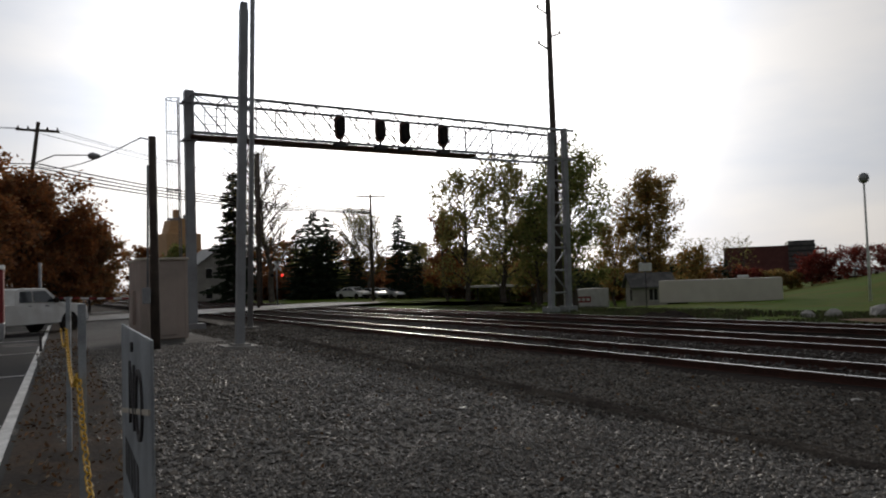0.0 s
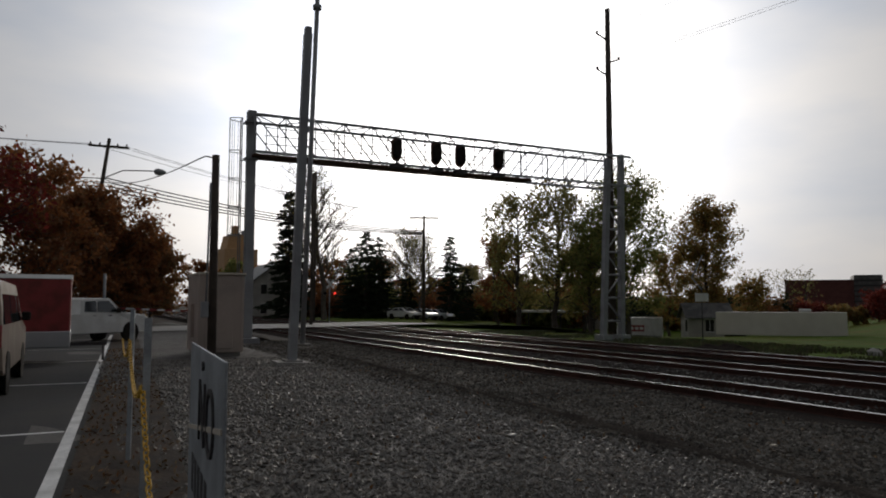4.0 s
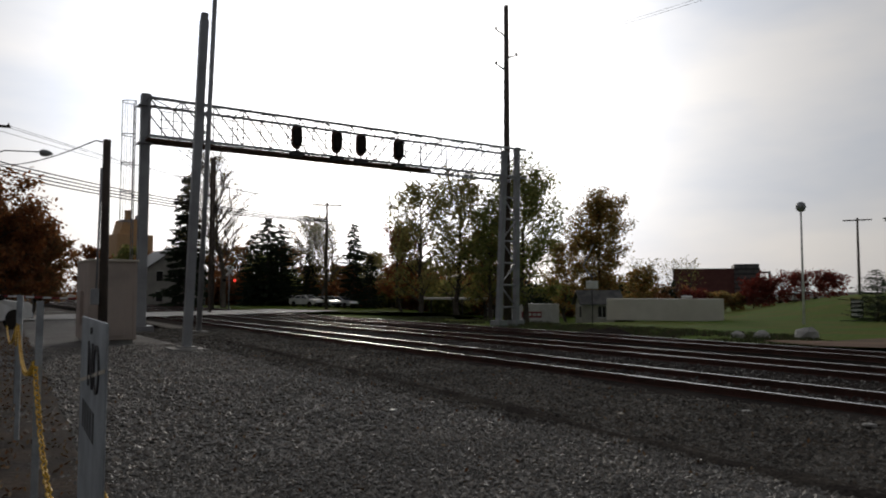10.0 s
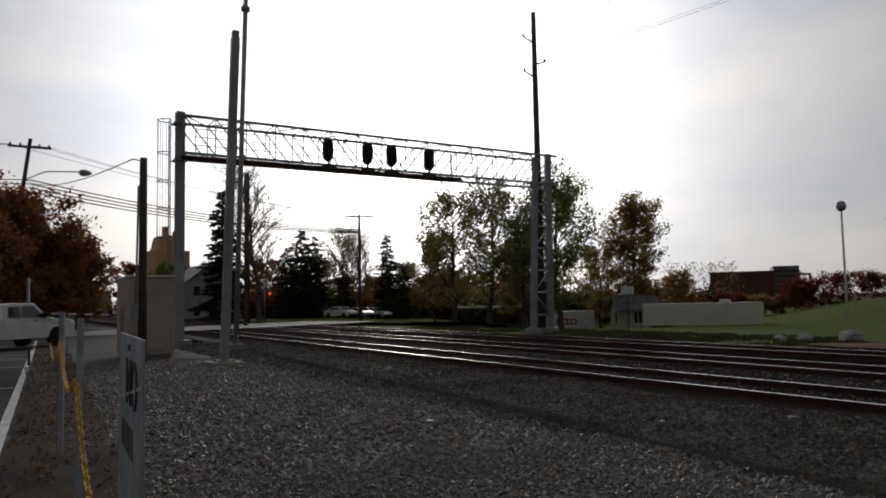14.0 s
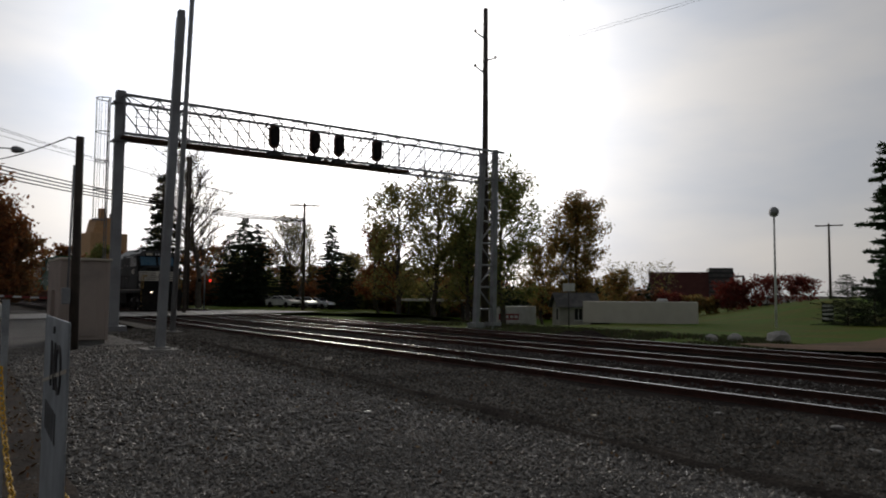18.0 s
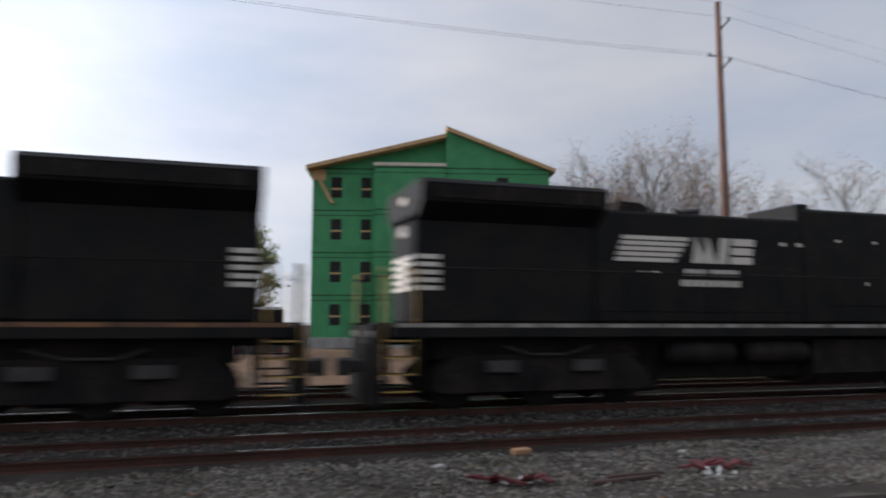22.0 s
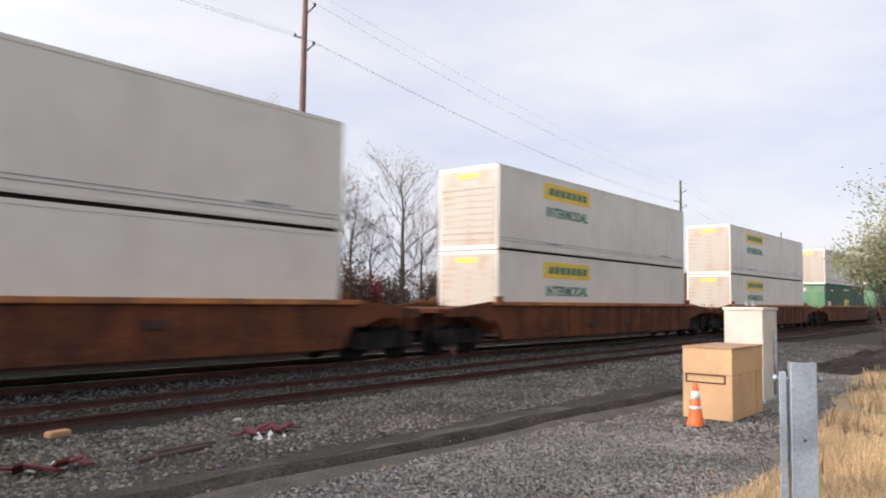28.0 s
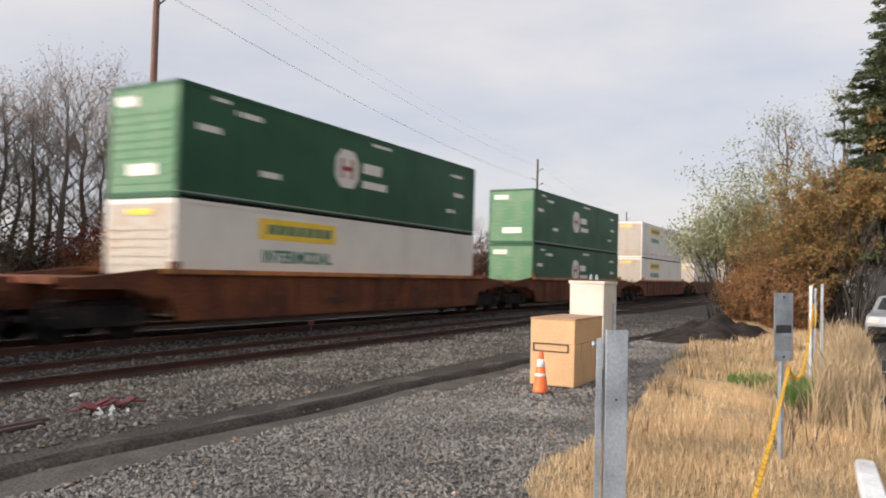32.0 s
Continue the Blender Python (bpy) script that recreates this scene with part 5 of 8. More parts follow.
def box_trailer(m, label, paint, L=3.0, W=1.9, H=2.0, z0=0.5, fender=True):
    t = thing("box_trailer", m, label, "trailer", "trailers")
    part("box", MB().box(-L / 2, L / 2, -W / 2, W / 2, z0, z0 + H, 0.05), paint, t)
    part("roof", MB().prism([(-W / 2 - 0.02, z0 + H - 0.02), (-W / 2 + 0.15, z0 + H + 0.10), (W / 2 - 0.15, z0 + H + 0.10), (W / 2 + 0.02, z0 + H - 0.02)], -L / 2 - 0.02, L / 2 + 0.02, "x"), "white", t, "pale rounded roof")
    part("lower_skirt", MB().box(-L / 2 - 0.01, L / 2 + 0.01, -W / 2 - 0.012, W / 2 + 0.012, z0 - 0.1, z0 + 0.35, 0.02), "silver" if fender else "darksteel", t, "bare metal lower skirt")
    part("tongue", MB().box(L / 2, L / 2 + 1.0, -0.06, 0.06, z0 - 0.1, z0).tube((L / 2 + 0.9, 0, 0.0), (L / 2 + 0.9, 0, z0), 0.035), "darksteel", t)
    for s in (-1, 1):
        wheel(t, -0.2, s * (W / 2 + 0.1), 0.33, 0.2)
        part("fender", MB().lathe([(0.40, -0.12), (0.43, -0.12), (0.43, 0.12), (0.40, 0.12)], 16, "y", (-0.2, s * (W / 2 + 0.1), 0.36)), "silver", t)
        part("marker_lamp", MB().box(-L / 2 - 0.03, -L / 2, s * (W / 2 - 0.15) - 0.06, s * (W / 2 - 0.15) + 0.06, z0 + 0.05, z0 + 0.2), "red", t)
    part("door_seam", MB().box(-L / 2 - 0.012, -L / 2 - 0.004, -0.01, 0.01, z0 + 0.35, z0 + H - 0.1).box(-L / 2 - 0.03, -L / 2 - 0.004, 0.1, 0.14, z0 + 0.4, z0 + H - 0.2), "darksteel", t)
    return t


def build_vehicles():
    pickup(pose(-36.3, 0.1, 0.012, 0, 0, 132), "silver-white crew-cab pickup truck waiting near the crossing", "white")
    box_trailer(pose(-24.8, -1.7, 0.012, 0, 0, 90), "dark red enclosed box trailer with a bare metal skirt", "red", 3.1, 1.9, 1.85, 0.55)
    cargo_van(pose(-18.3, -2.05, 0.012, 0, 0, 180), "tan passenger van parked in the lot", "vantan")
    x, y = polar(-18.3, 78)
    cargo_van(pose(x, y, gz(x, y) + 0.05, 0, 0, 205), "white panel van parked beyond the tracks", "white", False)
    x, y = polar(-10.8, 61)
    t = box_trailer(pose(x, y, gz(x, y) + 0.05, 0, 0, 180), "dark grey enclosed construction trailer", "roofgrey", 5.2, 2.2, 2.05, 0.55, False)
    x, y = polar(2.9, 39)
    box_trailer(pose(x, y, gz(x, y) + 0.1, 0, 0, 95), "black dump box trailer seen from its end", "blackmatt", 4.5, 2.4, 2.1, 0.45, False)
    x, y = polar(-4.6, 46)
    pickup(pose(x, y, gz(x, y) + 0.1, 0, 0, 215), "silver pickup truck parked on the construction soil", "silver")
    sedan(pose(28.5, -1.7, 0.012, 0, 0, 172), "silver sedan parked behind the dry grass", "silver")
    for az, d, turn, p, lab in ((-66.8, 92, 20, "white", "pale car standing beyond the crossing"), (-65.3, 95, 10, "silver", "silver car standing beyond the crossing"), (-64.2, 97, 25, "silver", "silver car standing beyond the crossing"), (-68.4, 98, 0, "darksteel", "dark car standing beyond the crossing")):
        x, y = polar(az, d)
        sedan(pose(x, y, gz(x, y) + 0.05, 0, 0, turn), lab, p)
    for i, (az, d) in enumerate(((-31.9, 128), (-31.2, 130), (-30.5, 127), (-29.7, 131))):
        x, y = polar(az, d)
        sedan(pose(x, y, gz(x, y) + 0.08, 0, 0, 30 + 17 * i), "pale car parked on top of the lawn hill", ("white", "silver")[i % 2])
    # yellow excavator
    x, y = polar(-14.6, 68)
    e = thing("excavator", pose(x, y, gz(x, y), 0, 0, 160), "yellow-orange tracked excavator on the building site", "excavator")
    for s in (-1, 1):
        part("crawler", MB().prism([(-1.6, 0.1), (1.6, 0.1), (1.8, 0.4), (1.6, 0.75), (-1.6, 0.75), (-1.8, 0.4)], s * 0.75, s * 1.2), "blackmatt", e)
    part("house", MB().box(-1.5, 0.6, -1.1, 1.1, 0.85, 1.9, 0.12), "cyellow", e)
    part("cab", MB().box(0.1, 1.3, -1.1, -0.1, 0.85, 2.5, 0.1), "cyellow", e)
    part("cab_glass", MB().box(1.29, 1.315, -1.0, -0.2, 1.5, 2.35), "carglass", e)
    part("boom", MB().path([(0.9, 0.3, 1.2), (2.2, 0.3, 2.3), (3.6, 0.3, 1.9)], 0.18, 6), "cyellow", e)
    part("stick", MB().path([(3.6, 0.3, 1.9), (3.9, 0.3, 0.7)], 0.14, 6), "cyellow", e)
    part("bucket", MB().prism([(3.6, 0.1), (4.3, 0.15), (4.2, 0.75), (3.8, 0.8)], 0.0, 0.6), "rust", e)


# ---- buildings ----


def window_unit(parent, x, z, w, h, y, s=-1, material="opening", frame="white"):
    wd = part("window", MB().box(x - w / 2, x + w / 2, min(y, y + s * 0.02), max(y, y + s * 0.02), z, z + h), material, parent)
    part("window_frame", MB().box(x - w / 2 - 0.08, x + w / 2 + 0.08, min(y, y + s * 0.05), max(y, y + s * 0.05), z - 0.1, z).box(x - w / 2 - 0.08, x + w / 2 + 0.08, min(y, y + s * 0.05), max(y, y + s * 0.05), z + h, z + h + 0.08).box(x - 0.03, x + 0.03, min(y, y + s * 0.04), max(y, y + s * 0.04), z, z + h), frame, wd)


def gable_house(name, x, y, z, turn, L, W, H, rise, wall, roof, label, rows=2, cols=3, category="house"):
    """x along the ridge; the gable ends look along x."""
    h = thing(name, pose(x, y, z, 0, 0, turn), label, category)
    w = W / 2
    part("wall", MB().prism([(-w, 0), (w, 0), (w, H), (0, H + rise), (-w, H)], -L / 2, L / 2, "x"), wall, h)
    ov = 0.4
    k = rise / w
    rf = MB()
    for s in (-1, 1):
        rf.prism([(0, H + rise + 0.02), (s * (w + ov), H - k * ov + 0.02), (s * (w + ov), H - k * ov + 0.16), (0, H + rise + 0.18)], -L / 2 - ov, L / 2 + ov, "x")
    part("roof", rf, roof, h)
    for r in range(rows):
        for c in range(cols):
            for s in (-1, 1):
                window_unit(h, -L / 2 + (c + 0.5) * L / cols, 0.9 + r * 2.7, 0.9, 1.3, s * w, s)
        for s in (-1, 1):
            wd = part("gable_window", MB().box(s * L / 2 - 0.02, s * L / 2 + 0.02, -w * 0.45 - 0.4, -w * 0.45 + 0.4, 0.9 + r * 2.7, 2.2 + r * 2.7), "opening", h)
            part("window_frame", MB().box(s * L / 2 - 0.04, s * L / 2 + 0.04, -w * 0.45 - 0.5, -w * 0.45 + 0.5, 2.2 + r * 2.7, 2.3 + r * 2.7), "white", wd)
    return h


def build_green_block():
    """Four-storey timber frame in green sheathing, roofs not yet covered."""
    ax, ay, bx, by = 6.3, 50.6, 22.6, 46.5
    turn = math.degrees(math.atan2(by - ay, bx - ax))
    W = math.hypot(bx - ax, by - ay)
    z0 = 0.45
    g = thing("apartment_building", pose(ax, ay, z0, 0, 0, turn), "four-storey apartment block under construction in green sheathing", "building")
    H = 12.3
    apx = W * 0.56
    part("wall_left", MB().prism([(0, 0.5), (apx, 0.5), (apx, 14.6), (0, H)], 0.6, 22.0), "green_sheath", g, "green sheathed wall")
    part("wall_right", MB().prism([(apx, 0.5), (W, 0.5), (W, H), (apx, 15.15)], 0.0, 22.0), "green_sheath", g, "green sheathed wall")
    bay = part("bay", MB().box(W * 0.26, apx - 0.02, -0.1, 0.62, 0.5, 12.55), "green_sheath", g, "projecting bay")
    part("bay_trim", MB().box(W * 0.255, apx, -0.16, 0.64, 12.55, 12.78), "ivory", bay, "pale timber trim")
    part("foundation", MB().box(-0.1, W + 0.1, -0.15, 22.1, -1.5, 0.5), "concrete", g, "pale concrete foundation")
    for s, (x0, z0r, x1, z1) in enumerate(((-0.4, H - 0.1, apx, 14.6), (W + 0.4, H - 0.12, apx, 15.15))):
        part("roof_edge", MB().prism([(x0, z0r), (x1, z1), (x1, z1 + 0.28), (x0, z0r + 0.28)], -0.35, 22.2), "osb", g, "bare timber roof edge")
    part("corner_framing", MB().box(-0.05, 0.9, 0.45, 0.62, 11.6, 12.35).prism([(0.35, 11.6), (0.6, 11.6), (1.55, 9.9), (1.3, 9.9)], 0.4, 0.58), "osb", g, "raw timber corner framing")
    for k in range(4):
        z = 0.5 + 3.0 * k
        part("floor_seam", MB().box(0, W * 0.26, 0.585, 0.6, z + 2.9, z + 2.96).box(W * 0.26, apx, -0.115, -0.1, z + 2.9, z + 2.96).box(apx, W, -0.015, 0.0, z + 2.9, z + 2.96), "blackmatt", g)
        part("floor_seam", MB().box(0, W * 0.26, 0.585, 0.6, z + 2.55, z + 2.59).box(W * 0.26, apx, -0.115, -0.1, z + 2.55, z + 2.59).box(apx, W, -0.015, 0.0, z + 2.55, z + 2.59), "blackmatt", g)
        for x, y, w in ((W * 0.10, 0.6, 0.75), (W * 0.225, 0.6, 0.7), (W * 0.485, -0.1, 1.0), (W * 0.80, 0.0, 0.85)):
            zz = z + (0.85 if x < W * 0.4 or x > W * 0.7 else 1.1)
            # no hole is cut; a dark block stands in for the shaded room
            wd = part("window", MB().box(x - w / 2, x + w / 2, y - 0.02, y + 0.15, zz, zz + (1.45 if w < 0.95 else 0.85)), "opening", g, "open window hole, its unlit inside put in as a dark block")
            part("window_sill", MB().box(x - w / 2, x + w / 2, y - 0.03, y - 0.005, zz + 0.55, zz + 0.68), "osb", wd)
    seams = MB()
    x = 1.22
    while x < W:
        y = 0.6 if x < W * 0.26 else -0.1 if x < apx else 0.0
        if abs(x - W * 0.26) > 0.1:
            seams.box(x - 0.012, x + 0.012, y - 0.008, y, 0.6, 12.2)
        x += 1.22
    part("panel_seams", seams, "ctext", g)


def build_buildings():
    build_green_block()
    # brick offices on the hill
    x, y = polar(-35.8, 175)
    b = thing("brick_building", pose(x, y, -0.5, 0, 0, 38), "dark red brick office building with a louvred stair block", "building")
    part("wall", MB().box(-8.5, 7.5, -6, 8, -3.5, 7.0, 0.05), "brick", b)
    part("parapet", MB().box(-8.6, 7.6, -6.1, 8.1, 7.0, 7.3), "brick", b)
    part("stair_block", MB().box(4.2, 9.2, -6.3, 4, -1.0, 8.2, 0.05), "roofgrey", b)
    for k in range(7):
        part("louvre", MB().box(4.1, 9.3, -6.45, -6.3, 0.6 + k * 1.05, 0.95 + k * 1.05), "darksteel", b)
    part("steel_frame", MB().tube((11.3, -5, -1), (11.3, -5, 6.5), 0.25).tube((9, -5, 6.4), (11.5, -5, 6.4), 0.2), "darksteel", b)
    # storage box, shed, long trailer body
    x, y = polar(-48.95, 93)
    p = thing("storage_container", pose(x, y, gz(x, y), 0, 0, 46), "white portable storage container with a dark red label", "storage container")
    part("shell", MB().box(-3.0, 3.0, -1.2, 1.2, 0.1, 2.45, 0.04), "white", p)
    part("label_panel", MB().box(-1.6, 0.9, -1.215, -1.2, 0.75, 1.5), "red", p)
    for a in (-1.4, -0.8, -0.2, 0.35):
        part("label_bar", MB().box(a, a + 0.42, -1.225, -1.215, 0.95, 1.3), "white", p)
    part("base_rail", MB().box(-2.95, 2.95, -1.25, 1.25, 0.0, 0.12), "darksteel", p)
    x, y = polar(-44.1, 88)
    gable_house("shed", x, y, gz(x, y) - 0.1, 60, 4.6, 3.2, 2.6, 1.3, "house", "roofgrey", "small weathered white shed with a gable roof", 1, 1, "shed")
    x, y = polar(-39.2, 73)
    t = thing("trailer_body", pose(x, y, gz(x, y) + 0.02, 0, 0, 38.5), "long pale grey semi-trailer body parked on the grass", "trailer", "trailers")
    part("shell", MB().box(-5.3, 5.3, -1.25, 1.25, 0.12, 2.2, 0.03), "cwhite", t)
    for i in range(17):
        part("side_rib", MB().box(-5.2 + i * 0.64, -5.16 + i * 0.64, -1.27, -1.25, 0.2, 2.1), "cwhite", t)
    part("landing_gear", MB().box(-4.6, -2.8, -1.0, 1.0, -0.1, 0.12), "blackmatt", t)
    part("roof_scrap", MB().box(1.6, 2.6, -0.4, 0.3, 2.2, 2.5, 0.1), "white", t)
    # silo tower and houses by the crossing
    x, y = polar(-79.7, 190)
    s = thing("grain_elevator", pose(x, y, -0.5, 0, 0, 10), "tan concrete grain elevator with a stepped roof house", "grain elevator")
    part("bin_block", MB().box(-4, 4, -4.2, 4.2, 0, 15.8, 0.1), "tan", s)
    part("headhouse", MB().prism([(-3.2, 15.8), (2.2, 15.8), (2.2, 18.6), (0.5, 19.6), (-2.4, 19.2)], -2.5, 2.2, "x"), "tan", s)
    part("vent_tower", MB().box(-0.8, 0.8, -1.0, 0.2, 19.4, 21.8), "tan", s)
    part("rooftop_bins", MB().tube((1, 1.6, 18.6), (1, 1.6, 20.6), 0.7), "steel", s)
    x, y = polar(-77.3, 110)
    gable_house("house", x, y, -0.5, 2, 11, 8.5, 4.8, 3.1, "house", "roofgrey", "pale two-storey house with a steep grey gable", 2, 3)
    for az, d, turn, lab in ((-59.6, 140, 30, "pale bungalow behind the trees"), (-63.5, 150, 20, "pale house behind the trees"), (-53.5, 120, 35, "dark house with a white porch behind the trees"), (-56.8, 128, 40, "low pale house behind the trees"), (-71.0, 150, 10, "grey house beyond the crossing")):
        x, y = polar(az, d)
        gable_house("house", x, y, gz(x, y), turn, 11, 8, 3.0, 2.2, "house", "roofgrey", lab, 1, 3)
    x, y = polar(-55.0, 100)
    p = thing("porch_shelter", pose(x, y, gz(x, y), 0, 0, 35), "open shelter with a white flat roof edge", "shelter")
    part("roof", MB().box(-5, 5, -2, 2, 2.5, 2.8, 0.03), "white", p)
    for a in (-4.7, 0, 4.7):
        for b in (-1.8, 1.8):
            part("post", MB().box(a - 0.1, a + 0.1, b - 0.1, b + 0.1, 0, 2.5), "darksteel", p)
    # far white hotels with red roofs to the right
    for az, d, L in ((78.3, 330, 22), (81.6, 340, 20)):
        x, y = polar(az, d)
        gable_house("hotel", x, y, 5.0, -az + 20, L, 12, 7.0, 4.0, "white", "red", "long white building with a bright red roof", 2, 7, "building")
    # pale grey hall behind the shrubs
    h = thing("hall", pose(44.0, -3.6, 0, 0, 0, 4), "pale grey metal hall behind the shrubs", "building")
    part("wall", MB().box(-8, 8, -5, 3.2, -0.2, 4.2, 0.02), "white", h)
    part("roof", MB().box(-8.3, 8.3, -5.3, 3.5, 4.2, 4.4), "steel", h)
    # wooded ridge far beyond
    xs = span(0, 1, 40)
    rg = random.Random(5)
    mb = MB()
    vs = []
    for i, f in enumerate(xs):
        az = 60 + 45 * f
        d = 900
        x, y = polar(az, d)
        top = 26 + 32 * math.exp(-((az - 77) / 9) ** 2) + rg.uniform(-2, 2)
        vs += [(x, y, -2), (*polar(az, d + 30), top * 0.7), (*polar(az, d + 80), top)]
    mb.add(vs, [(3 * i + k, 3 * i + 3 + k, 3 * i + 4 + k, 3 * i + 1 + k) for i in range(39) for k in range(2)], True)
    solid("distant_ridge", mb, "leafmould", "distant wooded ridge in autumn browns", "hill", kind="structure")


# ---- crossing gear ----


def build_crossing():
    g = thing("crossing_gate", pose(-46.0, 1.2, 0), "lowered red and white crossing gate arm on its post", "crossing gate")
    part("post", MB().tube((0, 0, 0), (0, 0, 3.4), 0.08), "steel", g)
    part("mechanism", MB().box(-0.25, 0.25, -0.3, 0.3, 0.9, 1.5, 0.03), "steel", g)
    for i in range(10):
        part("arm_stripe", MB().box(-0.05, 0.05, 0.3 + i * 0.42, 0.72 + i * 0.42, 1.40 - 0.02 * i, 1.50 - 0.02 * i), "red" if i % 2 else "whitepaint", g)
    x, y = polar(-72.6, 75)
    c = thing("crossbuck", pose(x, y, 0, 0, 0, -72 + 90), "white crossbuck with a lit red lamp", "crossing signal")
    part("post", MB().tube((0, 0, -0.2), (0, 0, 4.2), 0.07), "steel", c)
    for a in (45, -45):
        ca, sa = math.cos(radians(a)), math.sin(radians(a))
        part("blade", MB().prism([(0.6 * ca + 0.11 * sa, 3.7 + 0.6 * sa - 0.11 * ca), (0.6 * ca - 0.11 * sa, 3.7 + 0.6 * sa + 0.11 * ca), (-0.6 * ca - 0.11 * sa, 3.7 - 0.6 * sa + 0.11 * ca), (-0.6 * ca + 0.11 * sa, 3.7 - 0.6 * sa - 0.11 * ca)], 0.08 if a > 0 else 0.11, 0.10 if a > 0 else 0.13, "x"), "whitepaint", c)
    part("lamp_bar", MB().box(-0.04, 0.04, -0.75, 0.75, 2.75, 2.83), "darksteel", c)
    part("red_lamp", MB().tube((0.0, 0.6, 2.79), (0.12, 0.6, 2.79), 0.12, n=14), "redlens", c, "lit red lamp")
    part("dark_lamp", MB().tube((0.0, -0.6, 2.79), (0.12, -0.6, 2.79), 0.15, n=14), "blackmatt", c)
    # far signboard and striped post on the other side
    x, y = polar(-44.46, 52)
    s = thing("track_sign", pose(x, y, gz(x, y), 0, 0, 45), "small white board on a slim post", "sign")
    part("post", MB().tube((0, 0, -0.3), (0, 0, 3.6), 0.04), "darksteel", s)
    part("board", MB().box(-0.42, 0.42, -0.05, -0.02, 2.7, 3.25, 0.004), "white", s)
    part("arm", MB().path([(0, 0, 3.5), (-0.6, 0, 4.3), (0.1, 0, 5.8)], 0.05, 6), "steel", s)
    x, y = polar(-26.44, 70)
    s = thing("striped_sign", pose(x, y, gz(x, y), 0, 0, 26), "dark board with white stripes on the lawn", "sign")
    part("board", MB().box(-0.45, 0.45, -0.06, 0.0, 0.1, 1.7), "blackmatt", s)
    for k in range(4):
        part("stripe", MB().box(-0.42, 0.42, -0.075, -0.06, 0.3 + 0.36 * k, 0.5 + 0.36 * k), "white", s)


build_vehicles()
build_buildings()
build_crossing()

# ---- train ----
# each vehicle's space: x forward along the track, z from the top of rail


def wheelset(parent, x, r, material="blackmatt"):
    mb = MB()
    for s in (-1, 1):
        y = s * 0.75
        mb.lathe([(r * 0.3, y - 0.07), (r, y - 0.065), (r + (0.0 if s > 0 else 0.03), y + 0.0), (r, y + 0.065), (r * 0.8, y + 0.075), (r * 0.78, y + 0.05), (r * 0.3, y + 0.06)], 20, "y", (x, 0, r))
    mb.tube((x, -0.75, r), (x, 0.75, r), 0.09, n=10)
    return part("wheelset", mb, material, parent, "dark steel wheels on an axle")


def truck(parent, xc, axles, r, half, z_top, material="blackmatt"):
    """A bogie with side frames, journal boxes and springs."""
    tk = part("bogie_frame", side_frames(xc, axles, half, z_top), material, parent, "dusty cast side frames")
    for a in axles:
        wheelset(tk, xc + a, r)
    spring = MB()
    for a in (axles[0] / 2 + axles[1] / 2, axles[-1] / 2 + axles[-2] / 2):
        for s in (-1, 1):
            for dx in (-0.14, 0.14):
                spring.tube((xc + a + dx, s * 1.05, 0.38), (xc + a + dx, s * 1.05, 0.72), 0.07, n=8)
    part("springs", spring, material, tk)
    return tk


def side_frames(xc, axles, half, z_top):
    mb = MB()
    for s in (-1, 1):
        y0, y1 = s * 0.95, s * 1.12
        a, b = xc + axles[0] - half, xc + axles[-1] + half
        mb.prism([(a, 0.45), (a + 0.2, 0.35), (b - 0.2, 0.35), (b, 0.45), (b, 0.72), (b - 0.5, z_top), (a + 0.5, z_top), (a, 0.72)], y0, y1)
        for q in axles:
            mb.box(xc + q - 0.2, xc + q + 0.2, min(y1, y1 + s * 0.1), max(y1, y1 + s * 0.1), 0.32, 0.74, 0.04)
    mb.box(xc - 0.3, xc + 0.3, -1.0, 1.0, 0.55, z_top + 0.12)
    return mb


def decal_bars(name, parent, y, rects, material, label=""):
    mb = MB()
    s = -1 if y < 0 else 1
    for x0, x1, z0, z1, *sl in rects:
        k = sl[0] if sl else 0
        mb.prism([(x0, z0), (x1, z0), (x1 + k, z1), (x0 + k, z1)], y, y + s * 0.006)
    return part(name, mb, material, parent, label)


def digits(parent, text, size, m, material, name="number", bold=1.0):
    cu = bpy.data.curves.new(name, "FONT")
    cu.body, cu.size, cu.extrude, cu.align_x, cu.offset = text, size, 0.004, "CENTER", bold * 0.012 * size / 0.4
    tmp = new("tmp_text", cu)
    me = bpy.data.meshes.new_from_object(tmp.evaluated_get(bpy.context.evaluated_depsgraph_get()))
    bpy.data.objects.remove(tmp)
    me.materials.clear()
    me.materials.append(M[material])
    ob = new(name, me)
    ob.parent, ob.matrix_basis = parent, m
    return ob


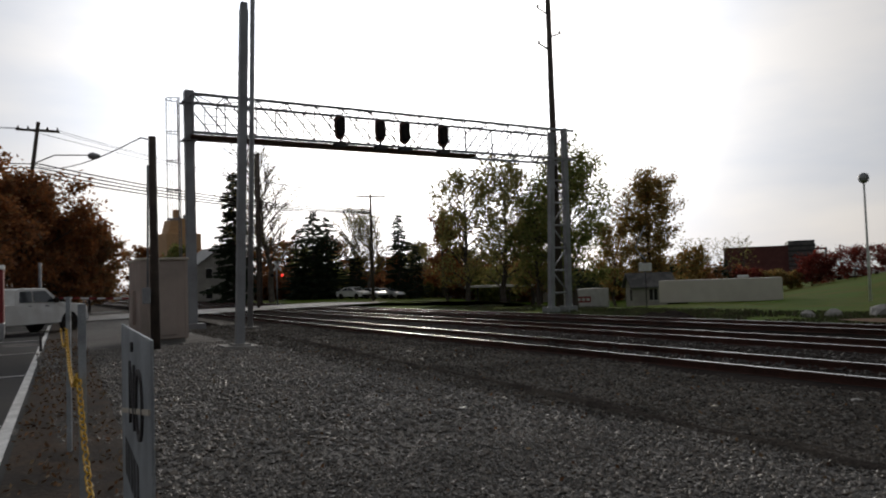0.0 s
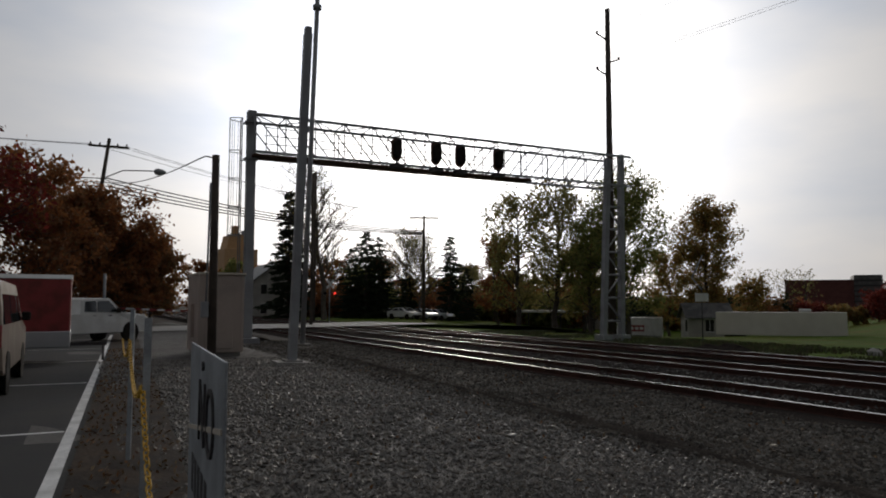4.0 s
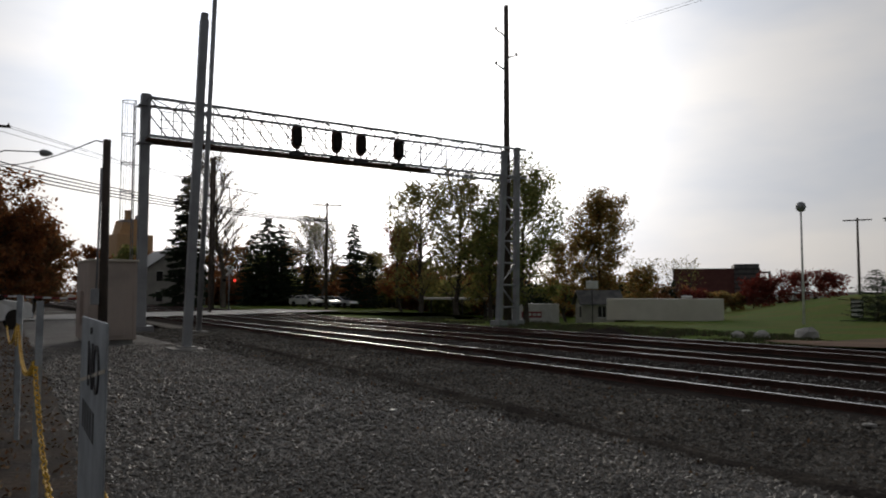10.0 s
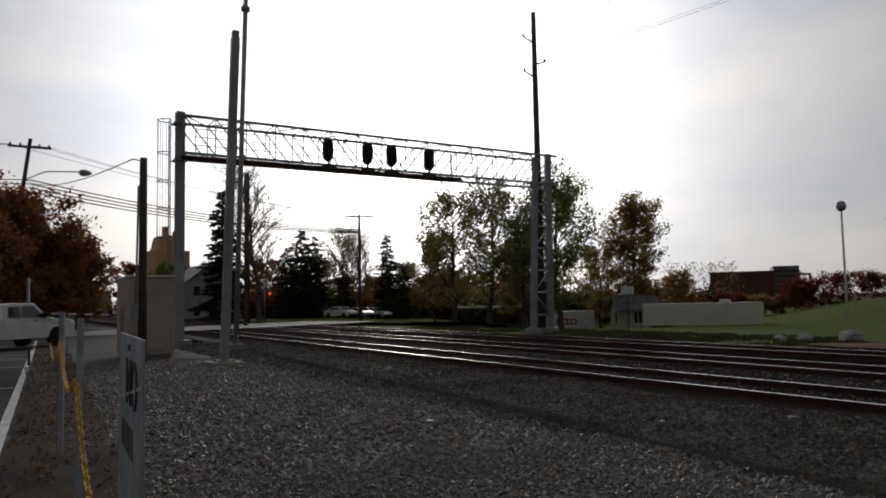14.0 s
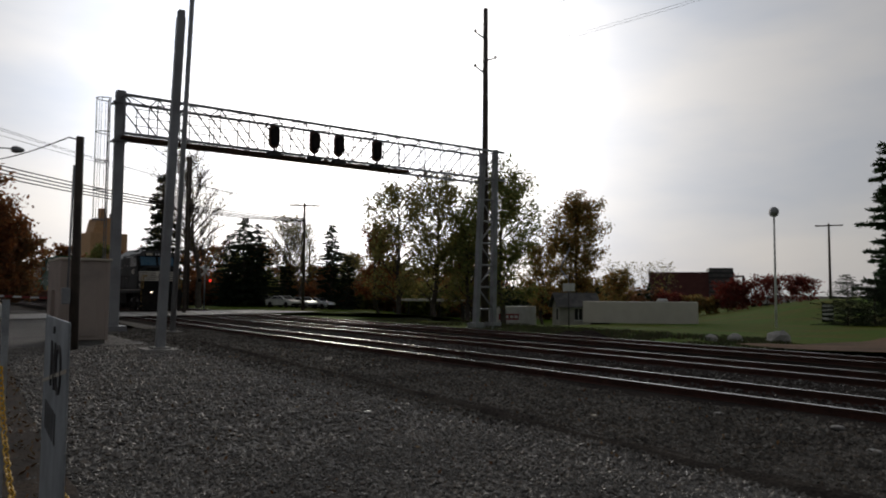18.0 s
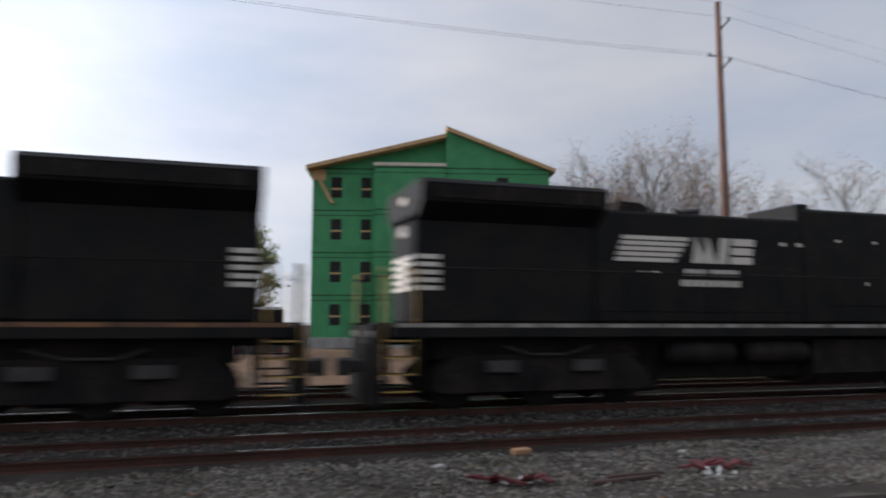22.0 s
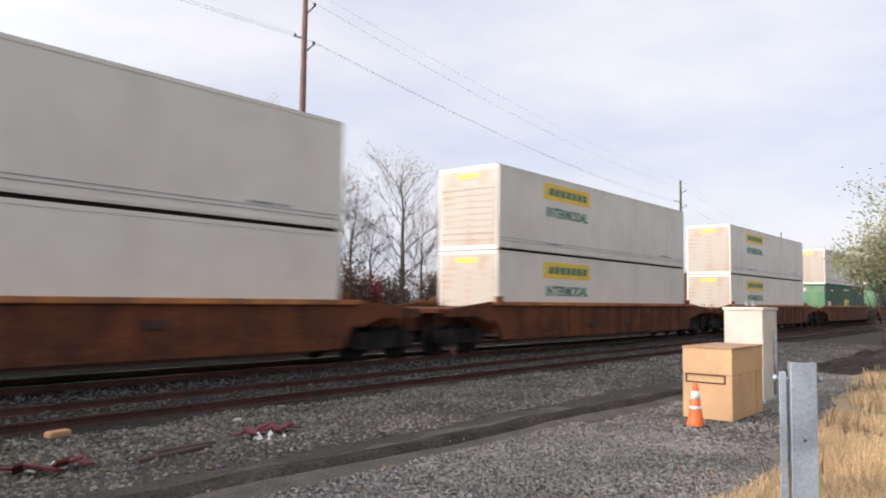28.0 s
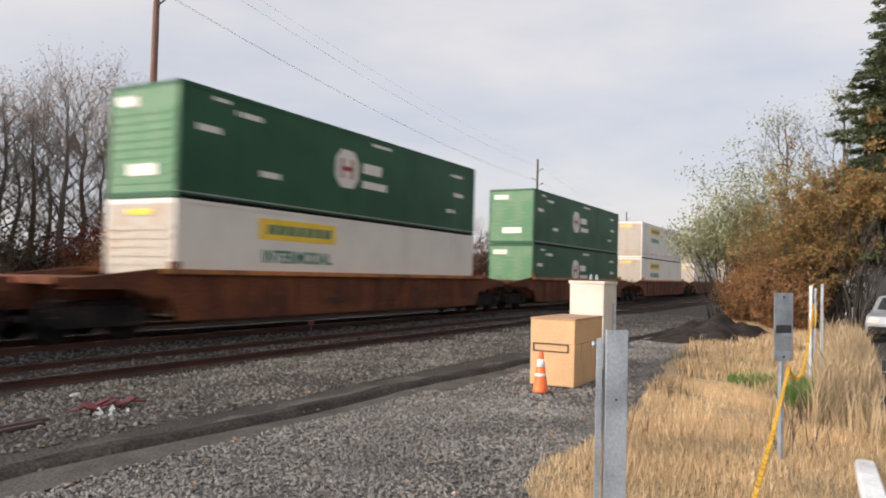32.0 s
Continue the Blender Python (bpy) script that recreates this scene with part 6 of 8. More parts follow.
def locomotive(m, number, label, big_tank):
    lo = thing("diesel_locomotive", m, label, "locomotive", "locomotives")
    Z = 1.78
    fr = part("underframe", MB().box(-10.3, 9.75, -1.5, 1.5, Z - 0.30, Z, 0.02).box(-10.6, 10.6, -0.8, 0.8, Z - 0.45, Z - 0.05), "black", lo)
    n = 13
    for s in (-1, 1):
        mb = MB()
        for i in range(n):
            a = -10.3 + 20.0 * i / n
            mb.box(a + 0.03, a + 20.0 / n - 0.03, s * 1.5 - 0.004 if s > 0 else -1.506, 1.506 if s > 0 else -1.496, Z - 0.09, Z - 0.01)
        part("sill_stripe", mb, "sillstripe" if not big_tank else "sillorange", fr, "dirty painted edge stripe along the walkway")
    # hood, tall section behind the cab, radiator wings
    part("engine_hood", MB().box(-5.6, 0.3, -0.95, 0.95, Z, 4.22, 0.06), "black", lo, "black engine hood")
    for i in range(8):
        for s in (-1, 1):
            x = -5.5 + i * 0.72
            part("hood_door", MB().box(x, x + 0.66, s * 0.955 - 0.012, s * 0.955 + 0.012, Z + 0.25, 3.05, 0.01), "black", lo)
    part("blower_hood", MB().box(0.3, 5.7, -0.98, 0.98, Z, 4.5, 0.07).box(0.2, 0.6, -0.9, 0.9, 4.2, 4.62), "black", lo)
    for s in (-1, 1):
        for x in (3.55, 4.6):
            gv = part("vent_frame", MB().box(x, x + 0.92, s * 0.99 - 0.015, s * 0.99 + 0.015, 3.86, 4.34, 0.01), "roofgrey", lo, "grey framed air intake behind the cab")
            for q in range(5):
                part("vent_slat", MB().box(x + 0.06, x + 0.86, s * 1.01 - 0.012, s * 1.01 + 0.012, 3.92 + q * 0.08, 3.95 + q * 0.08), "blackmatt", gv)
        part("intake_recess", MB().box(4.1, 4.6, s * 1.0 - 0.02, s * 1.0 + 0.02, 2.75, 3.25, 0.01), "blackmatt", lo, "dark recessed panel")
        if big_tank:
            part("warning_plate", MB().box(3.35, 3.58, s * 1.0 - 0.004, s * 1.0 + 0.004, 2.35, 2.55), "sillorange", lo, "rusty orange plate")
    for x in (0.9, 2.0, 3.1, 4.3):
        for s in (-1, 1):
            part("locker_door", MB().box(x, x + 0.85, s * 0.985 - 0.012, s * 0.985 + 0.012, 2.2, 3.6, 0.01), "black", lo)
    rad = part("radiator_housing", MB().box(-9.75, -5.6, -0.98, 0.98, Z, 4.0, 0.05).prism([(-0.98, 3.8), (-1.48, 4.12), (-1.55, 4.48), (-1.4, 4.58), (1.4, 4.58), (1.55, 4.48), (1.48, 4.12), (0.98, 3.8)], -9.75, -5.5, "x"), "black", lo, "flared radiator wings over the long hood end")
    for s in (-1, 1):
        for i in range(10):
            x = -9.4 + i * 0.38
            part("radiator_grille", MB().box(x, x + 0.3, s * 1.545 - 0.01, s * 1.545 + 0.01, 4.18, 4.44), "blackmatt", rad)

    part("exhaust", MB().prism([(-4.75, 4.2), (-3.75, 4.2), (-3.75, 4.38), (-3.95, 4.5), (-4.6, 4.52), (-4.65, 4.35)], -0.45, 0.45), "blackmatt", lo)
    horn = MB().tube((-2.5, 0, 4.2), (-2.5, 0, 4.4), 0.03)
    for k, dx in ((0, 0.35), (1, -0.3), (2, 0.25)):
        horn.tube((-2.5, -0.12 + 0.12 * k, 4.42), (-2.5 + dx, -0.12 + 0.12 * k, 4.44), 0.03, 0.09, 8)
    part("air_horn", horn, "darksteel", lo)
    # wide-nose cab
    part("cab", MB().prism([(5.7, Z), (8.75, Z), (8.75, 3.55), (8.35, 4.52), (5.7, 4.52)], -1.5, 1.5), "black", lo)
    part("cab_roof", MB().prism([(-1.52, 4.42), (-1.1, 4.72), (1.1, 4.72), (1.52, 4.42), (1.5, 4.36), (-1.5, 4.36)], 5.6, 8.5, "x"), "roofgrey", lo, "weathered grey cab roof")
    part("roof_units", MB().box(5.9, 6.7, -0.5, 0.5, 4.7, 4.83, 0.03).box(7.1, 7.9, -0.4, 0.4, 4.7, 4.8, 0.03).tube((7.5, 0.2, 4.8), (7.5, 0.2, 4.9), 0.05), "darksteel", lo)
    hb = part("headlight_box", MB().box(8.2, 8.62, -0.95, 0.95, 4.36, 4.62, 0.03), "black", lo, "black housing above the windshield")
    for q in (-0.62, 0.62):
        part("number_board", MB().box(8.62, 8.63, q - 0.26, q + 0.26, 4.40, 4.58), "ivory", hb, "pale number board")
    for q in (-0.11, 0.11):
        part("headlamp", MB().tube((8.6, q, 4.49), (8.64, q, 4.49), 0.085, n=12), "silver", hb)
    nose = part("nose", MB().add([(8.55, q, r) for q, r in ((-1.45, Z), (1.45, Z), (1.45, 3.2), (0.95, 3.68), (-0.95, 3.68), (-1.45, 3.2))] + [(9.75, q, r) for q, r in ((-1.45, Z), (1.45, Z), (1.45, 3.02), (0.95, 3.42), (-0.95, 3.42), (-1.45, 3.02))], [(0, 1, 2, 3, 4, 5), (11, 10, 9, 8, 7, 6)] + [(k, 6 + k, 6 + (k + 1) % 6, (k + 1) % 6) for k in range(6)]), "black", lo, "black wide nose")
    st = MB()
    for i in range(5):
        z = 2.42 + i * 0.155
        for s in (-1, 1):
            st.prism([(8.75 + 0.22 - i * 0.06, z), (9.756, z), (9.756, z + 0.09), (8.75 + 0.20 - i * 0.06, z + 0.09)], s * 1.452, s * 1.458)
        st.box(9.752, 9.758, -1.45, -0.32, z, z + 0.09).box(9.752, 9.758, 0.32, 1.45, z, z + 0.09)
    st.box(9.752, 9.760, -0.32, 0.32, 2.42, 3.16)
    part("nose_stripes", st, "cwhite", nose, "white stripes round the nose")
    part("nose_emblem", MB().prism([(-0.12, 2.45), (0.1, 2.45), (0.18, 2.9), (0.02, 3.1), (-0.1, 2.85)], 9.76, 9.764, "x"), "black", nose)
    for s in (-1, 1):
        part("cab_doorplate", MB().box(9.1, 9.35, s * 1.456 - 0.004, s * 1.456 + 0.004, 1.95, 2.2), "cwhite", nose)
    part("windshield", MB().add([(8.76, -1.3, 3.62), (8.76, -0.1, 3.62), (8.47, -0.1, 4.3), (8.47, -1.3, 4.3)], [(0, 1, 2, 3)]).add([(8.76, 0.1, 3.62), (8.76, 1.3, 3.62), (8.47, 1.3, 4.3), (8.47, 0.1, 4.3)], [(0, 1, 2, 3)]), "blueglass", lo, "pale reflecting windshield")
    for s in (-1, 1):
        y = s * 1.503
        ya, yb = min(y, y + s * 0.03), max(y, y + s * 0.03)
        fm = part("cab_window", MB().box(5.95, 8.15, ya, yb, 3.53, 3.58).box(5.95, 8.15, ya, yb, 4.25, 4.30).box(5.95, 6.02, ya, yb, 3.58, 4.25).box(6.38, 6.48, ya, yb, 3.58, 4.25).box(6.99, 7.10, ya, yb, 3.58, 4.25).box(7.57, 7.68, ya, yb, 3.58, 4.25).box(8.08, 8.15, ya, yb, 3.58, 4.25), "roofgrey", lo, "grey framed side window")
        pane = MB()
        for a, b in ((6.02, 6.38), (6.48, 6.99), (7.10, 7.57), (7.68, 8.08)):
            pane.box(a, b, min(y, y + s * 0.012), max(y, y + s * 0.012), 3.58, 4.25)
        part("pane", pane, "cabglass", fm)
        part("sunshade", MB().add([(6.2, s * 1.5, 4.36), (7.9, s * 1.5, 4.36), (7.9, s * 1.95, 4.22), (6.2, s * 1.95, 4.22), (6.2, s * 1.5, 4.34), (7.9, s * 1.5, 4.34), (7.9, s * 1.95, 4.2), (6.2, s * 1.95, 4.2)], [(0, 1, 2, 3), (7, 6, 5, 4), (0, 4, 5, 1), (1, 5, 6, 2), (2, 6, 7, 3), (3, 7, 4, 0)]), "roofgrey", lo)
        # side lettering: stripes and the emblem's plain shape, reading the same way on both sides
        def put(rects):
            return rects if s < 0 else [(-6.2 - q[1], -6.2 - q[0], q[2], q[3], *(q[4:5])) for q in rects]

        side = s * 0.972
        bars = []
        for i in range(5):
            z = 3.12 + i * 0.12
            bars.append(((-5.7 if big_tank else -5.05) + 0.05 * i, -3.45 + 0.10 * i, z, z + 0.085, 0.03))
        decal_bars("side_stripes", lo, side, put(bars), "cwhite", "white lettering stripes")
        decal_bars("side_emblem", lo, side, put([(-2.98, -2.68, 3.12, 3.7, 0.12), (-2.62, -2.30, 3.12, 3.7, -0.22), (-2.28, -2.02, 3.12, 3.7, 0.12), (-1.92, -1.28, 3.12, 3.28, 0.02), (-1.88, -1.26, 3.33, 3.49, 0.02), (-1.84, -1.2, 3.54, 3.7, 0.02)]), "cwhite", "white initials as plain bars")
        decal_bars("side_lettering", lo, side, put([(-3.2 + 0.2 * q + (0.12 if q > 2 else 0), -3.05 + 0.2 * q + (0.12 if q > 2 else 0), 2.84, 2.98, 0.03) for q in range(7)] + [(-3.3 + 0.21 * q, -3.14 + 0.21 * q, 2.6, 2.74, 0.03) for q in range(8)]), "cwhite", "two lines of white lettering")
        decal_bars("hood_marks", lo, side * 1.0, [(x, x + 0.14, 3.58, 3.66) for x in (-0.4, 0.1)] + [(-4.4, -4.3, 2.85, 2.92), (-4.1, -3.9, 2.85, 2.92)], "cwhite")
        decal_bars("aux_marks", lo, s * 1.004, [(x, x + 0.14, 3.72, 3.78) for x in (1.3, 2.5, 3.6, 5.0)] + [(4.2, 4.35, 4.0, 4.1), (2.2, 2.3, 2.7, 2.78)], "cwhite")
        digits(lo, number, 0.58, pose(7.05, y * 1.004, 2.97, 90, 0, 0 if s < 0 else 180), "cwhite")
        # rear hood end stripes on the side
        decal_bars("end_stripes", lo, s * 0.984, [(-9.7, -9.2, 2.42 + 0.155 * i, 2.51 + 0.155 * i) for i in range(5)], "cwhite")
    re = MB()
    for i in range(5):
        z = 2.42 + i * 0.155
        re.box(-9.758, -9.752, -0.9, 0.9, z, z + 0.09)
    re.box(-9.76, -9.75, -0.3, 0.3, 2.42, 3.1)
    part("rear_stripes", re, "cwhite", rad, "white stripes on the hood end")
    digits(rad, number, 0.34, pose(-9.765, 0.0, 3.55, 90, 0, -90), "cwhite")
    part("rear_headlights", MB().tube((-9.7, -0.12, 4.3), (-9.78, -0.12, 4.3), 0.09).tube((-9.7, 0.12, 4.3), (-9.78, 0.12, 4.3), 0.09), "ivory", rad)
    # handrails
    for s in (-1, 1):
        mb = MB()
        for i in range(11):
            x = -10.0 + i * 1.55
            mb.tube((x, s * 1.46, Z), (x, s * 1.46, Z + 1.05), 0.02, n=6)
        mb.tube((-10.0, s * 1.46, Z + 1.05), (5.5, s * 1.46, Z + 1.05), 0.02, n=6)
        part("side_handrail", mb, "blackmatt", lo)
        for xe in (9.85, 10.5, -9.85, -10.5):
            pr = MB().path([(xe, s * 1.45, 0.75), (xe, s * 1.47, Z + 0.9), (xe, s * 1.3, Z + 1.05), (xe, s * 1.1, Z + 0.95)], 0.025, 6)
            part("grab_rail", pr, "railing", lo, "yellow-painted grab rail")
        for xe in (9.75, -10.6):
            y0, y1 = (1.15, 1.5) if s > 0 else (-1.5, -1.15)
            sp = part("step_well", MB().box(xe, xe + 0.85, y0, y1, Z - 0.04, Z), "blackmatt", lo, "open step well")
            for k in range(4):
                z = 0.42 + 0.33 * k
                part("step", MB().box(xe + 0.06, xe + 0.79, y0, y1, z, z + 0.035), "blackmatt", sp)
            for q in (xe, xe + 0.8):
                part("step_side", MB().box(q, q + 0.05, y0, y1, 0.38, Z), "blackmatt", sp)
            for k in range(4):
                z = 0.42 + 0.33 * k
                part("step_edge", MB().box(xe + 0.1, xe + 0.75, s * 1.505 - 0.004, s * 1.505 + 0.004, z, z + 0.03), "railing", sp)
    for xe, s in ((10.6, 1), (-10.6, -1)):
        part("pilot", MB().prism([(-1.5, 0.15), (1.5, 0.15), (1.5, 0.9), (1.0, 1.35), (-1.0, 1.35), (-1.5, 0.9)], xe - s * 0.08, xe + s * 0.06, "x"), "blackmatt", lo, "black pilot plate")
        part("coupler", MB().box(min(xe, xe + s * 0.5), max(xe, xe + s * 0.5), -0.12, 0.12, 0.75, 1.0, 0.03).box(xe + s * 0.45 - 0.14, xe + s * 0.45 + 0.14, -0.2, 0.2, 0.68, 1.05, 0.05), "darksteel", lo)
        [part("ditch_light", MB().tube((xe - 0.02, q, 1.55), (xe + s * 0.06, q, 1.55), 0.07), "headlight" if (s > 0 and not big_tank) else "ivory", lo, "round ditch light") for q in (-0.85, 0.85)]
        part("end_rail", MB().tube((xe, -1.1, Z + 0.9), (xe, -0.3, Z + 0.9), 0.02).tube((xe, 0.3, Z + 0.9), (xe, 1.1, Z + 0.9), 0.02).tube((xe, -0.3, Z - 0.05), (xe, -0.3, Z + 1.2), 0.03).tube((xe, 0.3, Z - 0.05), (xe, 0.3, Z + 0.9), 0.02), "blackmatt", lo)
    # trucks and tank
    for xc in (-6.9, 6.9):
        truck(lo, xc, (-2.0, 0.0, 2.0), 0.53, 0.55, 1.12)
        for s in (-1, 1):
            for a in (-1.0, 1.0):
                part("brake_cylinder", MB().box(xc + a - 0.35, xc + a + 0.35, s * 1.2 - 0.08, s * 1.2 + 0.08, 0.75, 1.0, 0.02), "darksteel", lo)
        # added dark block that closes the see-through gap above the bogie
        part("bogie_deck", MB().box(xc - 2.5, xc + 2.5, -0.92, 0.92, 1.0, 1.5, 0.05), "blackmatt", lo, "plain dark block added to fill the shaded gap over the bogie")
        for a in (-2.0, 0.0, 2.0):
            part("traction_motor", MB().box(xc + a + 0.25, xc + a + 1.15, -0.62, 0.62, 0.22, 0.95, 0.08), "blackmatt", lo)
        for s in (-1, 1):
            part("sand_pipe", MB().path([(xc + 2.75, s * 1.05, 1.35), (xc + 2.7, s * 0.95, 0.6), (xc + 2.62, s * 0.78, 0.12)], 0.025, 6), "blackmatt", lo)
            part("brake_hose", MB().path([(xc - 0.9, s * 1.18, 1.3), (xc - 0.4, s * 1.22, 1.12), (xc + 0.5, s * 1.22, 1.12), (xc + 1.1, s * 1.18, 1.3)], 0.03, 6), "darksteel", lo)
    # added dark block, keeps the space between bogies and tank in darkness
    part("equipment_rack", MB().box(-4.6, 4.6, -0.7, 0.7, 0.5, 1.36, 0.04), "blackmatt", lo, "plain dark block added to fill the shaded gap under the frame")
    if big_tank:
        part("fuel_tank", MB().prism([(-1.35, 0.5), (-1.0, 0.22), (1.0, 0.22), (1.35, 0.5), (1.45, 1.4), (-1.45, 1.4)], -4.0, 3.6, "x"), "darkrust", lo, "long dust-brown fuel tank")
    else:
        part("fuel_tank", MB().prism([(-1.2, 0.6), (-0.9, 0.35), (0.9, 0.35), (1.2, 0.6), (1.25, 1.4), (-1.25, 1.4)], 0.2, 3.6, "x"), "blackmatt", lo)
        for s in (-1, 1):
            for a in (-3.9, -1.8):
                part("air_reservoir", MB().lathe([(0.1, a), (0.24, a + 0.08), (0.26, a + 0.2), (0.26, a + 1.6), (0.24, a + 1.72), (0.1, a + 1.8)], 14, "x", (0, s * 1.15, 1.12)), "blackmatt", lo, "long round air tank")
    # the body above the walkway stands a little taller than drawn
    for ob in lo.children_recursive:
        if abs(ob.matrix_basis.translation.z) > 0.01:
            ob.matrix_basis.translation.z += 0.06 * max(0.0, ob.matrix_basis.translation.z - Z)
        else:
            for v in ob.data.vertices:
                v.co.z += 0.06 * max(0.0, v.co.z - Z)
    return lo


def container(parent_m, kind, label, group="containers"):
    """A 53-foot container, origin at the middle of its floor."""
    hL, hW, H = 8.08, 1.295, 2.9
    green = kind in ("green", "green_plain")
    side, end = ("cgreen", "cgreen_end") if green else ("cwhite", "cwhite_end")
    co = thing("freight_container", parent_m, label, "container", group)
    part("shell", MB().box(-hL + 0.02, hL - 0.02, -hW + 0.012, hW - 0.012, 0.1, H - 0.03), side, co)
    fr = MB()
    for s in (-1, 1):
        fr.box(-hL, hL, s * hW - 0.05 if s > 0 else -hW, hW if s > 0 else -hW + 0.05, 0.07, 0.16).box(-hL, hL, s * hW - 0.05 if s > 0 else -hW, hW if s > 0 else -hW + 0.05, H - 0.1, H)
        for x in (-hL, -6.1, 6.0, hL - 0.1):
            fr.box(x, x + 0.1, s * hW - 0.03 if s > 0 else -hW, hW if s > 0 else -hW + 0.03, 0.16, H - 0.1)
    for x in (-hL, hL - 0.06):
        fr.box(x, x + 0.06, -hW, hW, 0.0, 0.14).box(x, x + 0.06, -hW, hW, H - 0.12, H)
    part("corner_frame", fr, side, co)
    # end colours differ from the sides to allow for how the sun falls
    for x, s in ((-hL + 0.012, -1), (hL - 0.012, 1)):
        pan = part("end_panel", MB().box(min(x, x + s * 0.006), max(x, x + s * 0.006), -hW + 0.08, hW - 0.08, 0.14, H - 0.12), end, co, "ribbed end panel, green lightened as if sunlit" if green else "ribbed white end panel streaked with rust")
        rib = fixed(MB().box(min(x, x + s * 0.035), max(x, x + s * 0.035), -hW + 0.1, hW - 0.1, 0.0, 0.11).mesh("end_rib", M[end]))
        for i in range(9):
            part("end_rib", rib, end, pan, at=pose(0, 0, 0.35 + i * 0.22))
    seam = MB()
    for s in (-1, 1):
        for i in range(1, 13):
            x = -hL + i * 1.24
            seam.box(x - 0.008, x + 0.008, s * (hW - 0.012) - 0.003, s * (hW - 0.012) + 0.003, 0.2, H - 0.14)
    tagged(part("side_seams", seam, side, co), kind="stuff")
    part("floor_frame", MB().box(-hL + 0.1, hL - 0.1, -hW + 0.09, hW - 0.09, 0.0, 0.1), "blackmatt", co, "dark recessed floor frame")
    for s in (-1, 1):
        part("scuff_strip", MB().box(-hL + 0.05, hL - 0.05, s * (hW + 0.004) - 0.004, s * (hW + 0.004) + 0.004, 0.125, 0.16), "steel" if green else side, co, "pale scuffed lower edge")
    y = hW - 0.012
    for s in (-1, 1):
        if kind == "green_plain":
            decal_bars("label_panel", co, s * y, [(-0.9, 0.9, 0.5, 1.7)], "cyellow", "yellow label panel")
            decal_bars("label_mark", co, s * (y + 0.007), [(0.0, 0.75, 0.7, 1.45)], "blueglass", "blue square on the label")
            [decal_bars("marking", co, s * y, [q], "cwhite") for q in [(-6.2, -5.2, 2.35, 2.5), (-1.2, 1.2, 2.5, 2.62), (5.9, 6.9, 2.3, 2.42), (6.2, 7.0, 0.6, 0.76), (-7.4, -6.2, 1.1, 1.5)]]
        elif green:
            em = MB().prism([(x * 0.98 - 1.2, z * 1.0 + 1.62) for x, z in ((-0.32, -0.62), (0.32, -0.62), (0.62, -0.3), (0.62, 0.3), (0.32, 0.62), (-0.32, 0.62), (-0.62, 0.3), (-0.62, -0.3))], s * y, s * (y + 0.006))
            e = part("emblem", em, "cwhite", co, "white eight-sided emblem")
            part("emblem_mark", MB().box(-1.55, -1.4, s * (y + 0.008) - 0.002, s * (y + 0.008) + 0.002, 1.3, 1.95).box(-1.0, -0.85, s * (y + 0.008) - 0.002, s * (y + 0.008) + 0.002, 1.3, 1.95).box(-1.4, -1.0, s * (y + 0.008) - 0.002, s * (y + 0.008) + 0.002, 1.55, 1.7), "red", e)
            decal_bars("lettering", co, s * y, [(-0.35, 0.75, 1.6, 1.95, 0.05), (-0.35, 1.1, 1.1, 1.35, 0.05)], "cwhite", "white lettering as bars")
            [decal_bars("marking", co, s * y, [q], "cwhite") for q in [(-6.2, -5.2, 2.35, 2.5), (-7.5, -6.7, 1.75, 1.92), (-5.2, -4.4, 0.85, 1.02), (5.9, 6.9, 2.3, 2.42), (6.2, 7.0, 1.5, 1.66), (5.6, 6.3, 0.8, 0.95), (-7.0, -6.4, 2.6, 2.7), (0.2, 1.4, 2.6, 2.7)]]
        else:
            decal_bars("banner", co, s * y, [(-5.2, -1.7, 2.04, 2.64)], "cyellow", "yellow banner")
            [decal_bars("banner_letter", co, s * (y + 0.007), [(-4.85 + i * 0.42, -4.53 + i * 0.42, 2.20, 2.48, 0.05)], "ctext", "dark slanted letter as a bar") for i in range(7)]
            [decal_bars("rail_line", co, s * (y + 0.003), [(-8.0, 8.0, q, q + 0.022)], "steel", "thin dark line along the lower rail") for q in (0.30, 0.40)]
            digits(co, "INTERMODAL", 0.50, pose(-3.45, s * (y + 0.004), 1.40, 90, 0, 0 if s < 0 else 180), "ctext", "lettering")
            [decal_bars("marking", co, s * y, [q], "steel") for q in [(-5.0, -3.9, 0.35, 0.42), (5.2, 6.4, 0.45, 0.52)]]
    for x, s in ((-hL - 0.03, -1), (hL + 0.03, 1)):
        lab = MB()
        if green:
            part("end_label", MB().box(x - 0.004, x + 0.004, -0.6, 0.5, 0.55, 0.85), "cwhite", co)
            lab.box(x - 0.004, x + 0.004, 0.2, 1.0, 2.35, 2.6)
        else:
            lab.box(x - 0.004, x + 0.004, -0.45, 0.45, 2.49, 2.64)
        part("end_label", lab, "cwhite" if green else "cyellow", co)
    return co


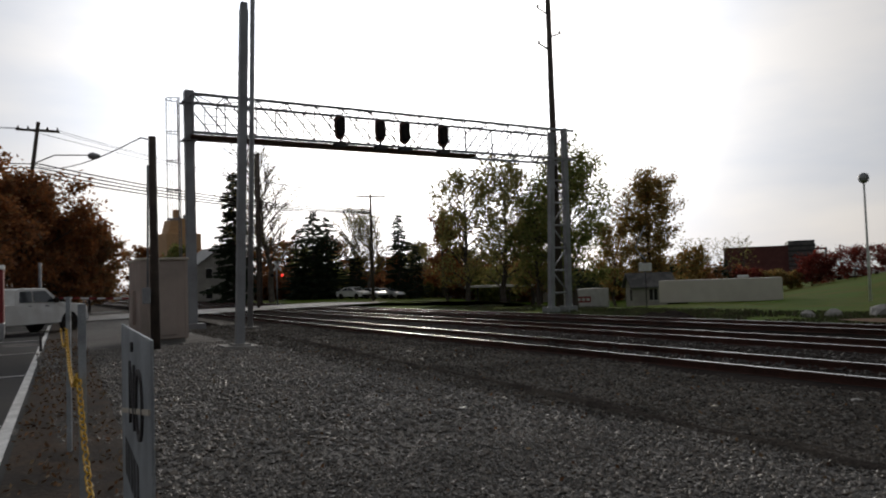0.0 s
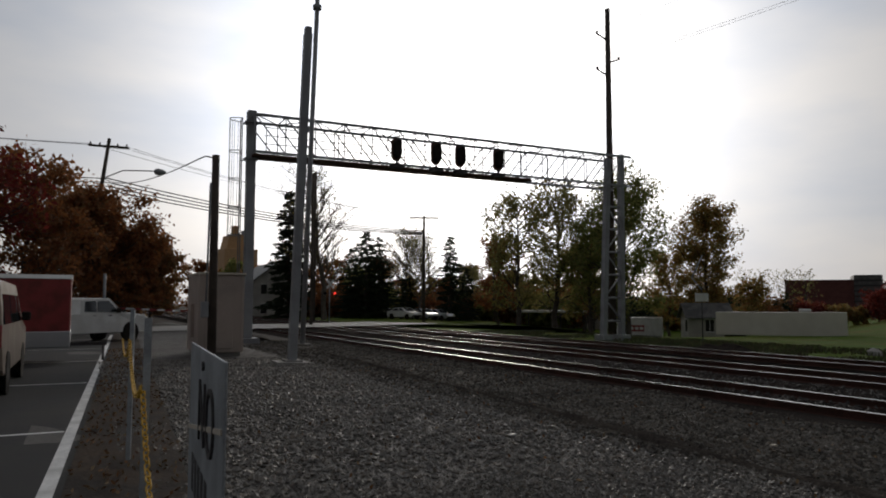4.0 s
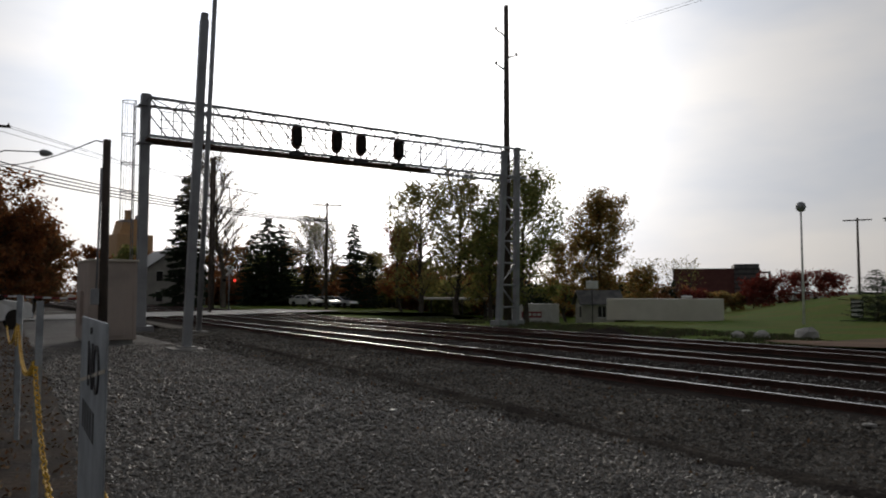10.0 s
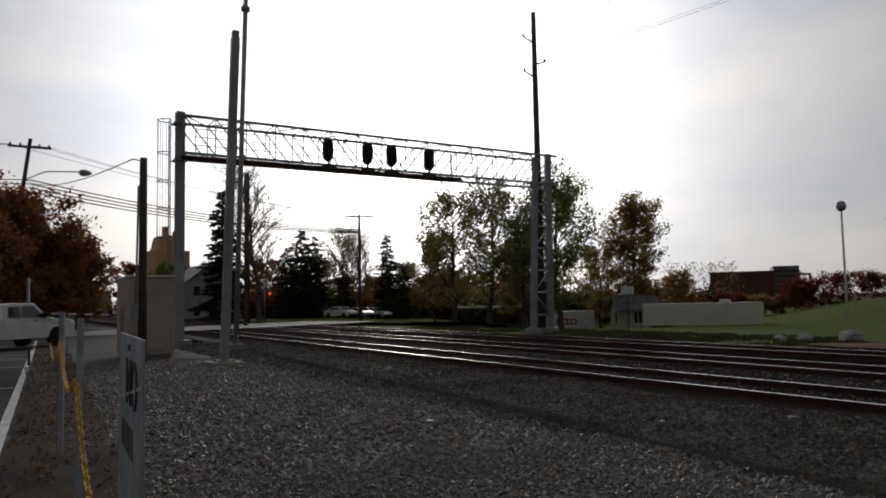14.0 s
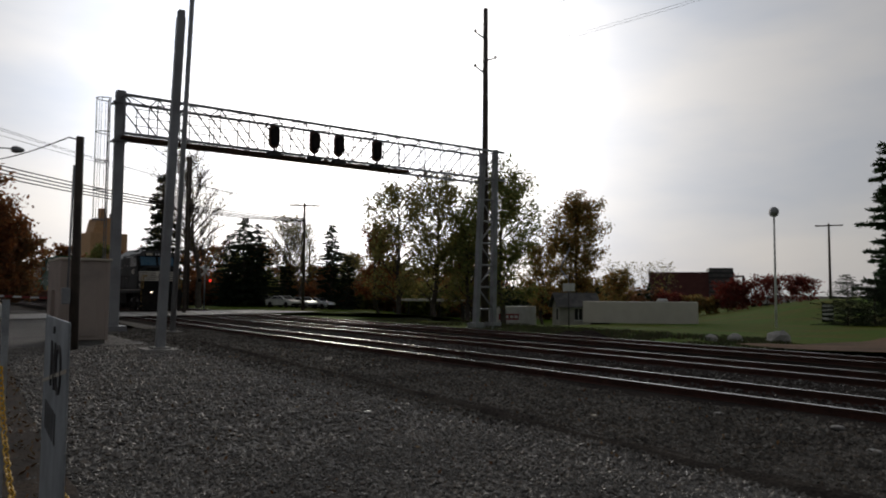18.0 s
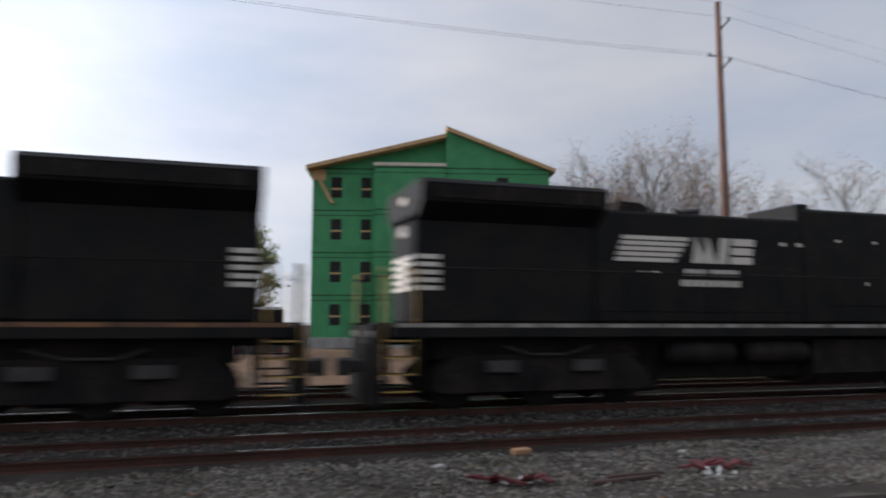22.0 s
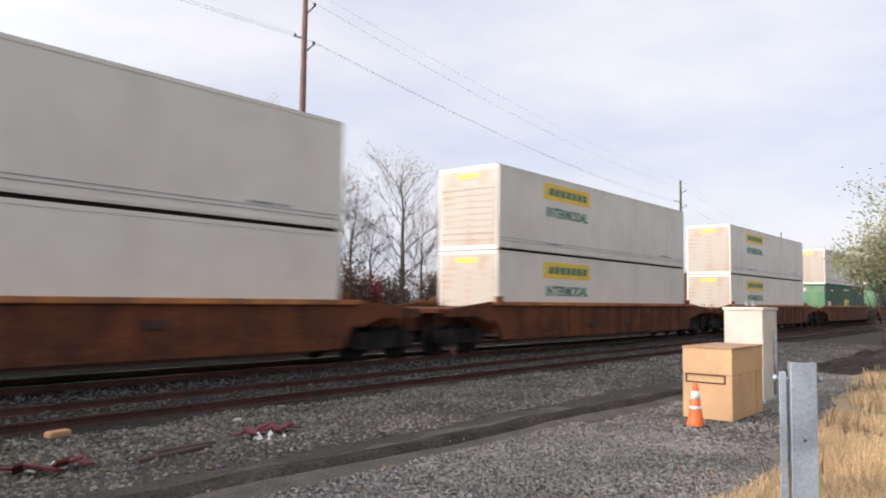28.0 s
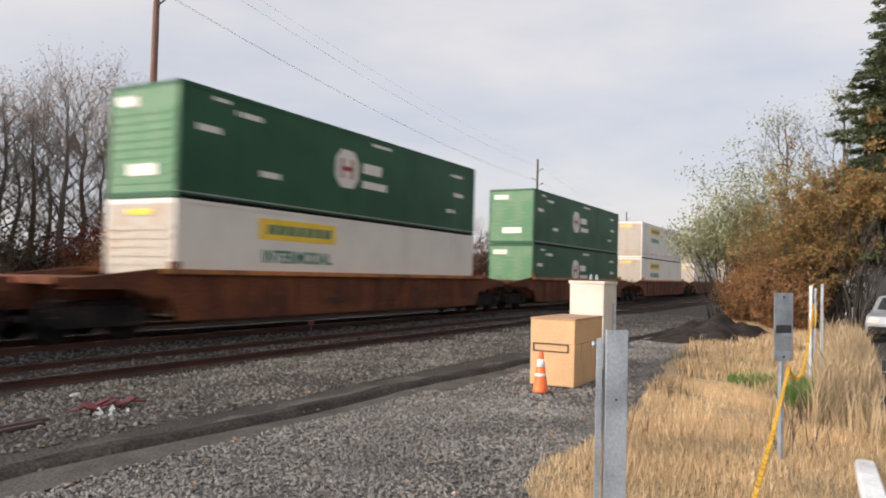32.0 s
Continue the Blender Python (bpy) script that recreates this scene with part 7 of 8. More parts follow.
def well_car(m, label="rust-brown articulated well car loaded with stacked containers"):
    wc = thing("well_car", m, label, "well car", "well cars")
    hL = 8.6
    sl = MB()
    for s in (-1, 1):
        y0, y1 = (1.36, 1.5) if s > 0 else (-1.5, -1.36)
        sl.prism([(-hL, 1.55), (-hL, 1.1), (-hL + 0.25, 0.95), (-hL + 0.55, 0.42), (hL - 0.55, 0.42), (hL - 0.25, 0.95), (hL, 1.1), (hL, 1.55)], y0, y1)
    part("side_sill", sl, "well", wc, "deep rusty brown side sills")
    for s in (-1, 1):
        rib = fixed(MB().box(-0.05, 0.05, 1.5 if s > 0 else -1.54, 1.54 if s > 0 else -1.5, 0.5, 1.5).mesh("side_rib", M["well"]))
        for i in range(14):
            part("side_rib", rib, "well", wc, at=pose(-6.9 + i * 1.06, 0, 0))
    part("top_rail", MB().box(-hL, hL, 1.3, 1.6, 1.55, 1.68, 0.015).box(-hL, hL, -1.6, -1.3, 1.55, 1.68, 0.015), "wellorange", wc, "scraped orange top rail")
    part("well_floor", MB().box(-7.2, 7.2, -1.36, 1.36, 0.35, 0.5), "rust", wc)
    part("bulkhead", MB().box(-8.3, -8.2, -1.3, 1.3, 0.6, 1.5), "well", wc)
    part("bulkhead", MB().box(8.2, 8.3, -1.3, 1.3, 0.6, 1.5), "well", wc)
    [decal_bars("sill_plate", wc, -1.565, [q], "darkrust") for q in ((2.6, 3.2, 1.05, 1.22), (-2.3, -1.7, 0.78, 0.92))]
    for s in (-1, 1):
        xe = s * 8.6
        part("end_platform", MB().box(min(xe, xe + s * 2.6), max(xe, xe + s * 2.6), -1.4, 1.4, 1.3, 1.46, 0.02).box(min(xe, xe + s * 2.9), max(xe, xe + s * 2.9), -0.35, 0.35, 0.75, 1.3).prism([(xe, 0.95), (xe + s * 0.9, 1.2), (xe + s * 2.4, 1.2), (xe + s * 2.4, 1.42), (xe, 1.68)], -1.5, -1.36).prism([(xe, 0.95), (xe + s * 0.9, 1.2), (xe + s * 2.4, 1.2), (xe + s * 2.4, 1.42), (xe, 1.68)], 1.36, 1.5), "well", wc, "end platform over the bogie")
        for y in (-1.2, 1.2):
            gr = MB()
            gr.path([(xe + s * 2.5, y, 0.6), (xe + s * 2.5, y, 1.7)], 0.02, 6).path([(xe + s * 2.1, y, 0.6), (xe + s * 2.1, y, 1.7)], 0.02, 6)
            for z in (0.6, 0.95, 1.25):
                gr.tube((xe + s * 2.5, y, z), (xe + s * 2.1, y, z), 0.02)
            part("end_ladder", gr, "rust", wc)
        part("coupler", MB().box(min(xe + s * 2.7, xe + s * 3.15), max(xe + s * 2.7, xe + s * 3.15), -0.12, 0.12, 0.72, 1.0, 0.03), "darksteel", wc)
        truck(wc, xe + s * 1.3, (-0.87, 0.87), 0.48, 0.4, 0.8)
        [part("locking_post", MB().box(xe - s * 0.45 - 0.12, xe - s * 0.45 + 0.12, q, q + 0.16, 1.68, 1.86, 0.02), "well", wc) for q in (-1.5, 1.34)]
    return wc

# ---- the train, front to rear ----
TRAIN_ROWS = [(0.0, -460.7), (20.0, -28.7), (21.2, -3.4), (22.0, 13.75), (22.6, 26.9), (23.0, 35.75), (24.0, 57.9), (26.5, 112.1), (28.0, 143.8), (30.0, 186.9), (32.0, 229.0)]
X0 = TRAIN_ROWS[0][1]
TRAIN = []


def build_train():
    a = locomotive(pose(X0, T2, RT), "4451", "black diesel locomotive with white nose stripes leading the train", False)
    b = locomotive(pose(0, 0, 0), "9836", "dusty black diesel locomotive running cab to the rear", True)
    TRAIN.append((a, 0.0, 0))
    TRAIN.append((b, -22.6, 180))
    loads = ["eg", "ew", "ww", "ww", "ww", "ww", "gg", "wg", ""]
    word = {"e": ("green_plain", "dark green freight container with a yellow label panel"), "g": ("green", "dark green corrugated freight container with a white emblem"), "w": ("white", "off-white freight container with a yellow banner")}
    first, boxes = None, {}
    for i, ld in enumerate(loads):
        off = -46.1 - 23.2 * i
        if first is None:
            first = well_car(pose(0, T2, RT))
            wc = first
        else:
            wc = copy_thing(first, pose(X0 + off, T2, RT))
        TRAIN.append((wc, off, 0))
        for k, c in enumerate(ld):
            if c not in boxes:
                boxes[c] = container(pose(0, 0, 0), *word[c])
                co = boxes[c]
            else:
                co = copy_thing(boxes[c], pose(0, 0, 0))
            TRAIN.append((co, off, 0, 0.52 + 2.93 * k))


build_train()


def tank_car(x, tone):
    t = thing("tank_car", pose(x, T3, RT), "standing railway tank car with a rounded barrel", "tank car", "tank cars")
    part("barrel", MB().lathe([(0.6, -6.6), (1.25, -6.3), (1.5, -5.8), (1.5, 5.8), (1.25, 6.3), (0.6, 6.6)], 22, "x", (0, 0, 2.6)), tone, t)
    part("dome", MB().tube((0, 0, 4.0), (0, 0, 4.5), 0.5, 0.45, 12), tone, t)
    part("underframe", MB().box(-7.2, 7.2, -0.5, 0.5, 0.85, 1.15), "blackmatt", t)
    for s in (-1, 1):
        truck(t, s * 5.4, (-0.87, 0.87), 0.45, 0.4, 0.8)
    part("ladder", MB().tube((0.3, -1.5, 1.0), (0.3, -1.45, 3.8), 0.03).tube((-0.3, -1.5, 1.0), (-0.3, -1.45, 3.8), 0.03), "blackmatt", t)
    return t


for i, tone in enumerate(("white", "steel", "blackmatt", "white", "steel")):
    tank_car(88.0 + i * 15.6, tone)

# ---- trees, far and near ----


def build_trees():
    # reddish trees over the street
    for az, d, h, seed, leaf, lab in ((-93.5, 52, 9.5, 1, "leaf_autumn", "dark rust-brown maple over the street"), (-91.0, 58, 8.6, 2, "leaf_autumn", "rust-brown autumn tree over the street"), (-88.4, 60, 9.4, 3, "leaf_autumn", "rust-brown autumn tree over the street"), (-87.4, 62, 7.2, 4, "leaf_autumn", "rust-brown autumn tree over the street"), (-85.6, 66, 5.8, 5, "leaf_rust", "thin autumn tree losing its leaves"), (-90.0, 75, 9.0, 6, "leaf_autumn", "rust-brown autumn tree behind the street"), (-87.0, 85, 8.0, 7, "leaf_autumn", "rust-brown autumn tree behind the street"), (-99.6, 45, 12.0, 8, "leaf_red", "dark red maple over the street")):
        x, y = polar(az, d)
        broadleaf("autumn_tree", x, y, h * 1.05, seed, leaf, lab, 9500, 0.17, low=0.08, wide=0.45, steep=0.5)
    x, y = polar(-98.6, 60)
    conifer("spruce_tree", x, y, 16, 4.0, 31, "dark spruce behind the red trees")
    x, y = polar(-88.0, 72)
    conifer("spruce_tree", x, y, 11.6, 2.6, 32, "dark spruce behind the street pole")
    # spruces and bare trees beyond the crossing
    for az, d, h, r, seed in ((-75.7, 90, 16.0, 3.6, 41), (-69.8, 95, 11.6, 3.4, 42), (-63.2, 100, 11.8, 2.6, 43), (-68.8, 97, 11.0, 3.0, 44), (-70.9, 97, 9.5, 2.8, 45), (-66.6, 101, 7.5, 2.6, 46), (-61.9, 104, 7.8, 2.2, 47)):
        x, y = polar(az, d)
        conifer("spruce_tree", x, y, h, r, seed, "dark spruce beyond the level crossing", z=gz(x, y), dens=1.5, power=0.75 if seed == 41 else 0.55, bare_to=0.04)
    for az, d, h, seed in ((-73.0, 88, 17.4, 51), (-67.0, 102, 12.0, 52), (-65.6, 98, 11.0, 53), (-61.8, 110, 8.0, 54)):
        x, y = polar(az, d)
        broadleaf("bare_tree", x, y, h, seed, "leaf_olive", "nearly bare tree with fine twigs beyond the crossing", 1500, 0.11, 2, z=gz(x, y), low=0.22, wide=0.42, steep=1.1, clump=0.05, thick=1.25, trunk="bark_light", n=3)
    for i in range(16):
        az = -82 + i * 2.0 + rnd.uniform(-0.5, 0.5)
        d = rnd.uniform(118, 150)
        x, y = polar(az, d)
        broadleaf("background_tree", x, y, rnd.uniform(6, 10), 60 + i, rnd.choice(["leaf_autumn", "leaf_olive", "leaf_green"]), "dim autumn tree in the far row", 2600, 0.26, 1, z=gz(x, y), low=0.08, wide=0.5)
    # olive and gold trees behind the bridge; height from the bearing of the top
    for az, d, el, seed, leaf, lab, n, wide in ((-57.9, 84, 8.6, 81, "leaf_olive", "tall thinning olive-leaved tree", 5200, 0.30), (-55.0, 86, 9.5, 82, "leaf_olive", "tall thinning olive-leaved tree", 6500, 0.28), (-49.6, 80, 9.5, 84, "leaf_green", "large leafy green tree behind the bridge tower", 9500, 0.33), (-52.4, 84, 7.4, 85, "leaf_green", "leafy green tree behind the bridge tower", 5200, 0.27), (-43.8, 92, 7.3, 87, "leaf_gold", "rounded gold-green tree behind the shed", 10500, 0.33), (-59.4, 92, 5.0, 89, "leaf_autumn", "low rusty tree in the far row", 4500, 0.32), (-52.9, 98, 4.6, 90, "leaf_autumn", "low rusty tree in the far row", 4500, 0.4), (-46.6, 98, 3.6, 88, "leaf_gold", "low golden tree behind the shed", 4500, 0.45), (-41.0, 104, 1.3, 91, "leaf_gold", "low golden tree behind the shed", 3000, 0.5)):
        x, y = polar(az, d)
        h = d * math.tan(radians(el)) + 1.74 - gz(x, y)
        broadleaf("broadleaf_tree", x, y, h, seed, leaf, lab, int(n * 1.25), 0.18, 2, z=gz(x, y), low=0.10, wide=wide, steep=0.8, clump=0.028, limbs=30)
    for i in range(30):
        az = -76 + i * 1.17
        x, y = polar(az, rnd.uniform(108, 122))
        shrub("background_shrub", x, y, rnd.uniform(5.2, 7.4) if az > -60 else rnd.uniform(3.5, 5.5), rnd.uniform(2.6, 3.6), 120 + i, rnd.choice(["leaf_autumn", "leaf_green", "needle", "leaf_autumn"]), "dim shrub in the far hedge row", 2600, 0.32, gz(x, y))
    for i in range(5):
        x, y = polar(-41.6 + i * 1.0, rnd.uniform(112, 120))
        shrub("background_shrub", x, y, rnd.uniform(4.5, 6.0), rnd.uniform(2.0, 2.8), 170 + i, rnd.choice(["leaf_autumn", "needle", "leaf_rust"]), "dim shrub near the brick offices", 1800, 0.28, gz(x, y))
    for i, az in enumerate((-38.5, -37.2, -40.2, -41.3)):
        x, y = polar(az, 150)
        broadleaf("bare_tree", x, y, 8.0, 140 + i, "leaf_olive", "small bare tree near the brick offices", 200, 0.2, 1, z=0.2, wide=0.45)
    for i, (az, leaf, h) in enumerate(((-35.5, "leaf_gold", 3.4), (-34.2, "leaf_gold", 2.6), (-33.0, "leaf_red", 4.5), (-32.0, "leaf_red", 4.8), (-30.4, "leaf_red", 5.0), (-28.2, "leaf_red", 4.0), (-36.9, "leaf_red", 4.0))):
        x, y = polar(az, 112)
        broadleaf("small_tree", x, y, h * 0.72, 150 + i, leaf, "small autumn tree on the hill", 2600, 0.17, 1, z=gz(x, y), low=0.03, wide=1.0, clump=0.09)
    # pines by the lawn
    for az, d, h, r, seed, gap in ((-22.4, 70, 15.2, 3.2, 161, 0.25), (-19.6, 74, 15.0, 4.2, 162, 0.15), (-16.9, 72, 16.0, 4.0, 163, 0.1), (-18.3, 76, 14.0, 4.2, 164, 0.0), (-20.8, 77, 13.2, 4.2, 165, 0.0)):
        x, y = polar(az, d)
        conifer("pine_tree", x, y, h, r, seed, "tall dark pine with layered boughs beside the lawn", z=gz(x, y), gap=gap + 0.1, droop=-0.03, dens=1.9, bare_to=0.1, power=0.36, leaf="needle_light")
    for az, d, h, seed in ((-25.2, 66, 4.2, 171), (-23.6, 64, 3.6, 172), (-21.3, 66, 4.4, 173), (-19.0, 68, 3.2, 174)):
        x, y = polar(az, d)
        conifer("young_pine", x, y, h, 2.6, seed, "bushy young pine at the foot of the tall ones", z=gz(x, y), droop=-0.1, dens=1.4, bare_to=0.03, power=0.6)
    for az, d, h, seed, leaf in ((-12.4, 85, 9.8, 181, "leaf_red"), (-9.6, 88, 10.8, 182, "leaf_autumn"), (-6.8, 92, 11.5, 183, "leaf_autumn"), (-4.0, 90, 11.0, 184, "leaf_autumn"), (-1.8, 95, 9.0, 185, "leaf_rust"), (1.8, 82, 10.5, 186, "leaf_green")):
        x, y = polar(az, d)
        broadleaf("autumn_tree", x, y, h, seed, leaf, "dark autumn tree behind the building site", 5000, 0.22, 2, z=gz(x, y), low=0.12, wide=0.48)
    # bare wood beyond the tracks to the right: five trees grown, the others like them
    kinds = []
    spots = ((27.4, 66, 15.0), (29.6, 60, 16.5), (31.4, 64, 17.0), (33.2, 58, 17.0), (34.9, 63, 17.4), (36.8, 60, 16.6), (38.8, 66, 16.0), (41.3, 64, 14.0), (43.0, 72, 13.4), (46.9, 66, 16.4), (48.6, 74, 12.0), (53.0, 80, 11.0), (57.4, 88, 13.6), (59.4, 96, 11.0), (64.0, 120, 12.0), (66.5, 130, 11.0), (30.4, 70, 16.0), (35.8, 70, 16.5), (28.2, 58, 14.0), (32.4, 72, 16.5), (37.8, 56, 13.5), (44.6, 70, 10.5), (50.5, 78, 9.0))
    for i, (az, d, h) in enumerate(spots):
        x, y = polar(az, d)
        h *= 0.86
        if i < 5:
            kinds.append((broadleaf("bare_tree", x, y, h, 200 + i, "leaf_rust", "tall bare grey-brown tree with fine twigs", 120, 0.06, 3, trunk="bark_light", z=0.2, low=0.16, wide=0.46, steep=0.95, limbs=18, n=2, clump=0.03, thick=0.8), h))
        else:
            ob, h0 = kinds[(i * 3) % 5]
            again(ob, x, y, 0.15, rnd.uniform(0, 360), h / h0)
    for i in range(30):
        az = 25.5 + i * 1.55
        d = rnd.uniform(52, 62) if az < 46 else rnd.uniform(70, 95)
        x, y = polar(az, d)
        leaf = rnd.choice(["leaf_brush", "leaf_brush", "leaf_autumn", "leaf_brush"]) if i % 6 else "leaf_red"
        shrub("thicket", x, y, rnd.uniform(3.5, 6.5), rnd.uniform(1.8, 2.8), 240 + i, leaf, "brown autumn thicket below the bare trees", 2200, 0.13, 0.15)
    # shrubs and spruce beside the lot
    shrub("silvery_shrub", 33.8, 4.7, 6.8, 1.7, 301, "leaf_pale", "loose grey-green shrub with small leaves", 8200, 0.066, fill=0.18, stems=22, cut=0.42)
    shrub("silvery_shrub", 34.8, 3.5, 8.2, 2.0, 302, "leaf_pale", "tall loose grey-green shrub with small leaves", 10000, 0.066, fill=0.17, stems=24, cut=0.40)
    shrub("rusty_shrub", 32.2, 2.5, 4.4, 1.7, 303, "leaf_rust", "tangled rust-brown vine-covered shrub", 20000, 0.058, fill=0.10, stems=44)
    shrub("rusty_shrub", 30.6, 1.7, 5.6, 1.5, 304, "leaf_vine", "tangled gold-brown vine-covered shrub", 19000, 0.058, fill=0.10, stems=42, cut=0.12)
    shrub("rusty_shrub", 31.4, 0.7, 7.4, 1.5, 305, "leaf_vine", "tall gold-green vine-covered shrub", 18000, 0.062, fill=0.11, stems=40, cut=0.34)
    shrub("rusty_shrub", 29.2, 2.1, 2.9, 1.2, 306, "leaf_rust", "low tangle of rust-brown brush", 11000, 0.056, fill=0.11, stems=34)
    shrub("rusty_shrub", 33.2, 3.7, 2.4, 1.1, 307, "leaf_rust", "low brown brush at the foot of the pale shrubs", 8000, 0.058, fill=0.12, stems=26)
    shrub("rusty_shrub", 30.8, -0.3, 8.0, 1.3, 308, "leaf_vine", "high leaning spray of gold-green vine leaves", 11000, 0.062, fill=0.12, stems=26, cut=0.55)
    broadleaf("bare_tree", 36.0, 2.0, 9.6, 311, "leaf_pale", "slender bare tree behind the shrubs", 40, 0.05, 3, trunk="bark_light", low=0.25, wide=0.3, steep=1.6, limbs=12)
    broadleaf("bare_tree", 36.5, 0.4, 10.6, 312, "leaf_pale", "slender bare tree behind the shrubs", 40, 0.05, 3, trunk="bark_light", low=0.25, wide=0.3, steep=1.6, limbs=12)
    conifer("spruce_tree", 33.0, -1.8, 16.0, 3.6, 321, "dark green spruce beside the parking lot", leaf="needle_olive", dens=3.2, droop=0.30, bare_to=0.2, fine=0.5, step=0.5)
    conifer("spruce_tree", 38.5, -3.0, 13.0, 3.2, 322, "dark green spruce beside the parking lot", leaf="needle_light", dens=1.2, droop=0.32)


def blades(name, n, region, h0, h1, material, label, seed, w=0.006, base=0.0):
    """A mass of grass blades, each one a bent pointed strip."""
    rs = np.random.RandomState(seed)
    x0, x1, y0, y1, inside = region
    px, py = rs.uniform(x0, x1, n), rs.uniform(y0, y1, n)
    keep = np.array([inside(a, b) for a, b in zip(px, py)])
    px, py = px[keep], py[keep]
    n = len(px)
    h = h0 + (h1 - h0) * rs.rand(n) ** 1.4
    h *= np.array([0.55 + 0.9 * max(0.0, 0.5 + noise.noise((a * 0.9, b * 0.9, seed))) for a, b in zip(px, py)])
    a = rs.rand(n) * 6.28
    ln = rs.uniform(0.15, 0.7, n) * h
    dx, dy = np.cos(a), np.sin(a)
    sx, sy = -dy * w * (1 + h * 2), dx * w * (1 + h * 2)
    z = np.full(n, base - 0.01)
    h = h + base
    v = np.stack([np.stack([px - sx, py - sy, z], -1), np.stack([px + sx, py + sy, z], -1),
                  np.stack([px + sx * 0.8 + dx * ln * 0.35, py + sy * 0.8 + dy * ln * 0.35, h * 0.6], -1), np.stack([px - sx * 0.8 + dx * ln * 0.35, py - sy * 0.8 + dy * ln * 0.35, h * 0.6], -1),
                  np.stack([px + dx * ln, py + dy * ln, h], -1)], 1)
    o = (np.arange(n) * 5)[:, None]
    me = bpy.data.meshes.new(name)
    me.from_pydata(v.reshape(-1, 3).tolist(), [], (o + np.array([[0, 1, 2, 3]])).tolist() + (o + np.array([[3, 2, 4]])).tolist())
    me.materials.append(M[material])
    return tagged(new(name, me), label, "grass", kind="stuff")


def grass_edge(x):
    k = max(0.0, x - 10.0)
    return 2.5 - 0.6 * max(0, 6 - x) + 0.16 * k - 0.0025 * k * k + 0.22 * noise.noise((x * 0.8, 0, 3)) + 0.1 * noise.noise((x * 2.3, 0, 5))


def build_grass():
    mb = MB()
    xs = span(4.6, 36, 80)
    for a, b in zip(xs[:-1], xs[1:]):
        mb.add([(a, -0.3, 0.035), (b, -0.3, 0.035), (b, min(grass_edge(b), 6.5), 0.045), (a, min(grass_edge(a), 6.5), 0.045)], [(0, 1, 2, 3)])
    solid("straw_strip", mb, "straw_ground", "strip of matted straw-coloured grass", "grass strip", kind="structure")
    blades("dry_grass", 105000, (4.4, 14, -0.4, 3.6, lambda x, y: y < grass_edge(x) - 0.45 * rnd.random() ** 2), 0.03, 0.16, "drygrass", "matted dry straw-coloured grass", 1, 0.0032)
    blades("dry_grass", 9000, (5.2, 14, -0.4, 2.6, lambda x, y: noise.noise((x * 0.9, y * 0.9, 12)) > 0.05 and y < grass_edge(x)), 0.08, 0.24, "drygrass", "taller tufts of dry grass", 8, 0.003)
    blades("dry_grass", 60000, (14, 34, -0.6, 5.6, lambda x, y: y < grass_edge(x) - 0.3), 0.05, 0.24, "drygrass", "dry straw-coloured grass", 2, 0.006)
    blades("dry_grass", 7000, (9.5, 26, -0.35, 0.45, lambda x, y: noise.noise((x * 1.3, y * 2.0, 31)) > -0.15), 0.2, 0.75, "stalk", "tall dry straw-coloured stalks by the chain", 3, 0.0035)
    blades("brown_weeds", 4200, (7.5, 27, -0.3, 3.6, lambda x, y: noise.noise((x * 0.8, y * 1.1, 41)) > 0.22 and y < grass_edge(x)), 0.12, 0.42, "leaf_brush", "clumps of dead brown weeds in the dry grass", 7, 0.004)
    blades("green_grass", 5000, (11.2, 13.8, 0.1, 1.0, lambda x, y: (x - 12.5) ** 2 / 1.6 + (y - 0.55) ** 2 / 0.16 < 1), 0.08, 0.28, "greengrass", "patch of fresh green grass", 4, 0.005)
    blades("green_grass", 3000, (13, 15.6, 1.1, 2.0, lambda x, y: (x - 14.3) ** 2 / 1.4 + (y - 1.5) ** 2 / 0.16 < 1), 0.06, 0.2, "greengrass", "patch of fresh green grass", 5)
    blades("weeds", 14000, (-46, -13, 23.2, 30, lambda x, y: noise.noise((x * 0.3, y * 0.3, 5)) > -0.1), 0.02, 0.07, "weed", "rough dark weeds on the far bank", 6, 0.016, base=-0.24)
    blades("dry_brush", 16000, (12, 75, 21.6, 24.5, lambda x, y: True), 0.2, 0.75, "weed", "dark dry brush beyond the far track", 9, 0.014, base=-0.2)
    blades("moss", 5000, (-3, 15, 7.6, 10.2, lambda x, y: noise.noise((x * 0.7, y * 0.9, 21)) > 0.12), 0.012, 0.05, "weed", "thin green growth between the stones", 10, 0.008, base=0.02)


# ---- things in the yard to the right ----


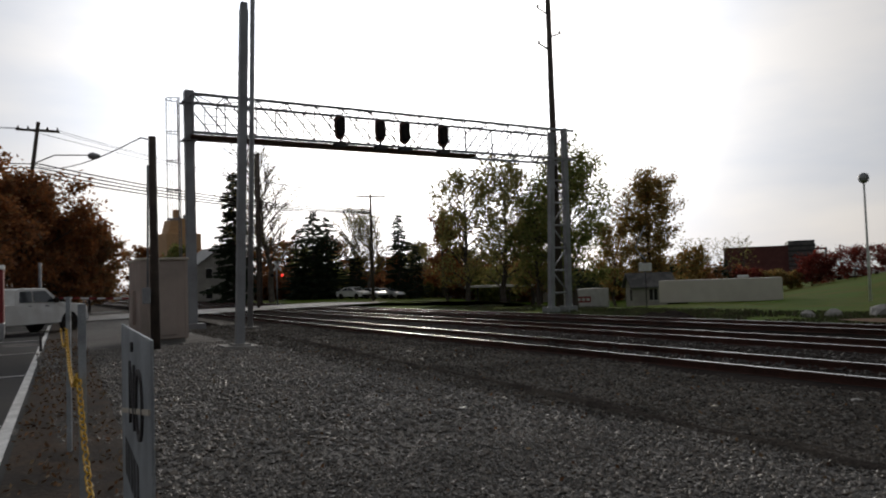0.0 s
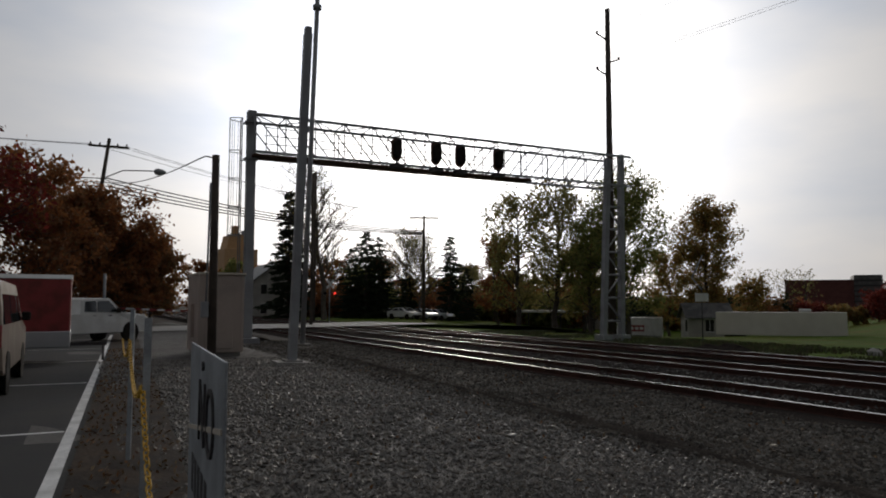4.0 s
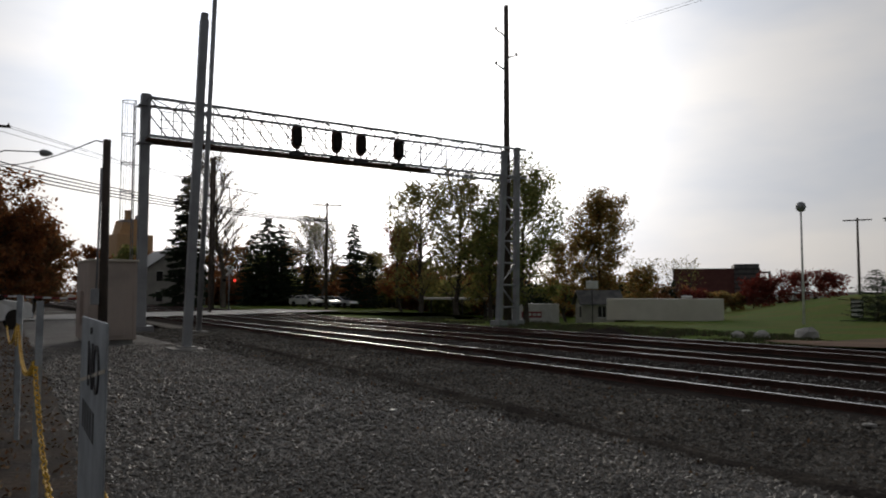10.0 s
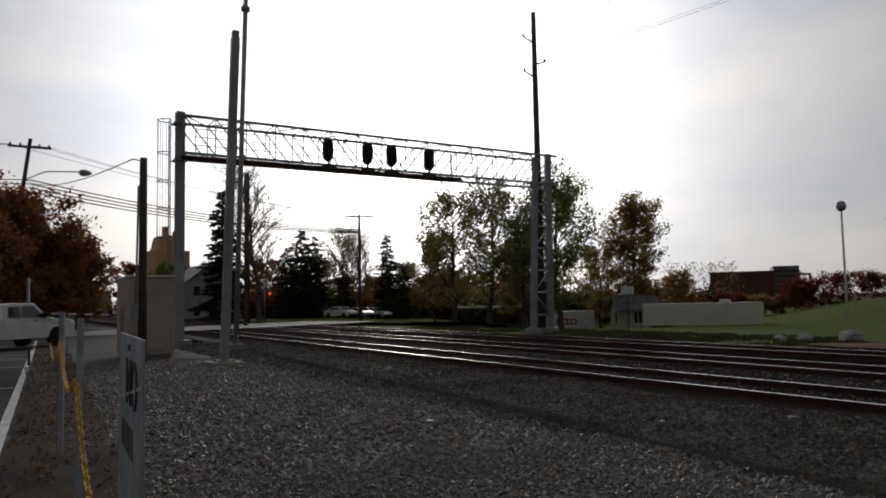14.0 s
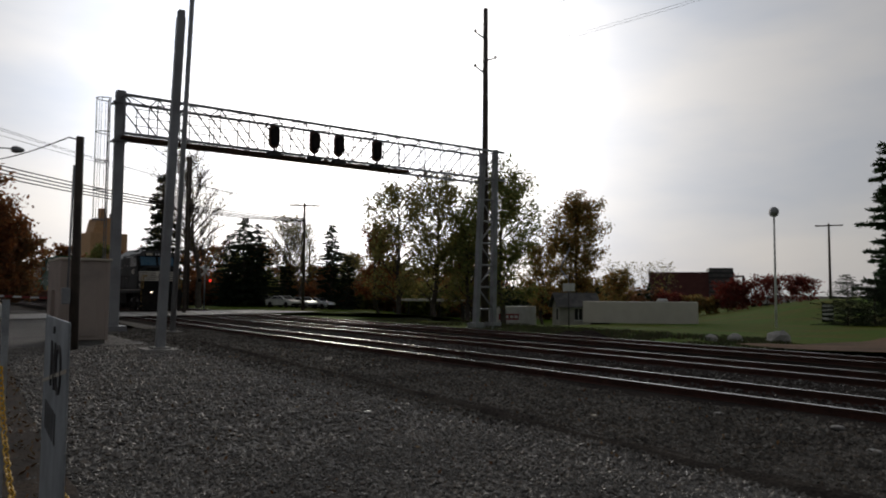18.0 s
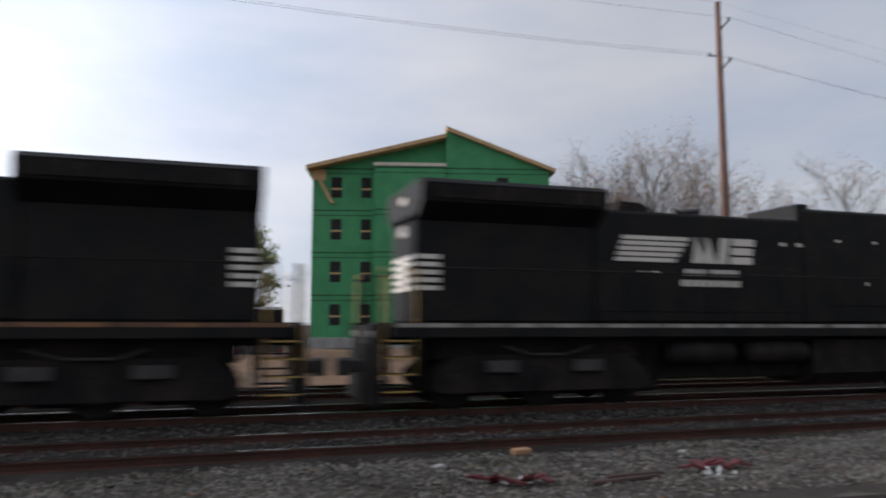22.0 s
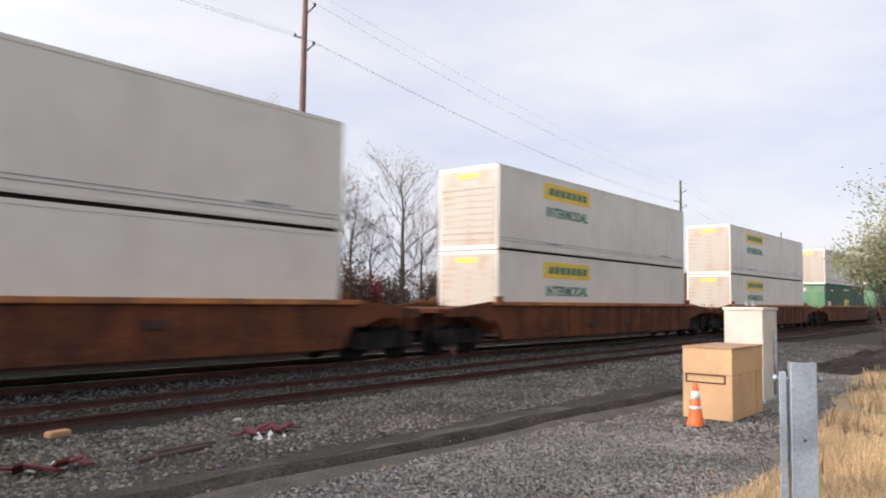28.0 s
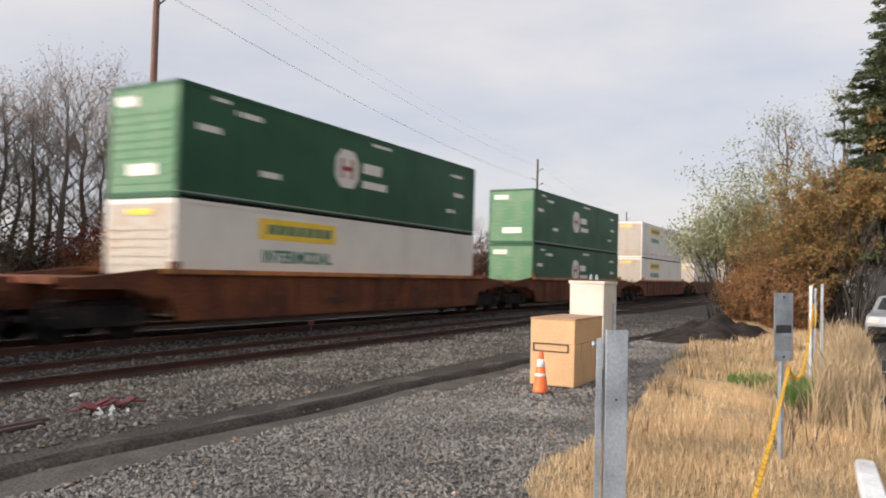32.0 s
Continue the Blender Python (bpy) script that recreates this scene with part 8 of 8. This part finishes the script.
def build_right_yard():
    c = thing("equipment_cabinet", pose(12.25, 4.25, 0, 0, 0, -90), "tan relay cabinet with a thin brown lid standing on gravel", "cabinet", "cabinets")
    part("body", MB().box(-0.38, 0.38, -0.75, 0.75, 0.03, 0.712, 0.006), "tan", c)
    part("upper_body", MB().box(-0.382, 0.382, -0.755, 0.755, 0.716, 1.10, 0.008), "tan", c)
    part("lid", MB().box(-0.39, 0.39, -0.765, 0.765, 1.10, 1.13, 0.006), "lidbrown", c, "thin weathered brown lid")
    part("hasp_bar", MB().box(-0.33, 0.28, -0.768, -0.75, 0.695, 0.71).box(-0.33, 0.28, -0.768, -0.75, 0.575, 0.593).box(-0.33, -0.312, -0.768, -0.75, 0.593, 0.695).box(0.262, 0.28, -0.768, -0.75, 0.593, 0.695), "darkrust", c, "dark rectangular locking bar")
    part("skid", MB().box(-0.36, 0.36, -0.7, 0.7, -0.03, 0.03), "wood_dark", c)
    for k, (yy, ww, zz) in enumerate(((-0.42, 0.05, 0.42), (-0.30, 0.022, 0.25), (0.12, 0.03, 0.35), (0.38, 0.07, 0.2), (0.55, 0.025, 0.5))):
        part("rust_streak", MB().add([(0.3815, yy, zz), (0.3815, yy + ww * 0.35, zz - 0.06), (0.3815, yy + ww, 1.0), (0.3815, yy - ww * 0.3, 1.0)], [(0, 1, 2, 3)]), "streak", c, "rust streak down the side")
    w = thing("equipment_cabinet", pose(14.65, 4.55, 0, 0, 0, -90), "ivory metal case with two lifting eyes on top", "cabinet", "cabinets")
    part("body", MB().box(-0.35, 0.35, -0.45, 0.45, 0.05, 1.70, 0.015), "ivory", w)
    part("lid", MB().box(-0.37, 0.37, -0.47, 0.47, 1.68, 1.74, 0.01), "ivory", w)
    for y in (-0.2, 0.2):
        pts = [(0.0, y + 0.06 * math.cos(a), 1.80 + 0.06 * math.sin(a)) for a in span(-0.6, math.pi + 0.6, 10)]
        part("lifting_eye", MB().path(pts, 0.018, 6), "galv", w)
    part("side_conduit", MB().tube((0.37, 0.2, 0.1), (0.37, 0.2, 1.3), 0.03), "galv", w)
    part("base", MB().box(-0.4, 0.4, -0.5, 0.5, -0.05, 0.06), "concrete", w)
    # cone
    k = thing("traffic_cone", pose(10.80, 4.17, 0.0), "orange traffic cone with white bands", "traffic cone")
    part("base", MB().box(-0.14, 0.14, -0.14, 0.14, 0.0, 0.03, 0.008), "darkrust", k, "dark scuffed square base")
    part("cone", MB().lathe([(0.128, 0.03), (0.118, 0.06), (0.036, 0.63), (0.03, 0.64), (0.018, 0.64)], 20), "orange", k)
    part("band", MB().lathe([(0.0865, 0.27), (0.0885, 0.27), (0.0825, 0.315), (0.0805, 0.315)], 20), "white", k, "narrow white reflective band")
    part("band", MB().lathe([(0.0665, 0.41), (0.0685, 0.41), (0.0515, 0.53), (0.0495, 0.53)], 20), "white", k, "white reflective band")
    # channel post close to the camera
    p = thing("steel_post", pose(2.6, 0.748, 0, 0, 0, -62), "galvanized steel channel post with a bolted side strip", "post")
    part("web", MB().box(-0.022, 0.050, 0.010, 0.016, -0.3, 1.63, 0.001), "galv", p)
    part("flange", MB().box(0.044, 0.050, 0.016, 0.050, -0.3, 1.63, 0.001), "galv", p)
    part("flange", MB().box(-0.022, -0.016, 0.016, 0.050, -0.3, 1.63, 0.001), "galv", p)
    part("splice_strip", MB().box(-0.052, -0.032, 0.022, 0.028, 0.90, 1.60, 0.001).box(-0.038, -0.032, 0.028, 0.055, 0.90, 1.60, 0.001), "galv", p, "short grey strip bolted to the side")
    for z in (1.58, 1.02):
        part("bolt", MB().tube((-0.062, 0.032, z), (0.066, 0.032, z), 0.005, n=8).tube((-0.066, 0.032, z), (-0.056, 0.032, z), 0.010, n=6).tube((0.058, 0.032, z), (0.070, 0.032, z), 0.010, n=6), "galv", p)
    for k in range(3):
        part("punched_hole", MB().tube((0.014, 0.0095, 1.40 - 0.45 * k), (0.014, 0.0105, 1.40 - 0.45 * k), 0.005, n=8), "darksteel", p)
    # red debris, sleepers, stones
    rg = random.Random(9)
    d = thing("debris", pose(6.1, 7.95, 0.0), "heap of broken red plastic and scrap on the gravel", "debris")
    for i in range(9):
        a = rg.uniform(0, 6.28)
        r = rg.uniform(0.08, 0.42)
        x, y = r * math.cos(a) * 1.2, r * math.sin(a) * 0.4
        ln, wd, tilt = rg.uniform(0.08, 0.2), rg.uniform(0.03, 0.07), rg.uniform(-0.1, 0.14)
        c1, s1 = math.cos(a * 1.7), math.sin(a * 1.7)
        base = [(-ln, -wd), (ln * 0.6, -wd * 1.3), (ln, wd * 0.3), (ln * 0.1, wd), (-ln * 0.8, wd * 0.7)]
        lo = [(x + p * c1 - q * s1, y + p * s1 + q * c1, 0.04 + tilt * (p / ln) * 0.5 + 0.05) for p, q in base]
        hi = [(p, q, z + 0.025) for p, q, z in lo]
        part("red_piece", MB().add(lo + hi, [(4, 3, 2, 1, 0), (5, 6, 7, 8, 9)] + [(k, (k + 1) % 5, 5 + (k + 1) % 5, 5 + k) for k in range(5)]), "darkred", d)
    for i in range(5):
        a, q = rg.uniform(-0.35, 0.35), rg.uniform(-0.28, 0.0)
        w = rg.uniform(0.03, 0.075)
        part("white_piece", MB().add([(a - w, q, 0.03), (a + w * 0.7, q - w, 0.02), (a + w, q + w * 0.6, 0.05), (a - w * 0.2, q + w, 0.03), (a + 0.2 * w, q, 0.05 + w)], [(0, 1, 4), (1, 2, 4), (2, 3, 4), (3, 0, 4), (3, 2, 1, 0)]), "white", d, "crumpled white scrap")
    copy_thing(d, pose(3.25, 7.95, 0.0, 0, 0, 160))
    for x, y, L, turn in ((4.65, 7.72, 1.0, 8), (4.9, 7.92, 0.8, 3)):
        s = solid("scrap_bar", MB().box(-L / 2, L / 2, -0.05, 0.05, 0.0, 0.07, 0.02), "darkrust", "dark rusty scrap bar on the gravel", "scrap metal", "scrap bars", m=pose(x, y, 0.0, 0, 0, turn))
    solid("wood_block", MB().box(-0.15, 0.14, -0.07, 0.08, 0.0, 0.08, 0.015), "lidbrown", "broken pale wood block beside the track", "wood block", m=pose(4.28, 9.85, 0.0, 0, 0, 12))
    for x, y, sc in ((2.9, 9.3, 0.11), (6.6, 9.35, 0.10), (-4.5, 9.6, 0.10), (-6.0, 9.3, 0.08), (-8.0, 4.9, 0.07)):
        mb = MB()
        mb.lathe([(sc * 0.5, 0), (sc, sc * 0.15), (sc * 0.8, sc * 0.4), (sc * 0.3, sc * 0.5)], 7, smooth=False)
        mb.v = [(a * rg.uniform(0.8, 1.2), b * rg.uniform(0.6, 1.0), c) for a, b, c in mb.v]
        solid("stone", mb, "concrete", "pale flat stone on the ballast shoulder", "stone", "loose stones", m=pose(x, y, -0.02))
    for az, el, mt, sc in ((-60.16, -9.21, "white", 0.06), (-42.5, -9.22, "ivory", 0.06), (-23.76, -10.34, "concrete", 0.08)):
        r = 1.66 / math.tan(radians(-el))
        x, y = polar(az, r)
        solid("litter", MB().box(-sc, sc, -sc * 0.6, sc * 0.6, 0.0, sc * 0.4, 0.02), mt, "small pale piece of litter on the gravel", "litter", "litter", m=pose(x + 0.12, y + 0.1, 0.0, 0, 0, rg.uniform(0, 180)))
    # red track marker between the rails
    t = thing("track_marker", pose(16.7, 13.5, -0.06), "low red derail marker on a stub between the tracks", "marker")
    part("stub", MB().box(-0.03, 0.03, -0.03, 0.03, 0, 0.28, 0.01).box(-0.1, 0.1, -0.08, 0.08, 0.0, 0.06), "darksteel", t)
    part("flag", MB().box(-0.14, 0.14, -0.03, 0.03, 0.28, 0.4, 0.02), "darkred", t)
    # dark soil mound
    mb = MB()
    n, m = 26, 18
    vs = []
    for j in range(m):
        for i in range(n):
            u, v = i / (n - 1) * 2 - 1, j / (m - 1) * 2 - 1
            hgt = max(0.0, 1 - u * u) * max(0.0, 1 - v * v)
            vs.append((u * 4.6, v * 1.5, -0.03 + 1.15 * hgt * (0.75 + 0.5 * noise.noise((u * 3, v * 3, 2))) * (0.6 + 0.4 * u)))
    mb.add(vs, [(j * n + i, j * n + i + 1, (j + 1) * n + i + 1, (j + 1) * n + i) for j in range(m - 1) for i in range(n - 1)], True)
    solid("soil_mound", mb, "darksoil", "low mound of dark dumped soil", "mound", m=pose(24.2, 3.7, 0, 0, 0, -11) @ Matrix.Diagonal((0.72, 0.9, 1.1, 1.0)))
    ob = solid("soil_mound", mb, "darksoil", "dark mound of soil beside the far track", "mound", m=pose(-22.3, 23.0, -0.2, 0, 0, 24) @ Matrix.Diagonal((0.38, 0.5, 0.5, 1.0)))
    # wheel stop
    s = solid("wheel_stop", MB().box(-0.9, 0.9, -0.09, 0.09, 0.01, 0.15, 0.03), "whitepaint", "white concrete wheel stop at the lot edge", "wheel stop", m=pose(7.35, -0.13, 0, 0, 0, 2))
    # rock and rubble on the far bank
    for az, el, sc, mt, lab in ((-29.4, -3.1, 0.50, "concrete", "pale boulder on the far bank"), (-32.3, -3.2, 0.35, "concrete", "broken concrete on the far bank"), (-33.9, -3.3, 0.3, "concrete", "broken concrete on the far bank")):
        r = 33.0
        x, y = polar(az, r)
        mb = MB()
        mb.lathe([(sc * 0.6, 0), (sc, sc * 0.3), (sc * 0.85, sc * 0.8), (sc * 0.4, sc * 1.1)], 8, smooth=False)
        mb.v = [(a * rg.uniform(0.75, 1.25), b * rg.uniform(0.75, 1.25), c * rg.uniform(0.9, 1.1)) for a, b, c in mb.v]
        solid("boulder", mb, mt, lab, "rock", m=pose(x, y, gz(x, y)))


def build_chain_line():
    # signs and posts along the chain
    p, pl = sign_post(-2.556, 0.478, 1.57, -2.9, "wide dull metal sign reading NO on a channel post", 0.835, 0.70)
    digits(pl, "NO", 0.235, pose(0.085, -0.0135, 1.335, 90, 0, 0), "darksteel", "lettering", -0.6)
    strap = MB().prism([(-0.40, 1.318), (0.40, 1.425), (0.40, 1.437), (-0.40, 1.330)], -0.016, -0.0125)
    part("strap", strap, "ivory", pl, "pale strap across the plate")
    for k in range(5):
        part("lettering_bar", MB().box(-0.29 + 0.09 * k, -0.235 + 0.09 * k, -0.0135, -0.012, 1.17, 1.27), "darksteel", pl)
    p, pl = sign_post(8.28, 0.62, 1.70, -36, "small weathered sign on a slim post tied with yellow chain", 0.27, 0.68)
    part("lettering_bar", MB().box(-0.11, 0.11, -0.0135, -0.012, 1.30, 1.38), "darksteel", pl)
    part("lettering_bar", MB().box(-0.11, 0.11, -0.0135, -0.012, 1.12, 1.27), "steel", pl)
    for x, y, h in ((-5.42, 0.545, 1.60), (-9.2, 0.67, 1.62), (-12.2, 0.83, 1.62), (13.95, 0.565, 1.77), (14.6, 0.42, 1.80), (18.98, 0.66, 1.7)):
        q = thing("chain_post", pose(x, y, 0, 0, 0, rnd.uniform(-20, 20)), "slim galvanized channel post carrying the chain", "post", "chain posts")
        part("web", MB().box(-0.022, 0.022, 0.016, 0.022, -0.3, h), "galv", q)
        part("flange", MB().box(-0.026, -0.018, -0.02, 0.022, -0.3, h), "galv", q)
        part("flange", MB().box(0.018, 0.026, -0.02, 0.022, -0.3, h), "galv", q)
    runs = [((-18.5, 1.0, 0.9), (-12.2, 0.81, 1.15), 0.3), ((-12.2, 0.81, 1.15), (-9.2, 0.65, 1.30), 0.25), ((-9.2, 0.65, 1.30), (-5.42, 0.525, 1.19), 0.26), ((-5.42, 0.525, 1.19), (-2.55, 0.50, 1.0), 0.52), ((-2.55, 0.50, 1.0), (2.2, 0.50, 0.42), 0.3), ((2.2, 0.50, 0.42), (8.37, 0.57, 0.94), 0.10), ((8.37, 0.57, 0.94), (13.95, 0.54, 1.45), 0.52), ((13.95, 0.54, 1.45), (18.98, 0.64, 1.2), 0.4)]
    for a, b, s in runs:
        chain("barrier_chain", wire_pts(a, b, s, 18), "sagging yellow plastic barrier chain")


build_trees()
build_grass()
build_right_yard()
build_chain_line()
leaf = MB()
for _ in range(1500):
    x = rnd.uniform(-30, 4)
    leaf_cards(leaf, (x, -0.19 - 0.0455 * x + rnd.uniform(-0.1, 1.0), 0.055), 0.02, 1, 0.035, rnd, 0.3)
for _ in range(700):
    leaf_cards(leaf, (rnd.uniform(-20, 20), rnd.uniform(1.5, 9.5), 0.045), 0.02, 1, 0.03, rnd, 0.3)
ob = new("fallen_leaves", leaf.mesh("fallen_leaves", M["fallen"]))
tagged(ob, "scattered brown and pale fallen leaves", "leaves", kind="stuff")

# ---- sleepers, last ----
build_ties(TRACKS[0], T1, -60, 70, -30, 36)
build_ties(TRACKS[1], T2, -60, 70, -16, 26)
build_ties(TRACKS[2], T3, -60, 60, -8, 8)


def motions():
    for ob, off, turn, *z in TRAIN:
        walk(ob, [(t, pose(x + off, T2, RT + (z[0] if z else 0), 0, 0, turn)) for t, x in TRAIN_ROWS])


motions()
